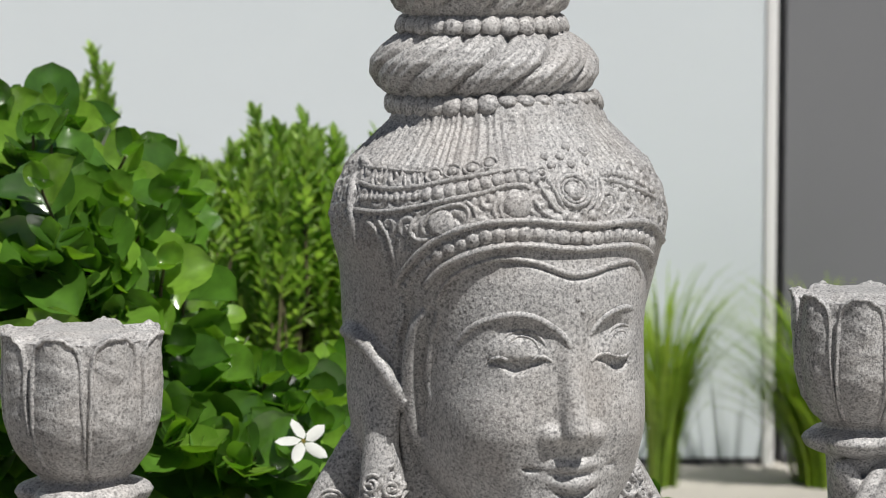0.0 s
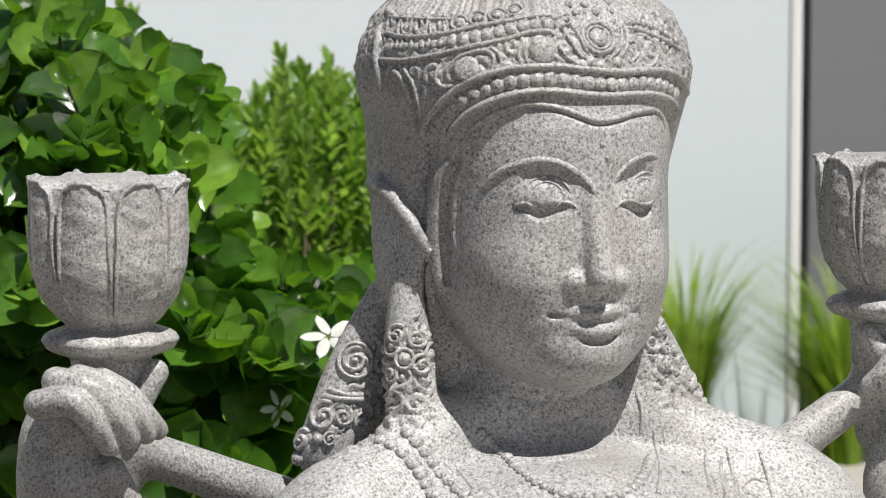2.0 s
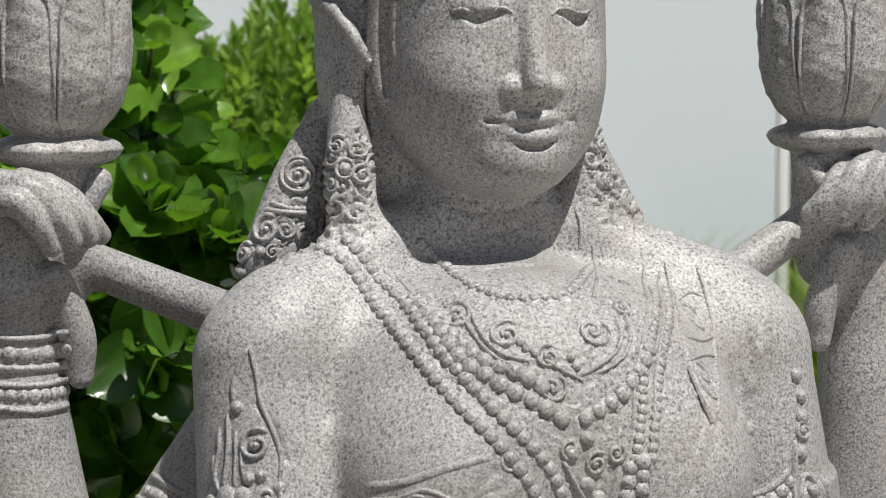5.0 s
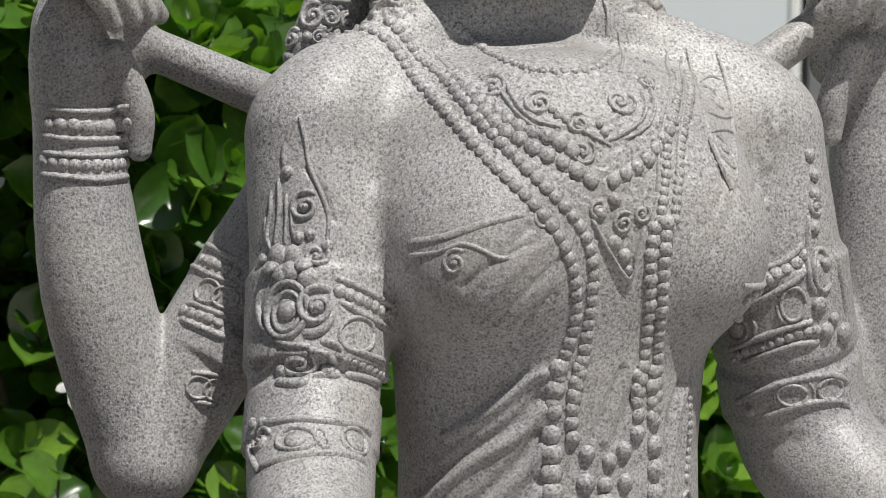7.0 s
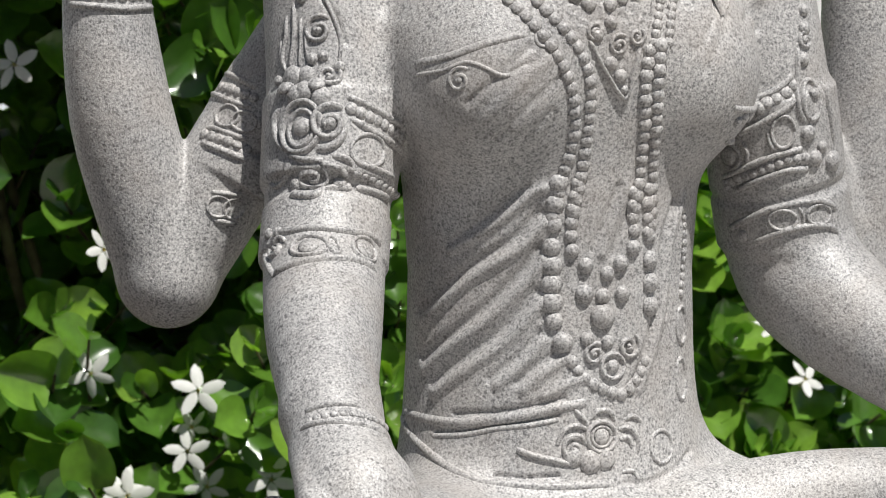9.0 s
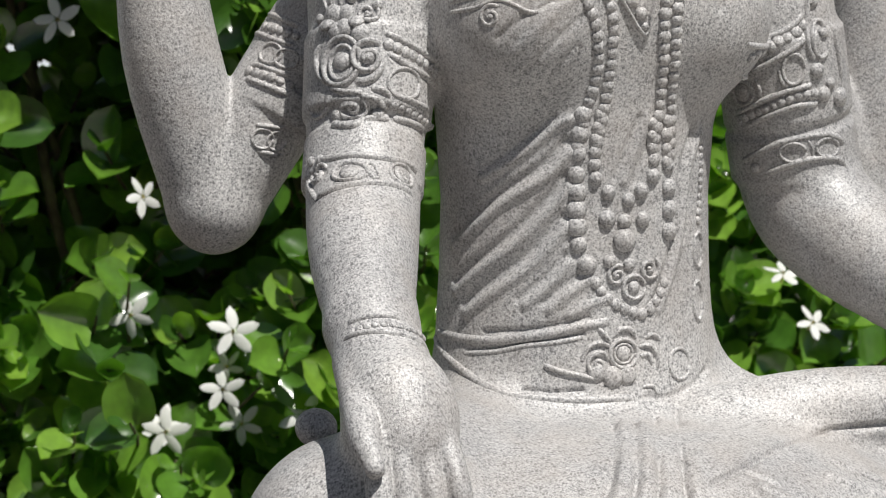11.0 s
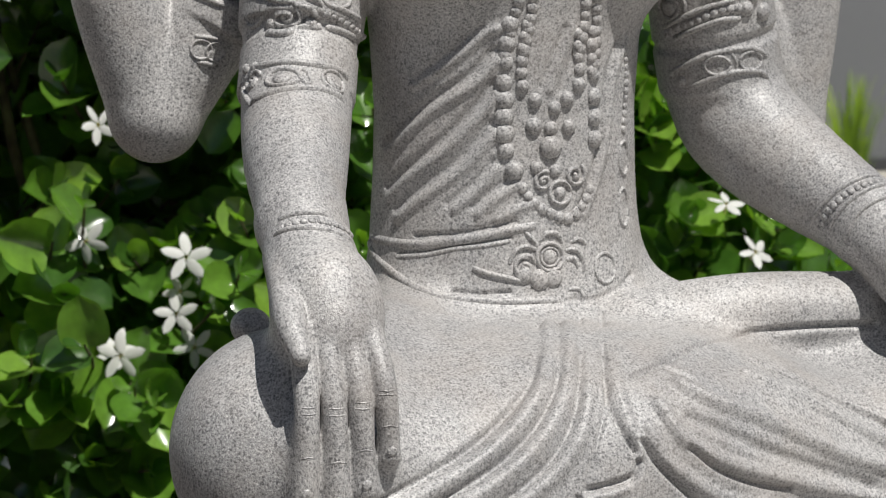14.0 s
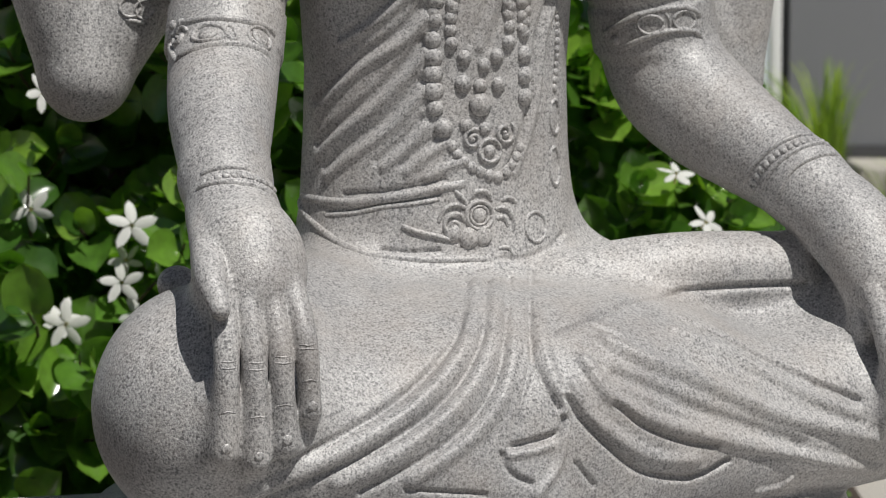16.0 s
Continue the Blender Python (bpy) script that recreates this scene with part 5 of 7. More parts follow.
    g.dome((0.0632, -0.1990, 0.6531), 0.0088, 0.0056)
    g.dome((0.0632, -0.1993, 0.6338), 0.0088, 0.0056)
    g.dome((0.0181, -0.2095, 0.6446), 0.007, 0.005)
    g.dome((0.0220, -0.2090, 0.6626), 0.007, 0.005)
    g.dome((0.0356, -0.2071, 0.6456), 0.007, 0.005)
    g.dome((0.0181, -0.2098, 0.6282), 0.0105, 0.0062)
    g.beads([(0.0594, -0.2042, 0.7291), (0.0590, -0.2033, 0.7131), (0.0602, -0.2018, 0.6938)], 0.0066)
    g.beads([(0.0441, -0.2086, 0.7274), (0.0447, -0.2074, 0.7115), (0.0462, -0.2063, 0.6963)], 0.0056)
    g.beads([(-0.0083, -0.2108, 0.5927), (-0.0007, -0.2116, 0.5825), (0.0099, -0.2119, 0.5739), (0.0224, -0.2113, 0.5678), (0.0342, -0.2098, 0.5643), (0.0433, -0.2077, 0.5683), (0.0528, -0.2047, 0.5777), (0.0585, -0.2023, 0.5891)], 0.005)
    g.volute((0.0111, -0.2109, 0.5980), 0.0095, 1, 0.0022, 0.0036)
    g.volute((0.0420, -0.2065, 0.6032), 0.011, -1, 0.0022, 0.0036)
    g.loop((0.0272, -0.2099, 0.5876), 0.0105, 0.01, 0.0022, 0.0034)
    g.dome((0.0272, -0.2099, 0.5876), 0.0065, 0.0036)
    g.dome((0.0052, -0.2107, 0.6105), 0.0065, 0.0036)
    g.dome((0.0226, -0.2098, 0.6075), 0.0065, 0.0036)
    # front arm bands
    g.press([(-0.1991, -0.1428, 0.8852), (-0.1918, -0.1489, 0.8725), (-0.1866, -0.1542, 0.8577), (-0.1831, -0.1577, 0.8471)], 0.004, -0.0022)
    g.ridge([(-0.2185, -0.1312, 0.8776), (-0.2189, -0.1358, 0.8615), (-0.2208, -0.1391, 0.8446), (-0.2243, -0.1404, 0.8275)], 0.002, 0.0028)
    g.ridge([(-0.2235, -0.1278, 0.8677), (-0.2245, -0.1312, 0.8528), (-0.2273, -0.1313, 0.8390), (-0.2277, -0.1359, 0.8251)], 0.0018, 0.0026)
    g.ridge([(-0.2147, -0.1387, 0.8659), (-0.2158, -0.1443, 0.8448), (-0.2181, -0.1474, 0.8287)], 0.0018, 0.0026)
    g.ridge([(-0.2276, -0.1273, 0.8483), (-0.2282, -0.1310, 0.8356), (-0.2266, -0.1386, 0.8231)], 0.0018, 0.0026)
    g.ridge([(-0.2106, -0.1435, 0.8609), (-0.2124, -0.1465, 0.8470), (-0.2120, -0.1515, 0.8323)], 0.0016, 0.0024)
    g.ridge([(-0.2148, -0.1327, 0.8850), (-0.2130, -0.1297, 0.8998), (-0.2065, -0.1294, 0.9166), (-0.2016, -0.1298, 0.9241)], 0.0026, 0.003)
    g.ridge([(-0.2016, -0.1298, 0.9241), (-0.1988, -0.1372, 0.9042), (-0.1970, -0.1436, 0.8852), (-0.1902, -0.1512, 0.8661), (-0.1864, -0.1567, 0.8492), (-0.1887, -0.1613, 0.8324)], 0.0022, 0.0024)
    g.dome((-0.2128, -0.1353, 0.8820), 0.0048, 0.0032)
    g.volute((-0.2028, -0.1495, 0.8568), 0.0125, 1, 0.0024, 0.0036)
    g.press([(-0.2051, -0.1496, 0.8526), (-0.2029, -0.1513, 0.8509), (-0.2003, -0.1519, 0.8526)], 0.005, -0.004)
    g.volute((-0.1980, -0.1624, 0.8211), 0.0105, -1, 0.0024, 0.0036)
    g.dome((-0.2226, -0.1455, 0.8201), 0.009, 0.0042)
    g.dome((-0.2173, -0.1593, 0.8094), 0.009, 0.0042)
    g.dome((-0.2079, -0.1626, 0.8149), 0.009, 0.0042)
    g.dome((-0.2284, -0.1455, 0.8116), 0.009, 0.0042)
    g.dome((-0.2058, -0.1679, 0.8050), 0.009, 0.0042)
    g.dome((-0.2136, -0.1540, 0.8213), 0.009, 0.0042)
    g.dome((-0.2230, -0.1553, 0.8062), 0.009, 0.0042)
    g.dome((-0.2088, -0.1531, 0.8344), 0.005, 0.0036)
    g.dome((-0.2008, -0.1566, 0.8367), 0.005, 0.0036)
    g.dome((-0.1890, -0.1625, 0.8282), 0.005, 0.0036)
    g.dome((-0.2312, -0.1320, 0.8163), 0.005, 0.0036)
    g.loop((-0.2224, -0.1662, 0.7814), 0.017, 0.021, 0.003, 0.0046)
    g.loop((-0.2218, -0.1672, 0.7802), 0.011, 0.015, 0.0024, 0.0034)
    g.dome((-0.2213, -0.1671, 0.7814), 0.0085, 0.004)
    g.ridge([(-0.2343, -0.1436, 0.7957), (-0.2378, -0.1429, 0.7828), (-0.2370, -0.1534, 0.7686), (-0.2322, -0.1640, 0.7630)], 0.003, 0.0036)
    g.volute((-0.2012, -0.1768, 0.7838), 0.0165, 1, 0.0034, 0.0054)
    g.dome((-0.2010, -0.1764, 0.7851), 0.007, 0.0046)
    g.ridge([(-0.2126, -0.1792, 0.7652), (-0.2028, -0.1824, 0.7660), (-0.1937, -0.1818, 0.7726), (-0.1894, -0.1794, 0.7816)], 0.0042, 0.0048)
    g.ridge([(-0.1851, -0.1725, 0.8053), (-0.1694, -0.1724, 0.7985), (-0.1493, -0.1652, 0.7879), (-0.1347, -0.1588, 0.7792)], 0.0032, 0.0034)
    g.beads([(-0.1828, -0.1752, 0.7956), (-0.1701, -0.1746, 0.7901), (-0.1577, -0.1707, 0.7843), (-0.1469, -0.1647, 0.7779), (-0.1360, -0.1557, 0.7703)], 0.0048)
    g.ridge([(-0.1822, -0.1776, 0.7873), (-0.1637, -0.1755, 0.7763), (-0.1442, -0.1630, 0.7660), (-0.1331, -0.1490, 0.7578)], 0.0032, 0.0034)
    g.loop((-0.1699, -0.1813, 0.7628), 0.017, 0.013, 0.0022, 0.0024)
    g.ridge([(-0.1791, -0.1868, 0.7529), (-0.1633, -0.1818, 0.7476), (-0.1451, -0.1660, 0.7390)], 0.003, 0.0034)
    g.beads([(-0.1816, -0.1860, 0.7444), (-0.1675, -0.1807, 0.7391), (-0.1512, -0.1683, 0.7312), (-0.1388, -0.1479, 0.7237)], 0.0042)
    g.ridge([(-0.1819, -0.1838, 0.7343), (-0.1644, -0.1776, 0.7300), (-0.1488, -0.1629, 0.7227)], 0.0036, 0.0036)
    g.volute((-0.2157, -0.1772, 0.7424), 0.014, -1, 0.003, 0.0046)
    g.dome((-0.2158, -0.1774, 0.7433), 0.0062, 0.004)
    g.dome((-0.2264, -0.1702, 0.7365), 0.0062, 0.004)
    g.dome((-0.1953, -0.1840, 0.7369), 0.0062, 0.004)
    g.ridge([(-0.2089, -0.1851, 0.7537), (-0.1967, -0.1892, 0.7495), (-0.1882, -0.1843, 0.7418)], 0.0032, 0.0042)
    g.ridge([(-0.2008, -0.1849, 0.7602), (-0.1915, -0.1867, 0.7576), (-0.1848, -0.1880, 0.7524)], 0.0034, 0.0042)
    g.ridge([(-0.2315, -0.1665, 0.7598), (-0.2240, -0.1754, 0.7566), (-0.2087, -0.1844, 0.7557)], 0.003, 0.0036)
    g.ridge([(-0.2450, -0.1473, 0.7446), (-0.2423, -0.1453, 0.7374), (-0.2393, -0.1513, 0.7332), (-0.2354, -0.1587, 0.7368), (-0.2336, -0.1640, 0.7438)], 0.0026, 0.0034)
    g.ridge([(-0.2327, -0.1738, 0.7294), (-0.2183, -0.1867, 0.7290), (-0.2034, -0.1842, 0.7338), (-0.1857, -0.1846, 0.7341)], 0.004, 0.0036)
    g.ridge([(-0.2473, -0.1784, 0.6988), (-0.2375, -0.1920, 0.7022), (-0.2225, -0.2020, 0.7049), (-0.2064, -0.2076, 0.7037), (-0.1885, -0.2068, 0.7008), (-0.1725, -0.2007, 0.6960), (-0.1651, -0.1967, 0.6892)], 0.0036, 0.0036)
    g.ridge([(-0.2555, -0.2100, 0.6700), (-0.2458, -0.2235, 0.6778), (-0.2308, -0.2327, 0.6826), (-0.2096, -0.2350, 0.6837), (-0.1854, -0.2270, 0.6782), (-0.1767, -0.2212, 0.6732)], 0.0036, 0.0036)
    g.loop((-0.2286, -0.2162, 0.6921), 0.016, 0.0115, 0.002, 0.0028)
    g.loop((-0.1826, -0.2140, 0.6879), 0.014, 0.011, 0.002, 0.0028)
    g.dome((-0.2286, -0.2162, 0.6921), 0.01, 0.0024)
    g.dome((-0.1826, -0.2140, 0.6879), 0.01, 0.0024)
    g.loop((-0.2103, -0.2217, 0.6925), 0.0045, 0.0105, 0.0018, 0.0024)
    g.volute((-0.2481, -0.1884, 0.6872), 0.01, 1, 0.0024, 0.0036)
    g.dome((-0.2499, -0.1710, 0.6979), 0.0056, 0.0036)
    g.dome((-0.2448, -0.1826, 0.7000), 0.0056, 0.0036)
    g.ridge([(-0.2518, -0.1748, 0.6908), (-0.2527, -0.1746, 0.6792), (-0.2560, -0.2122, 0.6687)], 0.003, 0.0034)
    # far arm bands
    g.ridge([(0.1275, -0.2195, 0.7937), (0.1825, -0.1370, 0.7975), (0.2005, -0.1426, 0.8069), (0.2116, -0.1430, 0.8176)], 0.0032, 0.0034)
    g.beads([(0.1342, -0.2098, 0.7823), (0.1493, -0.1975, 0.7865), (0.1834, -0.1411, 0.7892), (0.1924, -0.1440, 0.7953), (0.2038, -0.1447, 0.8013), (0.2130, -0.1437, 0.8082)], 0.0054)
    g.ridge([(0.1289, -0.1991, 0.7663), (0.1716, -0.1269, 0.7684), (0.1863, -0.1408, 0.7783), (0.2036, -0.1482, 0.7892), (0.2124, -0.1490, 0.7971)], 0.003, 0.0034)
    g.ridge([(0.1669, -0.1022, 0.7294), (0.1778, -0.1255, 0.7398), (0.1969, -0.1411, 0.7498), (0.2205, -0.1462, 0.7558)], 0.003, 0.0034)
    g.beads([(0.1688, -0.1041, 0.7238), (0.1754, -0.1193, 0.7299), (0.1857, -0.1316, 0.7357), (0.1975, -0.1399, 0.7417), (0.2110, -0.1446, 0.7465), (0.2236, -0.1453, 0.7477)], 0.0046)
    g.ridge([(0.1734, -0.1119, 0.7189), (0.1863, -0.1303, 0.7285), (0.2069, -0.1424, 0.7369), (0.2268, -0.1443, 0.7386)], 0.0032, 0.0034)
    g.loop((0.1672, -0.1133, 0.7483), 0.012, 0.011, 0.0022, 0.0028)
    g.dome((0.1672, -0.1133, 0.7483), 0.0085, 0.0026)
    g.ridge([(0.1730, -0.1264, 0.7608), (0.1777, -0.1290, 0.7523), (0.1772, -0.1257, 0.7426)], 0.0022, 0.0028)
    g.ridge([(0.1903, -0.1413, 0.7688), (0.1936, -0.1413, 0.7589), (0.1993, -0.1427, 0.7536)], 0.0022, 0.0028)
    g.loop((0.2028, -0.1459, 0.7698), 0.01, 0.0135, 0.002, 0.0024)
    g.dome((0.2221, -0.1400, 0.8301), 0.0072, 0.0046)
    g.dome((0.2252, -0.1468, 0.7686), 0.0072, 0.0046)
    g.dome((0.2330, -0.1441, 0.7475), 0.0072, 0.0046)
    g.dome((0.2522, -0.1366, 0.7443), 0.0098, 0.0056)
    g.dome((0.2398, -0.1426, 0.7567), 0.0058, 0.0044)
    g.dome((0.2307, -0.1449, 0.8019), 0.0058, 0.0044)
    g.loop((0.2288, -0.1470, 0.7973), 0.0095, 0.0175, 0.0026, 0.0034)
    g.ridge([(0.2180, -0.1393, 0.8395), (0.2164, -0.1425, 0.8185), (0.2151, -0.1490, 0.7905), (0.2221, -0.1477, 0.7781)], 0.0028, 0.0036)
    g.ridge([(0.2411, -0.1354, 0.8109), (0.2459, -0.1392, 0.7944), (0.2504, -0.1370, 0.7777), (0.2535, -0.1355, 0.7618)], 0.0026, 0.0034)
    g.volute((0.2262, -0.1359, 0.8455), 0.008, 1, 0.0022, 0.0034)
    g.dome((0.2265, -0.1297, 0.8710), 0.006, 0.004)
    g.dome((0.2232, -0.1277, 0.8867), 0.006, 0.004)
    g.dome((0.2259, -0.1338, 0.8555), 0.006, 0.004)
    g.ridge([(0.1751, -0.0987, 0.6862), (0.1823, -0.1164, 0.6942), (0.1963, -0.1321, 0.7037), (0.2190, -0.1395, 0.7089), (0.2452, -0.1394, 0.7098), (0.2583, -0.1342, 0.7033)], 0.0034, 0.0034)
    g.ridge([(0.1894, -0.1188, 0.6745), (0.2021, -0.1313, 0.6829), (0.2244, -0.1398, 0.6893), (0.2488, -0.1382, 0.6895), (0.2602, -0.1353, 0.6832)], 0.0034, 0.0034)
    g.loop((0.2076, -0.1363, 0.6951), 0.012, 0.0085, 0.0018, 0.0024)
    g.loop((0.2398, -0.1403, 0.6994), 0.012, 0.0085, 0.0018, 0.0024)
    g.ridge([(0.1949, -0.1296, 0.6968), (0.1968, -0.1291, 0.6886), (0.2013, -0.1309, 0.6834)], 0.0018, 0.0024)
    g.ridge([(0.2200, -0.1410, 0.7057), (0.2249, -0.1408, 0.6989), (0.2243, -0.1400, 0.6912)], 0.0018, 0.0024)
    g.dome((0.1822, -0.1109, 0.6803), 0.006, 0.0036)
    # bracelets of the raised arm
    g.ridge([(-0.379, -0.026, 0.928), (-0.362, -0.040, 0.925), (-0.336, -0.038, 0.924), (-0.314, -0.041, 0.927)], 0.0033, 0.0035)
    g.ridge([(-0.381, -0.024, 0.907), (-0.363, -0.040, 0.904), (-0.337, -0.041, 0.903), (-0.314, -0.035, 0.904)], 0.0033, 0.0035)
    g.beads([(-0.376, -0.031, 0.915), (-0.358, -0.041, 0.914), (-0.336, -0.040, 0.912), (-0.316, -0.036, 0.915)], 0.00576)
    g.ridge([(-0.380, -0.025, 0.894), (-0.363, -0.041, 0.892), (-0.337, -0.042, 0.891), (-0.313, -0.032, 0.893)], 0.00275, 0.0035)
    g.beads([(-0.378, -0.027, 0.887), (-0.359, -0.043, 0.885), (-0.338, -0.045, 0.884), (-0.313, -0.025, 0.884)], 0.00512)
    g.ridge([(-0.380, -0.023, 0.877), (-0.363, -0.042, 0.875), (-0.338, -0.046, 0.873), (-0.312, -0.026, 0.874)], 0.0033, 0.0035)
    g.ridge([(-0.2502, -0.0242, 0.8188), (-0.2459, -0.0474, 0.8163), (-0.2334, -0.0654, 0.8089)], 0.0032, 0.0034)
    g.beads([(-0.2560, -0.0323, 0.8089), (-0.2529, -0.0439, 0.8079), (-0.2476, -0.0543, 0.8054), (-0.2361, -0.0665, 0.8007)], 0.0044)
    g.ridge([(-0.2605, -0.0176, 0.8019), (-0.2525, -0.0542, 0.7972), (-0.2388, -0.0672, 0.7929)], 0.0028, 0.003)
    g.loop((-0.2567, -0.0554, 0.7858), 0.011, 0.009, 0.0018, 0.0022)
    g.loop((-0.2448, -0.0659, 0.7815), 0.011, 0.009, 0.0018, 0.0022)
    g.ridge([(-0.2709, -0.0459, 0.7763), (-0.2588, -0.0599, 0.7722), (-0.2417, -0.0686, 0.7663)], 0.0028, 0.003)
    g.beads([(-0.2739, -0.0462, 0.7708), (-0.2657, -0.0586, 0.7676), (-0.2557, -0.0671, 0.7646), (-0.2430, -0.0697, 0.7586)], 0.0044)
    g.ridge([(-0.2767, -0.0479, 0.7640), (-0.2644, -0.0633, 0.7586), (-0.2454, -0.0738, 0.7506)], 0.0034, 0.0034)
    g.ridge([(-0.2720, -0.0638, 0.7241), (-0.2607, -0.0662, 0.7227), (-0.2462, -0.0656, 0.7205)], 0.0026, 0.0028)
    g.ridge([(-0.2710, -0.0645, 0.7010), (-0.2603, -0.0637, 0.6993), (-0.2473, -0.0591, 0.6963)], 0.0026, 0.0028)
    g.loop((-0.2668, -0.0653, 0.7121), 0.0095, 0.0085, 0.0016, 0.002)
    g.loop((-0.2532, -0.0646, 0.7099), 0.0095, 0.0085, 0.0016, 0.002)
    # front wrist
    g.ridge([(-0.264, -0.341, 0.582), (-0.247, -0.349, 0.588), (-0.223, -0.350, 0.585)], 0.00275, 0.003)
    g.ridge([(-0.269, -0.347, 0.570), (-0.251, -0.362, 0.577), (-0.228, -0.368, 0.575), (-0.205, -0.361, 0.563)], 0.00275, 0.003)
    g.beads([(-0.264, -0.350, 0.576), (-0.244, -0.357, 0.582), (-0.223, -0.358, 0.579), (-0.204, -0.349, 0.569)], 0.00384)
    # other wrist
    g.ridge([(0.274, -0.213, 0.557), (0.283, -0.230, 0.580), (0.300, -0.235, 0.591), (0.329, -0.231, 0.596)], 0.00275, 0.003)
    g.ridge([(0.282, -0.226, 0.545), (0.291, -0.243, 0.572), (0.308, -0.247, 0.584), (0.342, -0.240, 0.587)], 0.00275, 0.003)
    g.ridge([(0.290, -0.244, 0.538), (0.298, -0.255, 0.565), (0.312, -0.258, 0.576), (0.346, -0.250, 0.580)], 0.00275, 0.003)
    g.beads([(0.279, -0.219, 0.551), (0.287, -0.237, 0.576), (0.305, -0.242, 0.588), (0.335, -0.239, 0.591)], 0.00384)
    # robe
    g.press([(-0.0024, -0.2675, 0.4800), (-0.0416, -0.3744, 0.4555), (-0.0690, -0.4073, 0.4287), (-0.1029, -0.4234, 0.4024), (-0.1391, -0.4329, 0.3824), (-0.1779, -0.4368, 0.3642), (-0.2147, -0.4342, 0.3495), (-0.2454, -0.4265, 0.3374)], 0.011, 0.005)
    g.press([(-0.0114, -0.2634, 0.4798), (-0.0522, -0.3723, 0.4556), (-0.0794, -0.4015, 0.4329), (-0.1135, -0.4187, 0.4092), (-0.1500, -0.4299, 0.3903), (-0.1918, -0.4361, 0.3716), (-0.2315, -0.4459, 0.3615)], 0.006, -0.004)
    g.press([(0.0141, -0.2724, 0.4800), (-0.0145, -0.3536, 0.4660), (-0.0281, -0.3895, 0.4477), (-0.0500, -0.4165, 0.4202), (-0.0756, -0.4285, 0.3950), (-0.1065, -0.4355, 0.3743), (-0.1408, -0.4389, 0.3557), (-0.1730, -0.4358, 0.3417)], 0.011, 0.0045)
    g.press([(0.0055, -0.2703, 0.4800), (-0.0343, -0.3825, 0.4516), (-0.0584, -0.4123, 0.4245), (-0.0894, -0.4266, 0.3977), (-0.1228, -0.4343, 0.3781), (-0.1594, -0.4378, 0.3611), (-0.1960, -0.4342, 0.3463), (-0.2268, -0.4263, 0.3337)], 0.005, -0.004)
    g.press([(-0.0090, -0.3915, 0.4472), (-0.0280, -0.4237, 0.4109), (-0.0506, -0.4336, 0.3830), (-0.0813, -0.4393, 0.3607), (-0.1129, -0.4408, 0.3431)], 0.01, 0.004)
    g.press([(0.0371, -0.2375, 0.4806), (-0.0073, -0.3637, 0.4623), (-0.0265, -0.4087, 0.4318), (-0.0430, -0.4250, 0.4070), (-0.0649, -0.4331, 0.3836), (-0.0930, -0.4383, 0.3648), (-0.1269, -0.4400, 0.3474), (-0.1544, -0.4365, 0.3353)], 0.005, -0.0038)
    g.press([(0.0628, -0.2211, 0.4831), (0.0158, -0.3562, 0.4653), (0.0027, -0.4023, 0.4390), (0.0036, -0.4172, 0.4227), (0.0093, -0.4253, 0.4086), (0.0166, -0.4300, 0.3948)], 0.004, -0.006)
    g.press([(0.0062, -0.3951, 0.4448), (-0.0061, -0.4169, 0.4230), (-0.0177, -0.4298, 0.3973), (-0.0272, -0.4365, 0.3707)], 0.0034, -0.003)
    g.press([(0.0568, -0.2694, 0.4784), (0.0186, -0.3804, 0.4541), (0.0132, -0.4108, 0.4305), (0.0183, -0.4248, 0.4091)], 0.008, 0.003)
    g.press([(0.0199, -0.4319, 0.3856), (0.0153, -0.4338, 0.3752), (-0.0000, -0.4356, 0.3702), (-0.0276, -0.4376, 0.3653)], 0.005, -0.0055)
    g.press([(-0.0353, -0.4390, 0.3598), (-0.0335, -0.4410, 0.3507), (-0.0243, -0.4428, 0.3412), (-0.0125, -0.4438, 0.3360)], 0.0042, -0.0045)
    g.press([(0.0226, -0.4266, 0.4044), (0.0192, -0.4342, 0.3681), (0.0113, -0.4385, 0.3457), (-0.0083, -0.4461, 0.3254)], 0.006, 0.004)
    g.press([(0.0072, -0.4361, 0.3643), (-0.0105, -0.4378, 0.3607), (-0.0280, -0.4390, 0.3589)], 0.006, 0.003)
    g.press([(0.0319, -0.3856, 0.4505), (0.0569, -0.3717, 0.4564), (0.0916, -0.3468, 0.4627), (0.1323, -0.3076, 0.4656), (0.1883, -0.2599, 0.4651), (0.2444, -0.2559, 0.4673), (0.3164, -0.2558, 0.4676)], 0.005, -0.006)
    g.press([(0.1586, -0.3350, 0.4525), (0.1937, -0.3397, 0.4385), (0.2243, -0.3431, 0.4235), (0.2548, -0.3471, 0.4080), (0.2841, -0.3542, 0.3928), (0.3222, -0.3543, 0.3771)], 0.0055, -0.006)
    g.press([(0.1461, -0.3600, 0.4454), (0.1810, -0.3644, 0.4296), (0.2132, -0.3633, 0.4133), (0.2464, -0.3605, 0.3972), (0.2781, -0.3618, 0.3812), (0.3183, -0.3572, 0.3657)], 0.009, 0.004)
    g.press([(0.0724, -0.3920, 0.4420), (0.1023, -0.4002, 0.4281), (0.1334, -0.3991, 0.4174), (0.1774, -0.3928, 0.3978), (0.2306, -0.3791, 0.3739), (0.2843, -0.3667, 0.3572), (0.3408, -0.3507, 0.3420)], 0.012, 0.006)
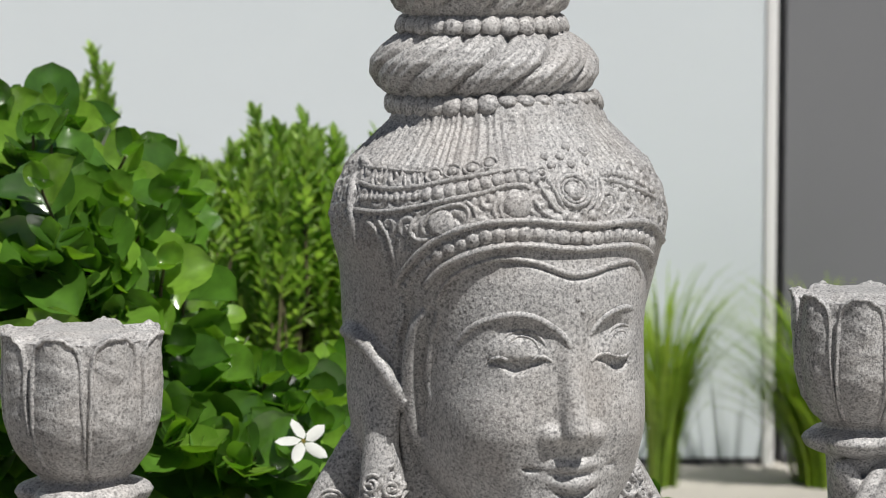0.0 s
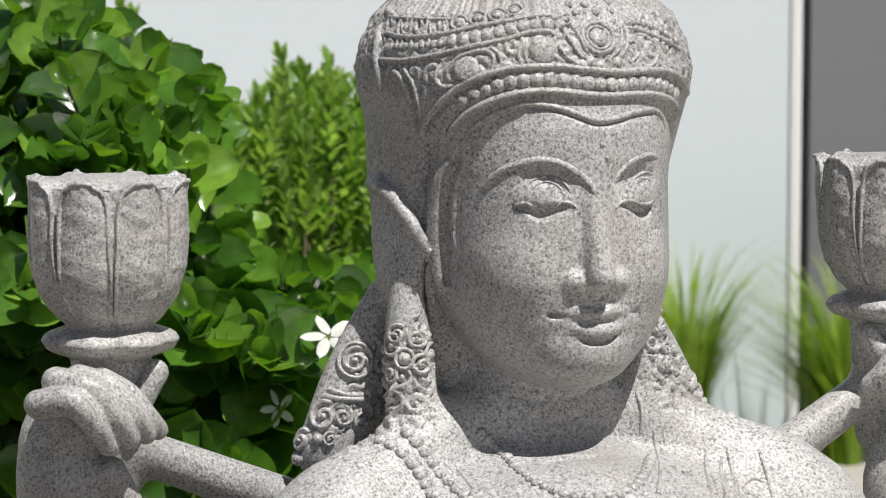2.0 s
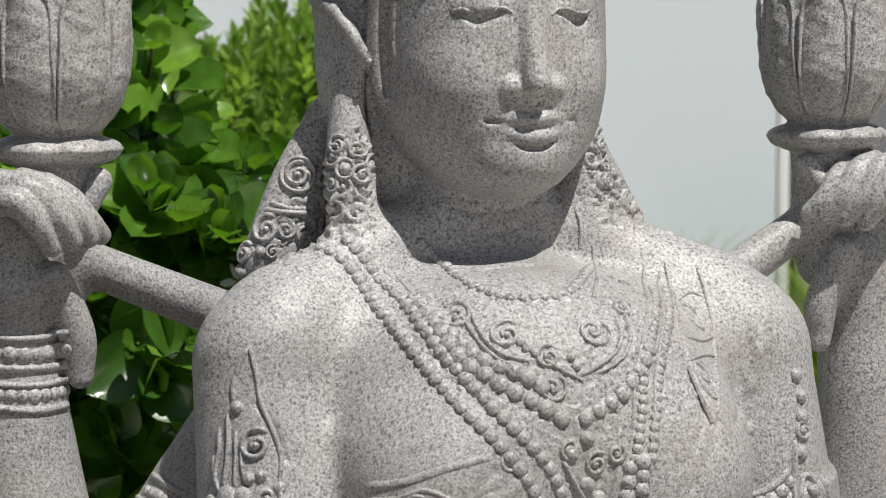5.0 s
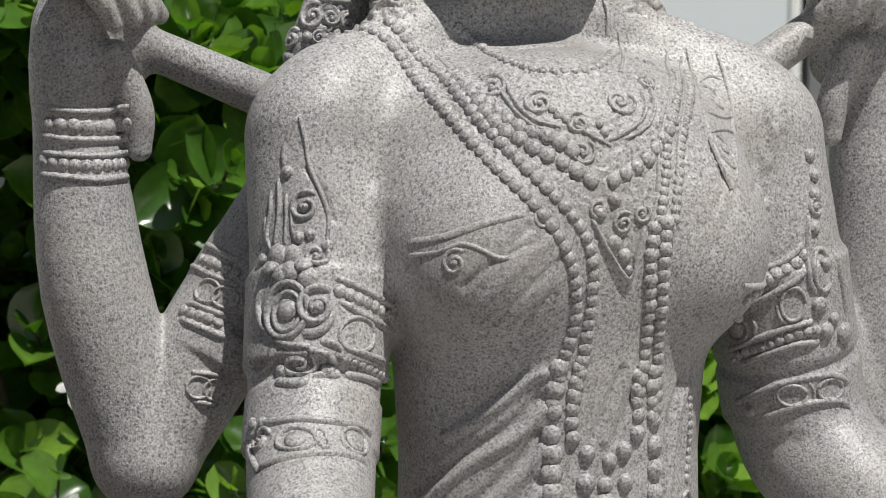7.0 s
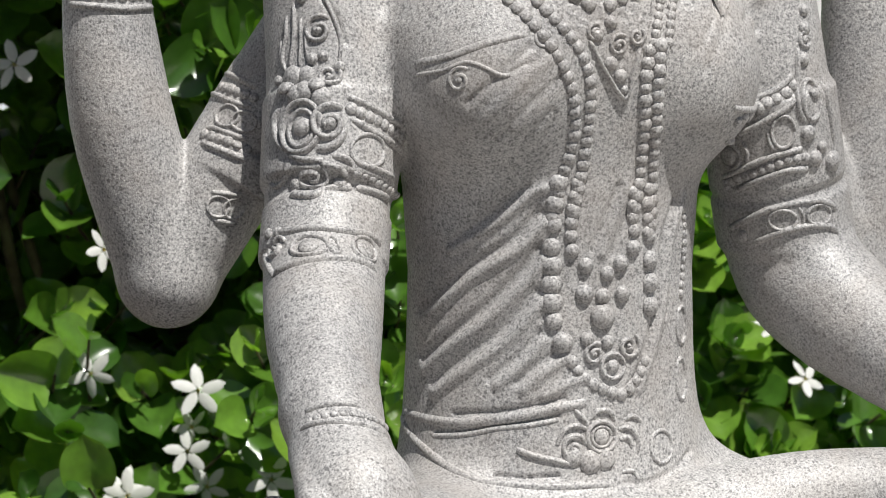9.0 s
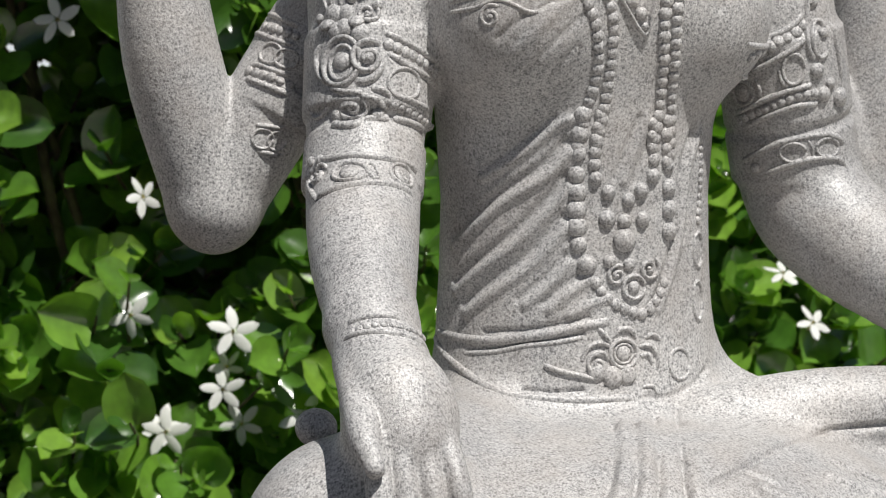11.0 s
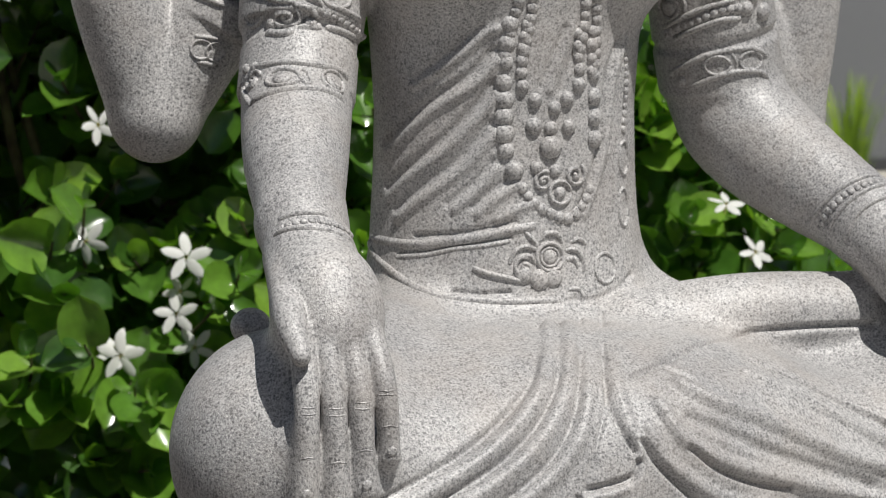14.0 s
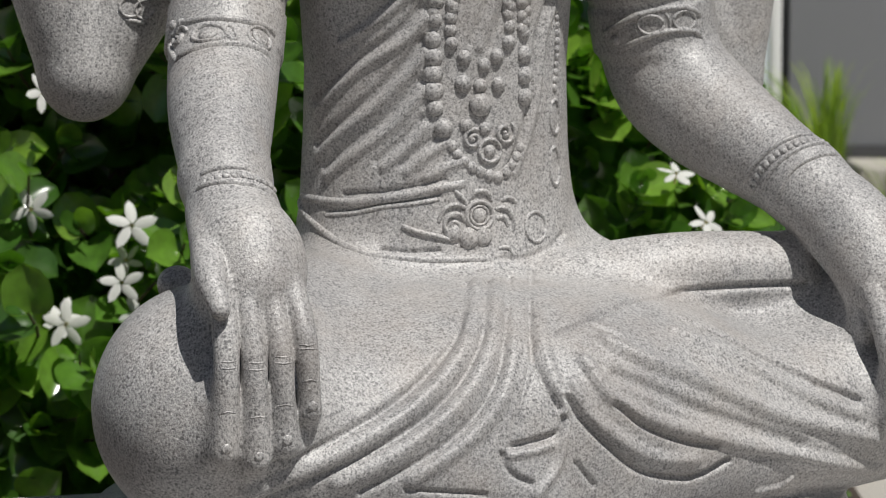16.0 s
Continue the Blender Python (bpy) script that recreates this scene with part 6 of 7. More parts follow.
    g.press([(0.0718, -0.4143, 0.4186), (0.1070, -0.4151, 0.4030), (0.1507, -0.4080, 0.3832), (0.2044, -0.3914, 0.3637), (0.2600, -0.3736, 0.3430)], 0.009, -0.004)
    g.press([(0.0459, -0.4099, 0.4292), (0.0634, -0.4237, 0.4023), (0.0993, -0.4223, 0.3815), (0.1441, -0.4122, 0.3659), (0.2044, -0.3920, 0.3477), (0.2806, -0.3640, 0.3270), (0.3521, -0.3280, 0.3099)], 0.01, 0.005)
    g.press([(0.0678, -0.4257, 0.3938), (0.0990, -0.4231, 0.3725), (0.1384, -0.4137, 0.3572), (0.1679, -0.4046, 0.3524)], 0.0042, -0.0045)
    g.press([(0.0316, -0.4223, 0.4129), (0.0439, -0.4298, 0.3875), (0.0721, -0.4280, 0.3646), (0.1051, -0.4211, 0.3476), (0.1450, -0.4103, 0.3414)], 0.009, 0.004)
    g.press([(0.0249, -0.4274, 0.4021), (0.0361, -0.4309, 0.3847), (0.0617, -0.4292, 0.3596), (0.0891, -0.4235, 0.3382), (0.1233, -0.4139, 0.3281), (0.1523, -0.4055, 0.3272), (0.1808, -0.3989, 0.3377)], 0.005, -0.006)
    g.press([(0.2111, -0.3889, 0.3380), (0.2487, -0.3755, 0.3320), (0.2951, -0.3561, 0.3200)], 0.0036, -0.003)
    g.press([(0.0305, -0.4332, 0.3485), (0.0388, -0.4310, 0.3383), (0.0473, -0.4283, 0.3288)], 0.004, -0.003)
    g.press([(-0.1174, -0.4401, 0.3349), (-0.0846, -0.4424, 0.3317), (-0.0515, -0.4443, 0.3284)], 0.0036, -0.0032)
    g.press([(0.0661, -0.3744, 0.4540), (0.0796, -0.3793, 0.4495), (0.0874, -0.3858, 0.4440)], 0.004, -0.0026)
    g.press([(0.2177, -0.3743, 0.3046), (0.2420, -0.3671, 0.3071), (0.2524, -0.3677, 0.3141)], 0.0046, 0.003)


def keep(V, Q, lo=-9.0, hi=9.0):
    """The quads whose corners lie between two heights."""
    z = V[:, 2][Q]
    return Q[(z.min(1) > lo) & (z.max(1) < hi)]


LOTUS_AXES = ((-0.309, 0.020), (0.322, 0.038))


SCROLLWORK = (
    # outline in x and z, front limit in y, size of one scroll, depth of cutting
    (((-0.128, 0.955), (-0.03, 0.962), (0.10, 0.965), (0.116, 0.869), (0.047, 0.871), (0.022, 0.808), (-0.017, 0.847), (-0.105, 0.932)), -0.06, 0.017, 0.0007),
    (((-0.17, 0.975), (-0.095, 1.075), (-0.082, 1.05), (-0.090, 0.996), (-0.12, 0.990)), 0.06, 0.017, 0.0018),
    (((0.16, 0.985), (0.094, 1.075), (0.078, 1.05), (0.088, 0.996)), 0.06, 0.017, 0.0018))


def inside(outline, x, z):
    hit = np.zeros(len(x), bool)
    for (x0, z0), (x1, z1) in zip(outline, outline[1:] + outline[:1]):
        cross = (z0 > z) != (z1 > z)
        hit ^= cross & (x < x0 + (z - z0) * (x1 - x0) / (z1 - z0 if z1 != z0 else 1e-9))
    return hit


def scrolls(x, z, size):
    """Raised spirals packed in staggered cells, turning in alternate senses."""
    row = np.floor(z / size)
    u = x / size + 0.5 * (row % 2)
    col = np.floor(u)
    jit = np.sin(col * 12.9 + row * 78.2) * 0.12
    dx, dz = (u - col - 0.5 + jit) * size, (z / size - row - 0.5 - jit) * size
    r, a = np.hypot(dx, dz), np.arctan2(dz, dx)
    hand = np.where((col + row) % 2 > 0.5, 1.0, -1.0)
    return np.clip(np.cos(hand * a + r * 2 * math.pi / (size * 0.36) + col) * 1.6, -1, 1)


def chiselled(V):
    """Fine cutting on the turned parts: twisted rolls, combed hair, lotus petals."""
    lift = np.zeros(len(V), np.float32)
    a = np.arctan2(V[:, 1] - 0.012, V[:, 0] + 0.005)
    z = V[:, 2]
    for z0, z1, twist, k, deep in ((1.338, 1.384, -175.0, 11, 0.0062), (1.398, 1.450, -190.0, 10, 0.0056)):
        m = (z > z0) & (z < z1)
        ph = k * a[m] + twist * (z[m] - z0) + 0.5 * np.sin(3 * a[m])
        lift[m] -= deep * (1 - np.abs(np.sin(ph / 2))) ** 3
        lift[m] += 0.0008 * np.sin(ph * 4 + 0.6 * np.sin(9 * a[m]))
    m = (z > 1.276) & (z < 1.326)
    lift[m] += (0.0008 * np.sin(92 * a[m] + 4 * np.sin(5 * a[m]) + 2.5 * np.sin(17 * a[m]) + 25 * (z[m] - 1.3)) + 0.0006 * np.sin(151 * a[m] + 3 * np.sin(11 * a[m] + 1) - 60 * (z[m] - 1.3))) * np.clip((z[m] - 1.274) / 0.012, 0, 1)
    m = (z > 1.232) & (z < 1.290) & (V[:, 1] < 0.03) & (np.abs(V[:, 0]) < 0.14)
    lift[m] += 0.0010 * scrolls(a[m] * 0.125, z[m], 0.0175)
    # low carved scrollwork on collar, armlets, belt and side locks
    for outline, front, size, deep in SCROLLWORK:
        m = np.flatnonzero((V[:, 1] < front) & (z > 0.49) & (z < 1.09))
        m = m[inside(outline, V[m, 0], z[m])]
        lift[m] += deep * scrolls(V[m, 0], z[m], size)
    for cx, cy in LOTUS_AXES:
        x, y = V[:, 0] - cx, V[:, 1] - cy
        m = (x * x + y * y < 0.0052) & (z > 1.070) & (z < 1.178) & (x * x + y * y > 0.0008)
        u = (np.arctan2(y[m], x[m]) - 0.25) * 8 / (2 * math.pi)
        v = 2 * np.abs(u - np.round(u))
        top = 1.173 - 0.034 * v ** 4
        edge = np.minimum((0.90 - v) * 0.021, (top - z[m]) * 0.8)
        lift[m] += np.where(edge < 0, np.maximum(edge * 0.8, -0.0016), 0.0)
        lift[m] += 0.0006 * np.sin(36 * np.arctan2(y[m], x[m])) * (z[m] > 1.166)
        q = V[m] * 210.0
        lift[m] += 0.0005 * np.sin(q[:, 0] + 2 * np.sin(q[:, 2] * 0.7)) * np.sin(q[:, 2] * 1.3 + np.sin(q[:, 1]))
    return lift


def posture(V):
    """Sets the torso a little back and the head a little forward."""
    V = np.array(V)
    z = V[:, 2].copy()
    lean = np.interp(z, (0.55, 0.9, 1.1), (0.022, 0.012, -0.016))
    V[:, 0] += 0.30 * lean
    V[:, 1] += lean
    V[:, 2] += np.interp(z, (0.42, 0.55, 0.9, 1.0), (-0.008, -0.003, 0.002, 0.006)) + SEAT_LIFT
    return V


SEAT_LIFT = 0.159


def ring_beads(g, cx, cy, z, r, count, size):
    for k in range(count):
        t = 2 * math.pi * k / count
        g.dome((cx + r * math.cos(t), cy + r * math.sin(t), z), size, size * 0.5)


def statue():
    c = statue_solids()
    g = Ornament(c)
    statue_ornament(g)
    # wrinkles and nails of the resting fingers
    for x0, x1, z0, z1 in ((-0.265, -0.270, 0.500, 0.374), (-0.2465, -0.243, 0.502, 0.367), (-0.2265, -0.220, 0.500, 0.379), (-0.208, -0.199, 0.496, 0.405)):
        for t in (0.42, 0.46, 0.74):
            x, z = x0 + (x1 - x0) * t, z0 + (z1 - z0) * t
            g.ridge([(x - 0.0075, -0.456, z), (x, -0.466, z + 0.001), (x + 0.0075, -0.456, z)], 0.0010, 0.0003)
        g.dome((x1, -0.465, z1 + 0.004), 0.0045, 0.0006)
    for cx, cy in LOTUS_AXES:
        for k in range(8):
            t0 = 0.25 + 2 * math.pi * k / 8
            border = []
            for q in np.linspace(-1, 1, 19):
                h = 1.1705 - 0.088 * abs(q) ** 7 - 0.008 * q * q
                half = 0.345 * math.copysign(min(1.0, abs(q) * 1.25) ** 0.8, q)
                r = float(np.interp(h, (1.074, 1.09, 1.11, 1.135, 1.165), (0.040, 0.0505, 0.0565, 0.058, 0.056)))
                border.append((cx + r * math.cos(t0 + half), cy + r * math.sin(t0 + half), h))
            g.ridge(border, 0.0019, 0.0027)
    ring_beads(g, -0.002, 0.012, 1.3305, 0.0755, 36, 0.0080)
    ring_beads(g, -0.008, 0.014, 1.389, 0.060, 28, 0.0080)
    skins = []
    V, Q = c.skin((-0.42, -0.54, 0.500), (0.50, 0.22, 1.04), 0.0024)
    skins.append((V, keep(V, Q, lo=0.5095, hi=1.0284)))
    V, Q = c.skin((-0.42, -0.54, 0.225), (0.50, 0.16, 0.53), 0.0020)
    skins.append((V, keep(V, Q, hi=0.5130)))
    for x0, x1, step in ((-0.215, 0.24, 0.00165), (-0.40, -0.22, 0.0020), (0.23, 0.42, 0.0020)):
        V, Q = c.skin((x0, -0.19, 1.016), (x1, 0.19, 1.50 if x1 - x0 > 0.3 else 1.2), step)
        skins.append((V, keep(V, Q, lo=1.0235)))
    verts, quads, n = [], [], 0
    for V, Q in skins:
        N = vertex_normals(V, Q)
        V = V + N * (g.pressed(V, N) + chiselled(V))[:, None]
        verts.append(V)
        quads.append(Q + n)
        n += len(V)
    V, Q = g.pieces()
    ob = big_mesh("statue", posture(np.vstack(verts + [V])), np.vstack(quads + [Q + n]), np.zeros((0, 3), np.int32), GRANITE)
    ob.matrix_basis = pose(0, 0, 0, 0, 0, STATUE_TURN)
    return tagged(ob, "carved grey granite statue of a seated four-armed deity holding lotus buds", "statue")


statue()


def plinth():
    ob = box("stone_plinth", (-0.40, -0.36, 0.0), (0.40, 0.36, 0.3865), GRANITE, 0.012)
    ob.matrix_basis = pose(0.075, -0.155, 0, 0, 0, STATUE_TURN)
    return tagged(ob, "plain granite plinth block under the statue", "plinth")


plinth()


# ---- planting ----
def leaf_shape(length, width, cup, droop, rows=9, blunt=2.1):
    """An ovate, cupped, slightly pointed leaf along +y, its face up; returns vertices and quads."""
    V, Q = [], []
    for i in range(rows + 1):
        t = i / rows
        w = max(width * (1 - abs(2 * t ** 0.9 - 1) ** blunt) ** 0.5 if 0 < t < 1 else 0.0, width * 0.03)
        for j in range(-2, 3):
            u = j / 2
            V.append((u * w / 2, length * t, cup * width * u * u * (w / width) - droop * length * t * t - 0.04 * width * (1 - abs(u)) * (abs(u) < 0.2)))
    for i in range(rows):
        for j in range(4):
            a = i * 5 + j
            Q.append((a, a + 1, a + 6, a + 5))
    return np.array(V), np.array(Q)


def stem_tube(points, r0, r1, sides=6):
    """A tapering round stem along the points."""
    V, Q = [], []
    n = len(points)
    for i, p in enumerate(points):
        d = (points[min(i + 1, n - 1)] - points[max(i - 1, 0)])
        d = d / (np.linalg.norm(d) + 1e-9)
        a = np.cross(d, (0.31, 0.77, 0.55))
        a /= np.linalg.norm(a)
        b = np.cross(d, a)
        r = r0 + (r1 - r0) * i / (n - 1)
        for k in range(sides):
            t = 2 * math.pi * k / sides
            V.append(p + r * (a * math.cos(t) + b * math.sin(t)))
    for i in range(n - 1):
        for k in range(sides):
            Q.append((i * sides + k, i * sides + (k + 1) % sides, (i + 1) * sides + (k + 1) % sides, (i + 1) * sides + k))
    return np.array(V), np.array(Q)


def frame_of(direction, up, twist=0.0):
    """Axes of a leaf that grows along direction with its face towards up."""
    y = direction / np.linalg.norm(direction)
    x = np.cross(y, up)
    x /= np.linalg.norm(x) + 1e-9
    z = np.cross(x, y)
    c, s = math.cos(twist), math.sin(twist)
    return np.stack([x * c + z * s, y, z * c - x * s], 1)


class Heap:
    """Gathers many pieces into one mesh."""

    def __init__(self):
        self.V, self.Q, self.n = [], [], 0

    def add(self, V, Q):
        self.V.append(V)
        self.Q.append(Q + self.n)
        self.n += len(V)

    def mesh(self, name, mat, parent=None):
        ob = big_mesh(name, np.vstack(self.V), np.vstack(self.Q), np.zeros((0, 3), np.int32), mat)
        if parent is not None:
            ob.parent = parent
        return ob


LEAF_KINDS = [leaf_shape(0.054, 0.051, 0.22, 0.16, blunt=2.6), leaf_shape(0.058, 0.053, 0.26, 0.22, blunt=2.5), leaf_shape(0.051, 0.050, 0.20, -0.14, blunt=2.6), leaf_shape(0.038, 0.035, 0.18, -0.10, blunt=2.4)]
LEAF_MESHES = []
for V, Q in LEAF_KINDS:
    me = bpy.data.meshes.new("leaf")
    me.from_pydata([tuple(v) for v in V], [], [tuple(int(i) for i in q) for q in Q])
    me.polygons.foreach_set("use_smooth", [True] * len(me.polygons))
    me.materials.append(PLUM_LEAF)
    LEAF_MESHES.append(me)


def star_flower(at, facing, size, seed):
    """A white flower: five twisted petals on a slim tube, with a pale throat."""
    rng = np.random.default_rng(seed)
    root = new("plum_flower")
    F = frame_of(np.cross(facing, rng.normal(size=3)), np.array(facing, float))
    root.matrix_basis = Matrix.Translation(at) @ Matrix(F.tolist()).to_4x4()
    V, Q = leaf_shape(size * 0.52, size * 0.24, -0.12, 0.16, 5, 2.0)
    me = bpy.data.meshes.new("petal")
    me.from_pydata([tuple(v) for v in V], [], [tuple(int(i) for i in q) for q in Q])
    me.polygons.foreach_set("use_smooth", [True] * len(me.polygons))
    me.materials.append(PETAL)
    for k in range(5):
        p = new("petal", me)
        p.parent = root
        a = 2 * math.pi * k / 5 + rng.normal() * 0.06
        p.matrix_basis = Matrix.Rotation(a, 4, "Z") @ Matrix.Rotation(0.12 + rng.normal() * 0.1, 4, "X") @ Matrix.Translation((0.0015, 0.002, 0)) @ Matrix.Rotation(0.22, 4, "Y")
    V, Q = stem_tube(np.array([(0, 0, 0.001), (0, 0, -0.007), (0, 0, -0.016)]), 0.0022, 0.0013, 6)
    link_mesh("flower_tube", V, [tuple(int(i) for i in q) for q in Q], PISTIL, root)
    return tagged(root, "white five-petalled star flower on the plum bush", "flower", "plum flowers")


FLOWERS = (
    (-0.345, 0.72, 0.596, 0.1, 0.35, 0.058), (-0.466, 0.72, 0.615, -0.2, 0.0, 0.052), (-0.358, 0.72, 0.527, 0.2, 0.2, 0.050),
    (-0.426, 0.72, 0.476, -0.1, 0.1, 0.056), (-0.548, 0.72, 0.962, -0.2, 0.3, 0.055), (-0.263, 0.72, 0.495, 0.0, 0.3, 0.056),
    (-0.433, 0.73, 0.484, 0.2, 0.6, 0.05), (-0.337, 0.73, 0.485, 0.1, -0.2, 0.05), (-0.179, 0.70, 1.117, 0.3, 0.9, 0.052))
FLOWERS_MORE = (
    (-0.230, 0.71, 1.043, 0.7, 0.4, 0.036), (0.356, 0.93, 0.583, 0.5, 0.9, 0.045), (0.318, 0.93, 0.645, 0.2, 1.6, 0.045),
    (-0.450, 0.72, 0.755, 0.9, 0.3, 0.046), (-0.355, 0.74, 0.552, 0.6, -0.4, 0.040))
for k, (x, y, z, fx, fz, size) in enumerate(FLOWERS + FLOWERS_MORE):
    star_flower((x, y, z), (fx, -1.0, fz), size, 40 + k)


def plum_bush(name, label, blobs, shoots, seed, near_y, limit=300):
    """A dense shrub: leafy shoots that end on the skin of a few rounded masses, leaves in crossed pairs."""
    rng = np.random.default_rng(seed)
    root = new(name)
    base = np.mean([b[0] for b in blobs], 0)
    root.location = (base[0], base[1], 0.012)
    off = np.array(root.location)
    stems, rest, singles = Heap(), Heap(), 0
    order = []
    weights = np.array([b[1][0] * b[1][2] * (2.0 if b[0][2] > 1.0 else 0.62) for b in blobs])
    for k in range(shoots):
        c, r = blobs[rng.choice(len(blobs), p=weights / weights.sum())]
        d = rng.normal(size=3)
        d[1] -= 0.55
        d /= np.linalg.norm(d)
        depth = rng.uniform(0.82, 1.06) if k % 5 < 3 else rng.uniform(0.3, 0.7)
        tip = np.array(c) + np.array(r) * d * depth
        if tip[2] < 0.06:
            continue
        grow = d * np.array([0.9, 1, 0.7]) + np.array([0.05, -0.55, 0.75]) + rng.normal(size=3) * 0.28
        grow /= np.linalg.norm(grow)
        order.append((tip, grow))
    order.sort(key=lambda o: o[0][1])
    for tip, grow in order:
        length = rng.uniform(0.045, 0.085)
        side = np.cross(grow, rng.normal(size=3))
        side /= np.linalg.norm(side)
        pts = np.array([tip - grow * length * 2.0 + side * 0.03, tip - grow * length * 0.8 + side * 0.008, tip])
        V, Q = stem_tube(pts, 0.0028, 0.0016, 5)
        stems.add(V - off, Q)
        pairs = int(rng.integers(3, 5))
        for m in range(pairs):
            f = m / max(pairs - 1, 1)
            node_at = tip - grow * length * (1 - f)
            a = side if m % 2 else np.cross(grow, side)
            size = (1.06 if f < 0.8 else 0.85) * rng.uniform(0.85, 1.2)
            for s in (-1, 1):
                out = a * s * (1.0 - 0.45 * f) + grow * (0.30 + 0.75 * f) + rng.normal(size=3) * 0.14
                face = grow * 1.0 + np.array([0.1, -0.30, 0.45]) + rng.normal(size=3) * 0.15
                R = frame_of(out, face, rng.normal() * 0.25)
                kind = int(rng.integers(0, 3)) if f < 0.8 else 3
                at = node_at + (R @ np.array([0, 0.004, 0]))
                mid = at + R[:, 1] * 0.03
                if any(abs(mid[0] - q[0]) < 0.034 and abs(mid[2] - q[2]) < 0.034 and mid[1] < q[1] + 0.004 for q in FLOWERS + FLOWERS_MORE):
                    continue
                if singles < limit and near_y[0] < at[1] < near_y[1]:
                    ob = new("leaf", LEAF_MESHES[kind])
                    ob.parent = root
                    ob.matrix_basis = Matrix.Translation(at - off) @ Matrix((R * size).tolist()).to_4x4()
                    singles += 1
                else:
                    V, Q = LEAF_KINDS[kind]
                    rest.add((V * size) @ R.T + at - off, Q)
    # woody stems from the ground into the masses
    for c, r in blobs:
        for k in range(4):
            foot = np.array([base[0] + rng.uniform(-0.15, 0.15), base[1] + rng.uniform(-0.05, 0.15), 0.012])
            goal = np.array(c) + np.array(r) * rng.uniform(-0.3, 0.3, 3)
            mid = foot * 0.5 + goal * 0.5 + rng.normal(size=3) * 0.05
            V, Q = stem_tube(curve([foot, mid, goal], 8), 0.012, 0.004, 7)
            stems.add(V - off, Q)
    tagged(stems.mesh("branchwork", BARK, root), kind="stuff")
    tagged(rest.mesh("inner_leaves", PLUM_LEAF_FAR, root), kind="stuff")
    return tagged(root, label, "shrub", "plum bushes by the wall", "")


plum_bush("natal_plum_bush", "tall glossy green natal plum bush with white star flowers", [
    ((-0.50, 0.97, 1.22), (0.21, 0.33, 0.20)),
    ((-0.41, 0.92, 1.27), (0.09, 0.20, 0.13)),
    ((-0.68, 0.93, 1.20), (0.20, 0.30, 0.20)),
    ((-0.31, 0.93, 1.03), (0.17, 0.28, 0.17)),
    ((-0.62, 1.04, 0.90), (0.36, 0.34, 0.36)),
    ((-0.22, 1.02, 0.88), (0.30, 0.30, 0.30)),
    ((-0.52, 0.98, 0.54), (0.45, 0.34, 0.38)),
    ((-0.14, 1.02, 0.54), (0.32, 0.30, 0.38)),
    ((-0.40, 1.00, 0.24), (0.50, 0.32, 0.24)),
], 1080, 3, (0.0, 0.92))
plum_bush("natal_plum_bush", "low rounded natal plum bush with glossy green leaves", [
    ((0.22, 1.22, 0.62), (0.24, 0.26, 0.28)),
    ((0.06, 1.20, 0.74), (0.26, 0.26, 0.28)),
    ((0.33, 1.22, 0.42), (0.22, 0.26, 0.26)),
    ((0.46, 1.35, 0.28), (0.14, 0.22, 0.26)),
], 380, 8, (0.0, 1.30))


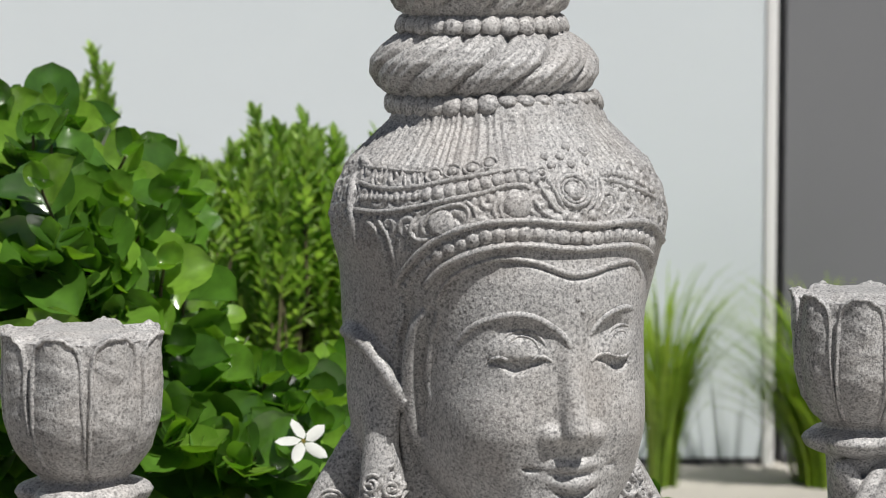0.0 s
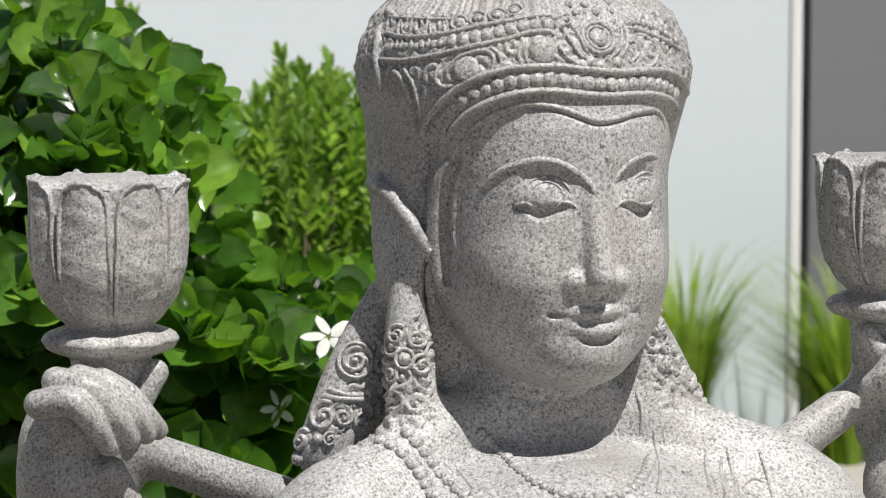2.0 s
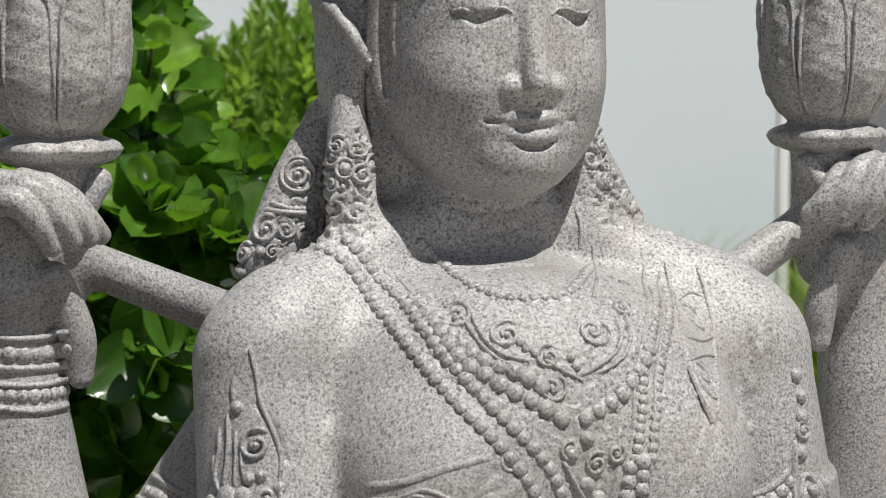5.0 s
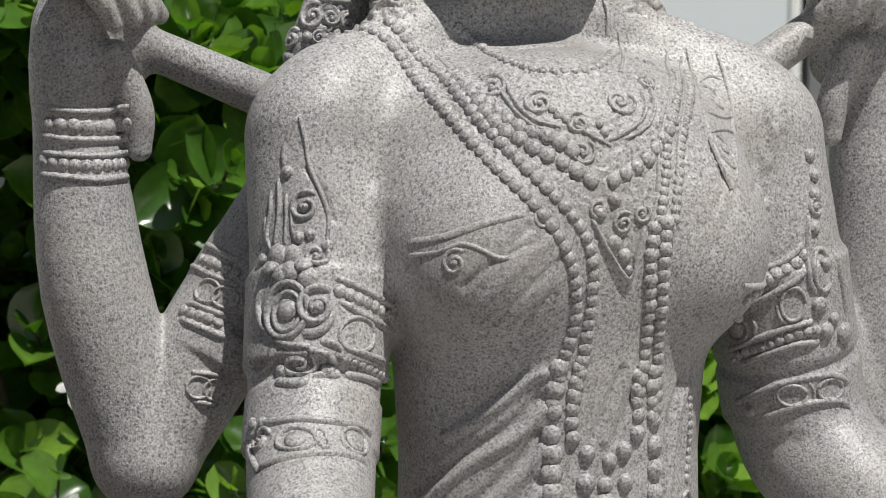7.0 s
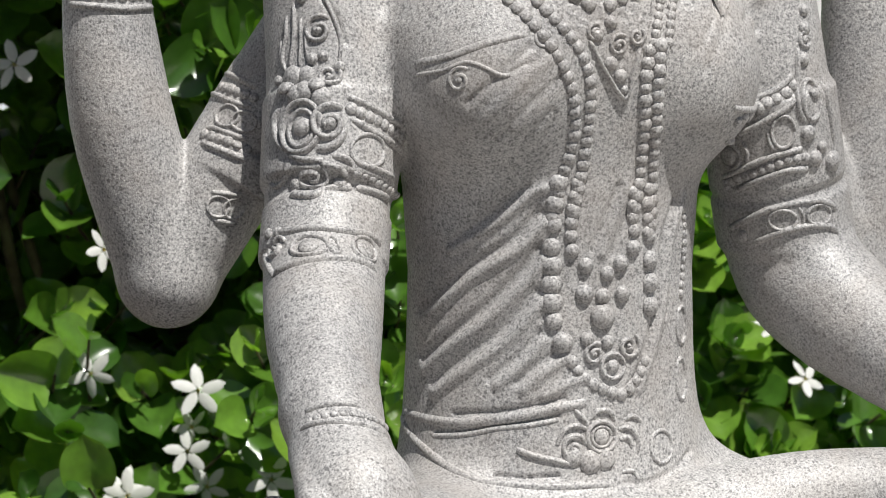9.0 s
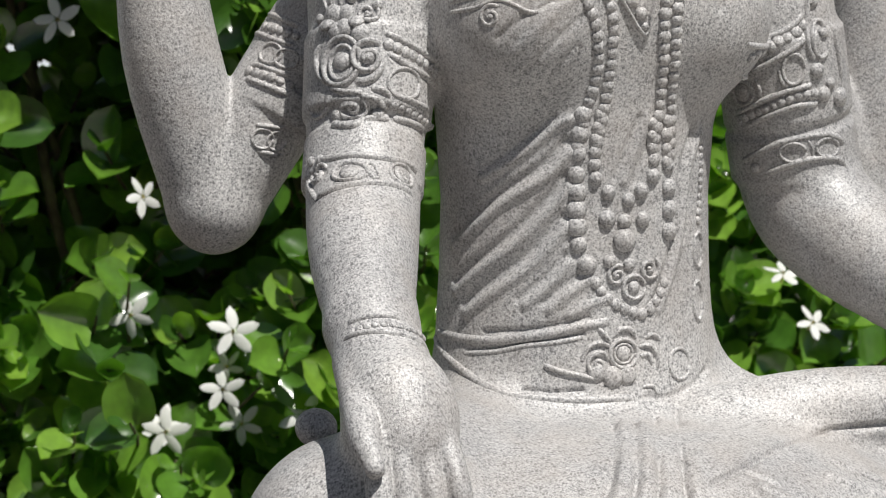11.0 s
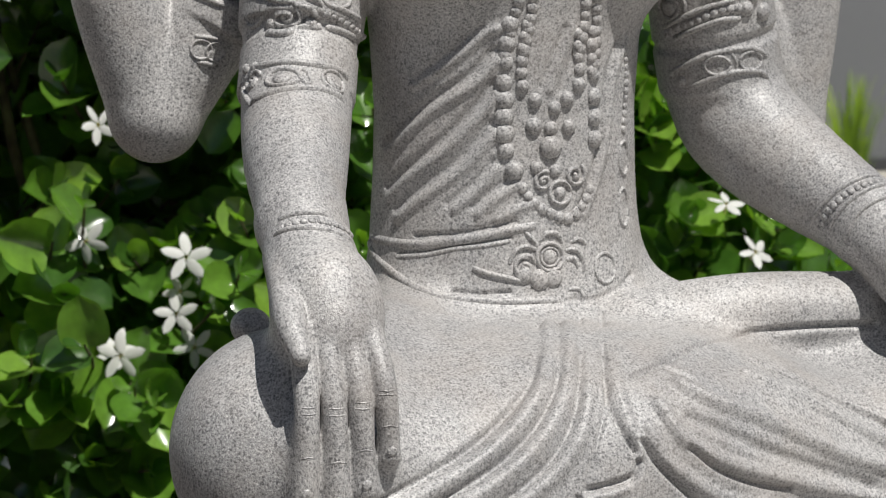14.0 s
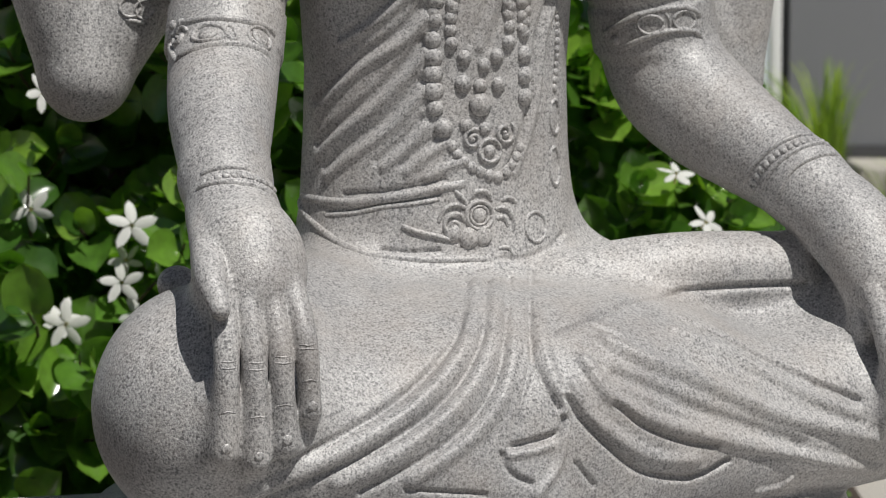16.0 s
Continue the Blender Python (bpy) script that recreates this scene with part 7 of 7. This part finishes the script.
def feathery_shrub():
    """A fine-leaved shrub farther back: upright shoots clothed in small narrow leaves."""
    rng = np.random.default_rng(21)
    root = new("fine_leaved_shrub")
    root.location = (-0.42, 2.5, 0.012)
    off = np.array(root.location)
    stems, leaves = Heap(), Heap()
    LV, LQ = leaf_shape(0.032, 0.013, 0.2, 0.12, 3, 2.0)
    tips = []
    for k in range(360):
        a = rng.uniform(-1, 1)
        x = -0.33 + 0.30 * a
        top = 1.30 - 0.20 * abs(a - 0.10) ** 2.2 + rng.normal() * 0.02
        tips.append((x, 2.4 + rng.uniform(-0.22, 0.3), rng.uniform(0.5, 1.0) * (top - 0.78) + 0.78))
    tips += [(-0.59, 2.45, 1.43), (-0.60, 2.42, 1.38), (-0.575, 2.48, 1.40), (-0.585, 2.44, 1.36), (-0.33, 2.35, 1.34), (-0.315, 2.38, 1.31), (-0.34, 2.4, 1.30), (-0.26, 2.4, 1.325), (-0.25, 2.38, 1.30), (-0.21, 2.4, 1.295), (-0.17, 2.4, 1.27)]
    for tip in tips:
        tip = np.array(tip)
        lean = np.array([(tip[0] + 0.4) * 0.5 + rng.normal() * 0.18, rng.normal() * 0.15, 1.0])
        lean /= np.linalg.norm(lean)
        length = rng.uniform(0.12, 0.22)
        V, Q = stem_tube(np.array([tip - lean * length * 1.6, tip - lean * length * 0.5, tip]), 0.003, 0.0015, 4)
        stems.add(V - off, Q)
        for m in range(46):
            f = m / 46
            a = m * 2.4 + rng.uniform(0, 0.6)
            s1 = np.cross(lean, (0.2, 1.0, 0.1))
            s2 = np.cross(lean, s1)
            out = (s1 * math.cos(a) + s2 * math.sin(a)) * (0.9 - 0.4 * f) + lean * (0.55 + 0.6 * f)
            R = frame_of(out, lean + rng.normal(size=3) * 0.2)
            leaves.add((LV * rng.uniform(0.7, 1.2)) @ R.T + tip - lean * length * (1 - f) - off, LQ)
    for k in range(9):
        foot = np.array([-0.42 + rng.uniform(-0.06, 0.06), 2.5 + rng.uniform(-0.06, 0.06), 0.012])
        goal = np.array([-0.4 + rng.uniform(-0.25, 0.25), 2.45 + rng.uniform(-0.15, 0.15), 1.0])
        V, Q = stem_tube(curve([foot, (foot + goal) / 2 + rng.normal(size=3) * 0.05, goal], 8), 0.014, 0.005, 7)
        stems.add(V - off, Q)
    tagged(stems.mesh("branchwork", BARK, root), kind="stuff")
    tagged(leaves.mesh("crown", SHRUB_LEAF, root), kind="stuff")
    return tagged(root, "soft sage green fine-leaved shrub in front of the wall", "shrub")


feathery_shrub()


def grass_tuft(x, y, height, lean, blades, seed):
    """A clump of arching narrow blades."""
    rng = np.random.default_rng(seed)
    heap = Heap()
    for k in range(blades):
        a = rng.uniform(0, 2 * math.pi)
        foot = np.array([x + 0.05 * math.cos(a) * rng.uniform(0, 1), y + 0.05 * math.sin(a) * rng.uniform(0, 1), 0.0])
        h = height * rng.uniform(0.45, 1.05)
        out = np.array([math.cos(a) * 0.34 + lean + rng.normal() * 0.06, math.sin(a) * 0.25, 0])
        side = np.cross(out + 1e-6, (0, 0, 1.0))
        side /= np.linalg.norm(side)
        w = rng.uniform(0.004, 0.0075)
        V = []
        for i in range(7):
            t = i / 6
            p = foot + np.array([0, 0, h * (t - 0.28 * t ** 3)]) + out * h * t ** 1.9 * 0.9
            s = side * w * (1 - t ** 2 * 0.9)
            V += [p - s, p + s]
        heap.add(np.array(V), np.array([(2 * i, 2 * i + 1, 2 * i + 3, 2 * i + 2) for i in range(6)]))
    ob = heap.mesh("grass_tuft", GRASS)
    return tagged(ob, "clump of long arching green grass at the wall", "grass", "grass clumps", "stuff")


for k, g in enumerate(((0.60, 6.28, 0.86, 0.05, 210), (1.06, 6.26, 0.82, -0.22, 240), (1.02, 6.34, 0.66, -0.60, 100), (1.30, 6.16, 0.44, -0.05, 40), (1.75, 6.1, 0.5, 0.05, 100))):
    grass_tuft(*g, 70 + k)
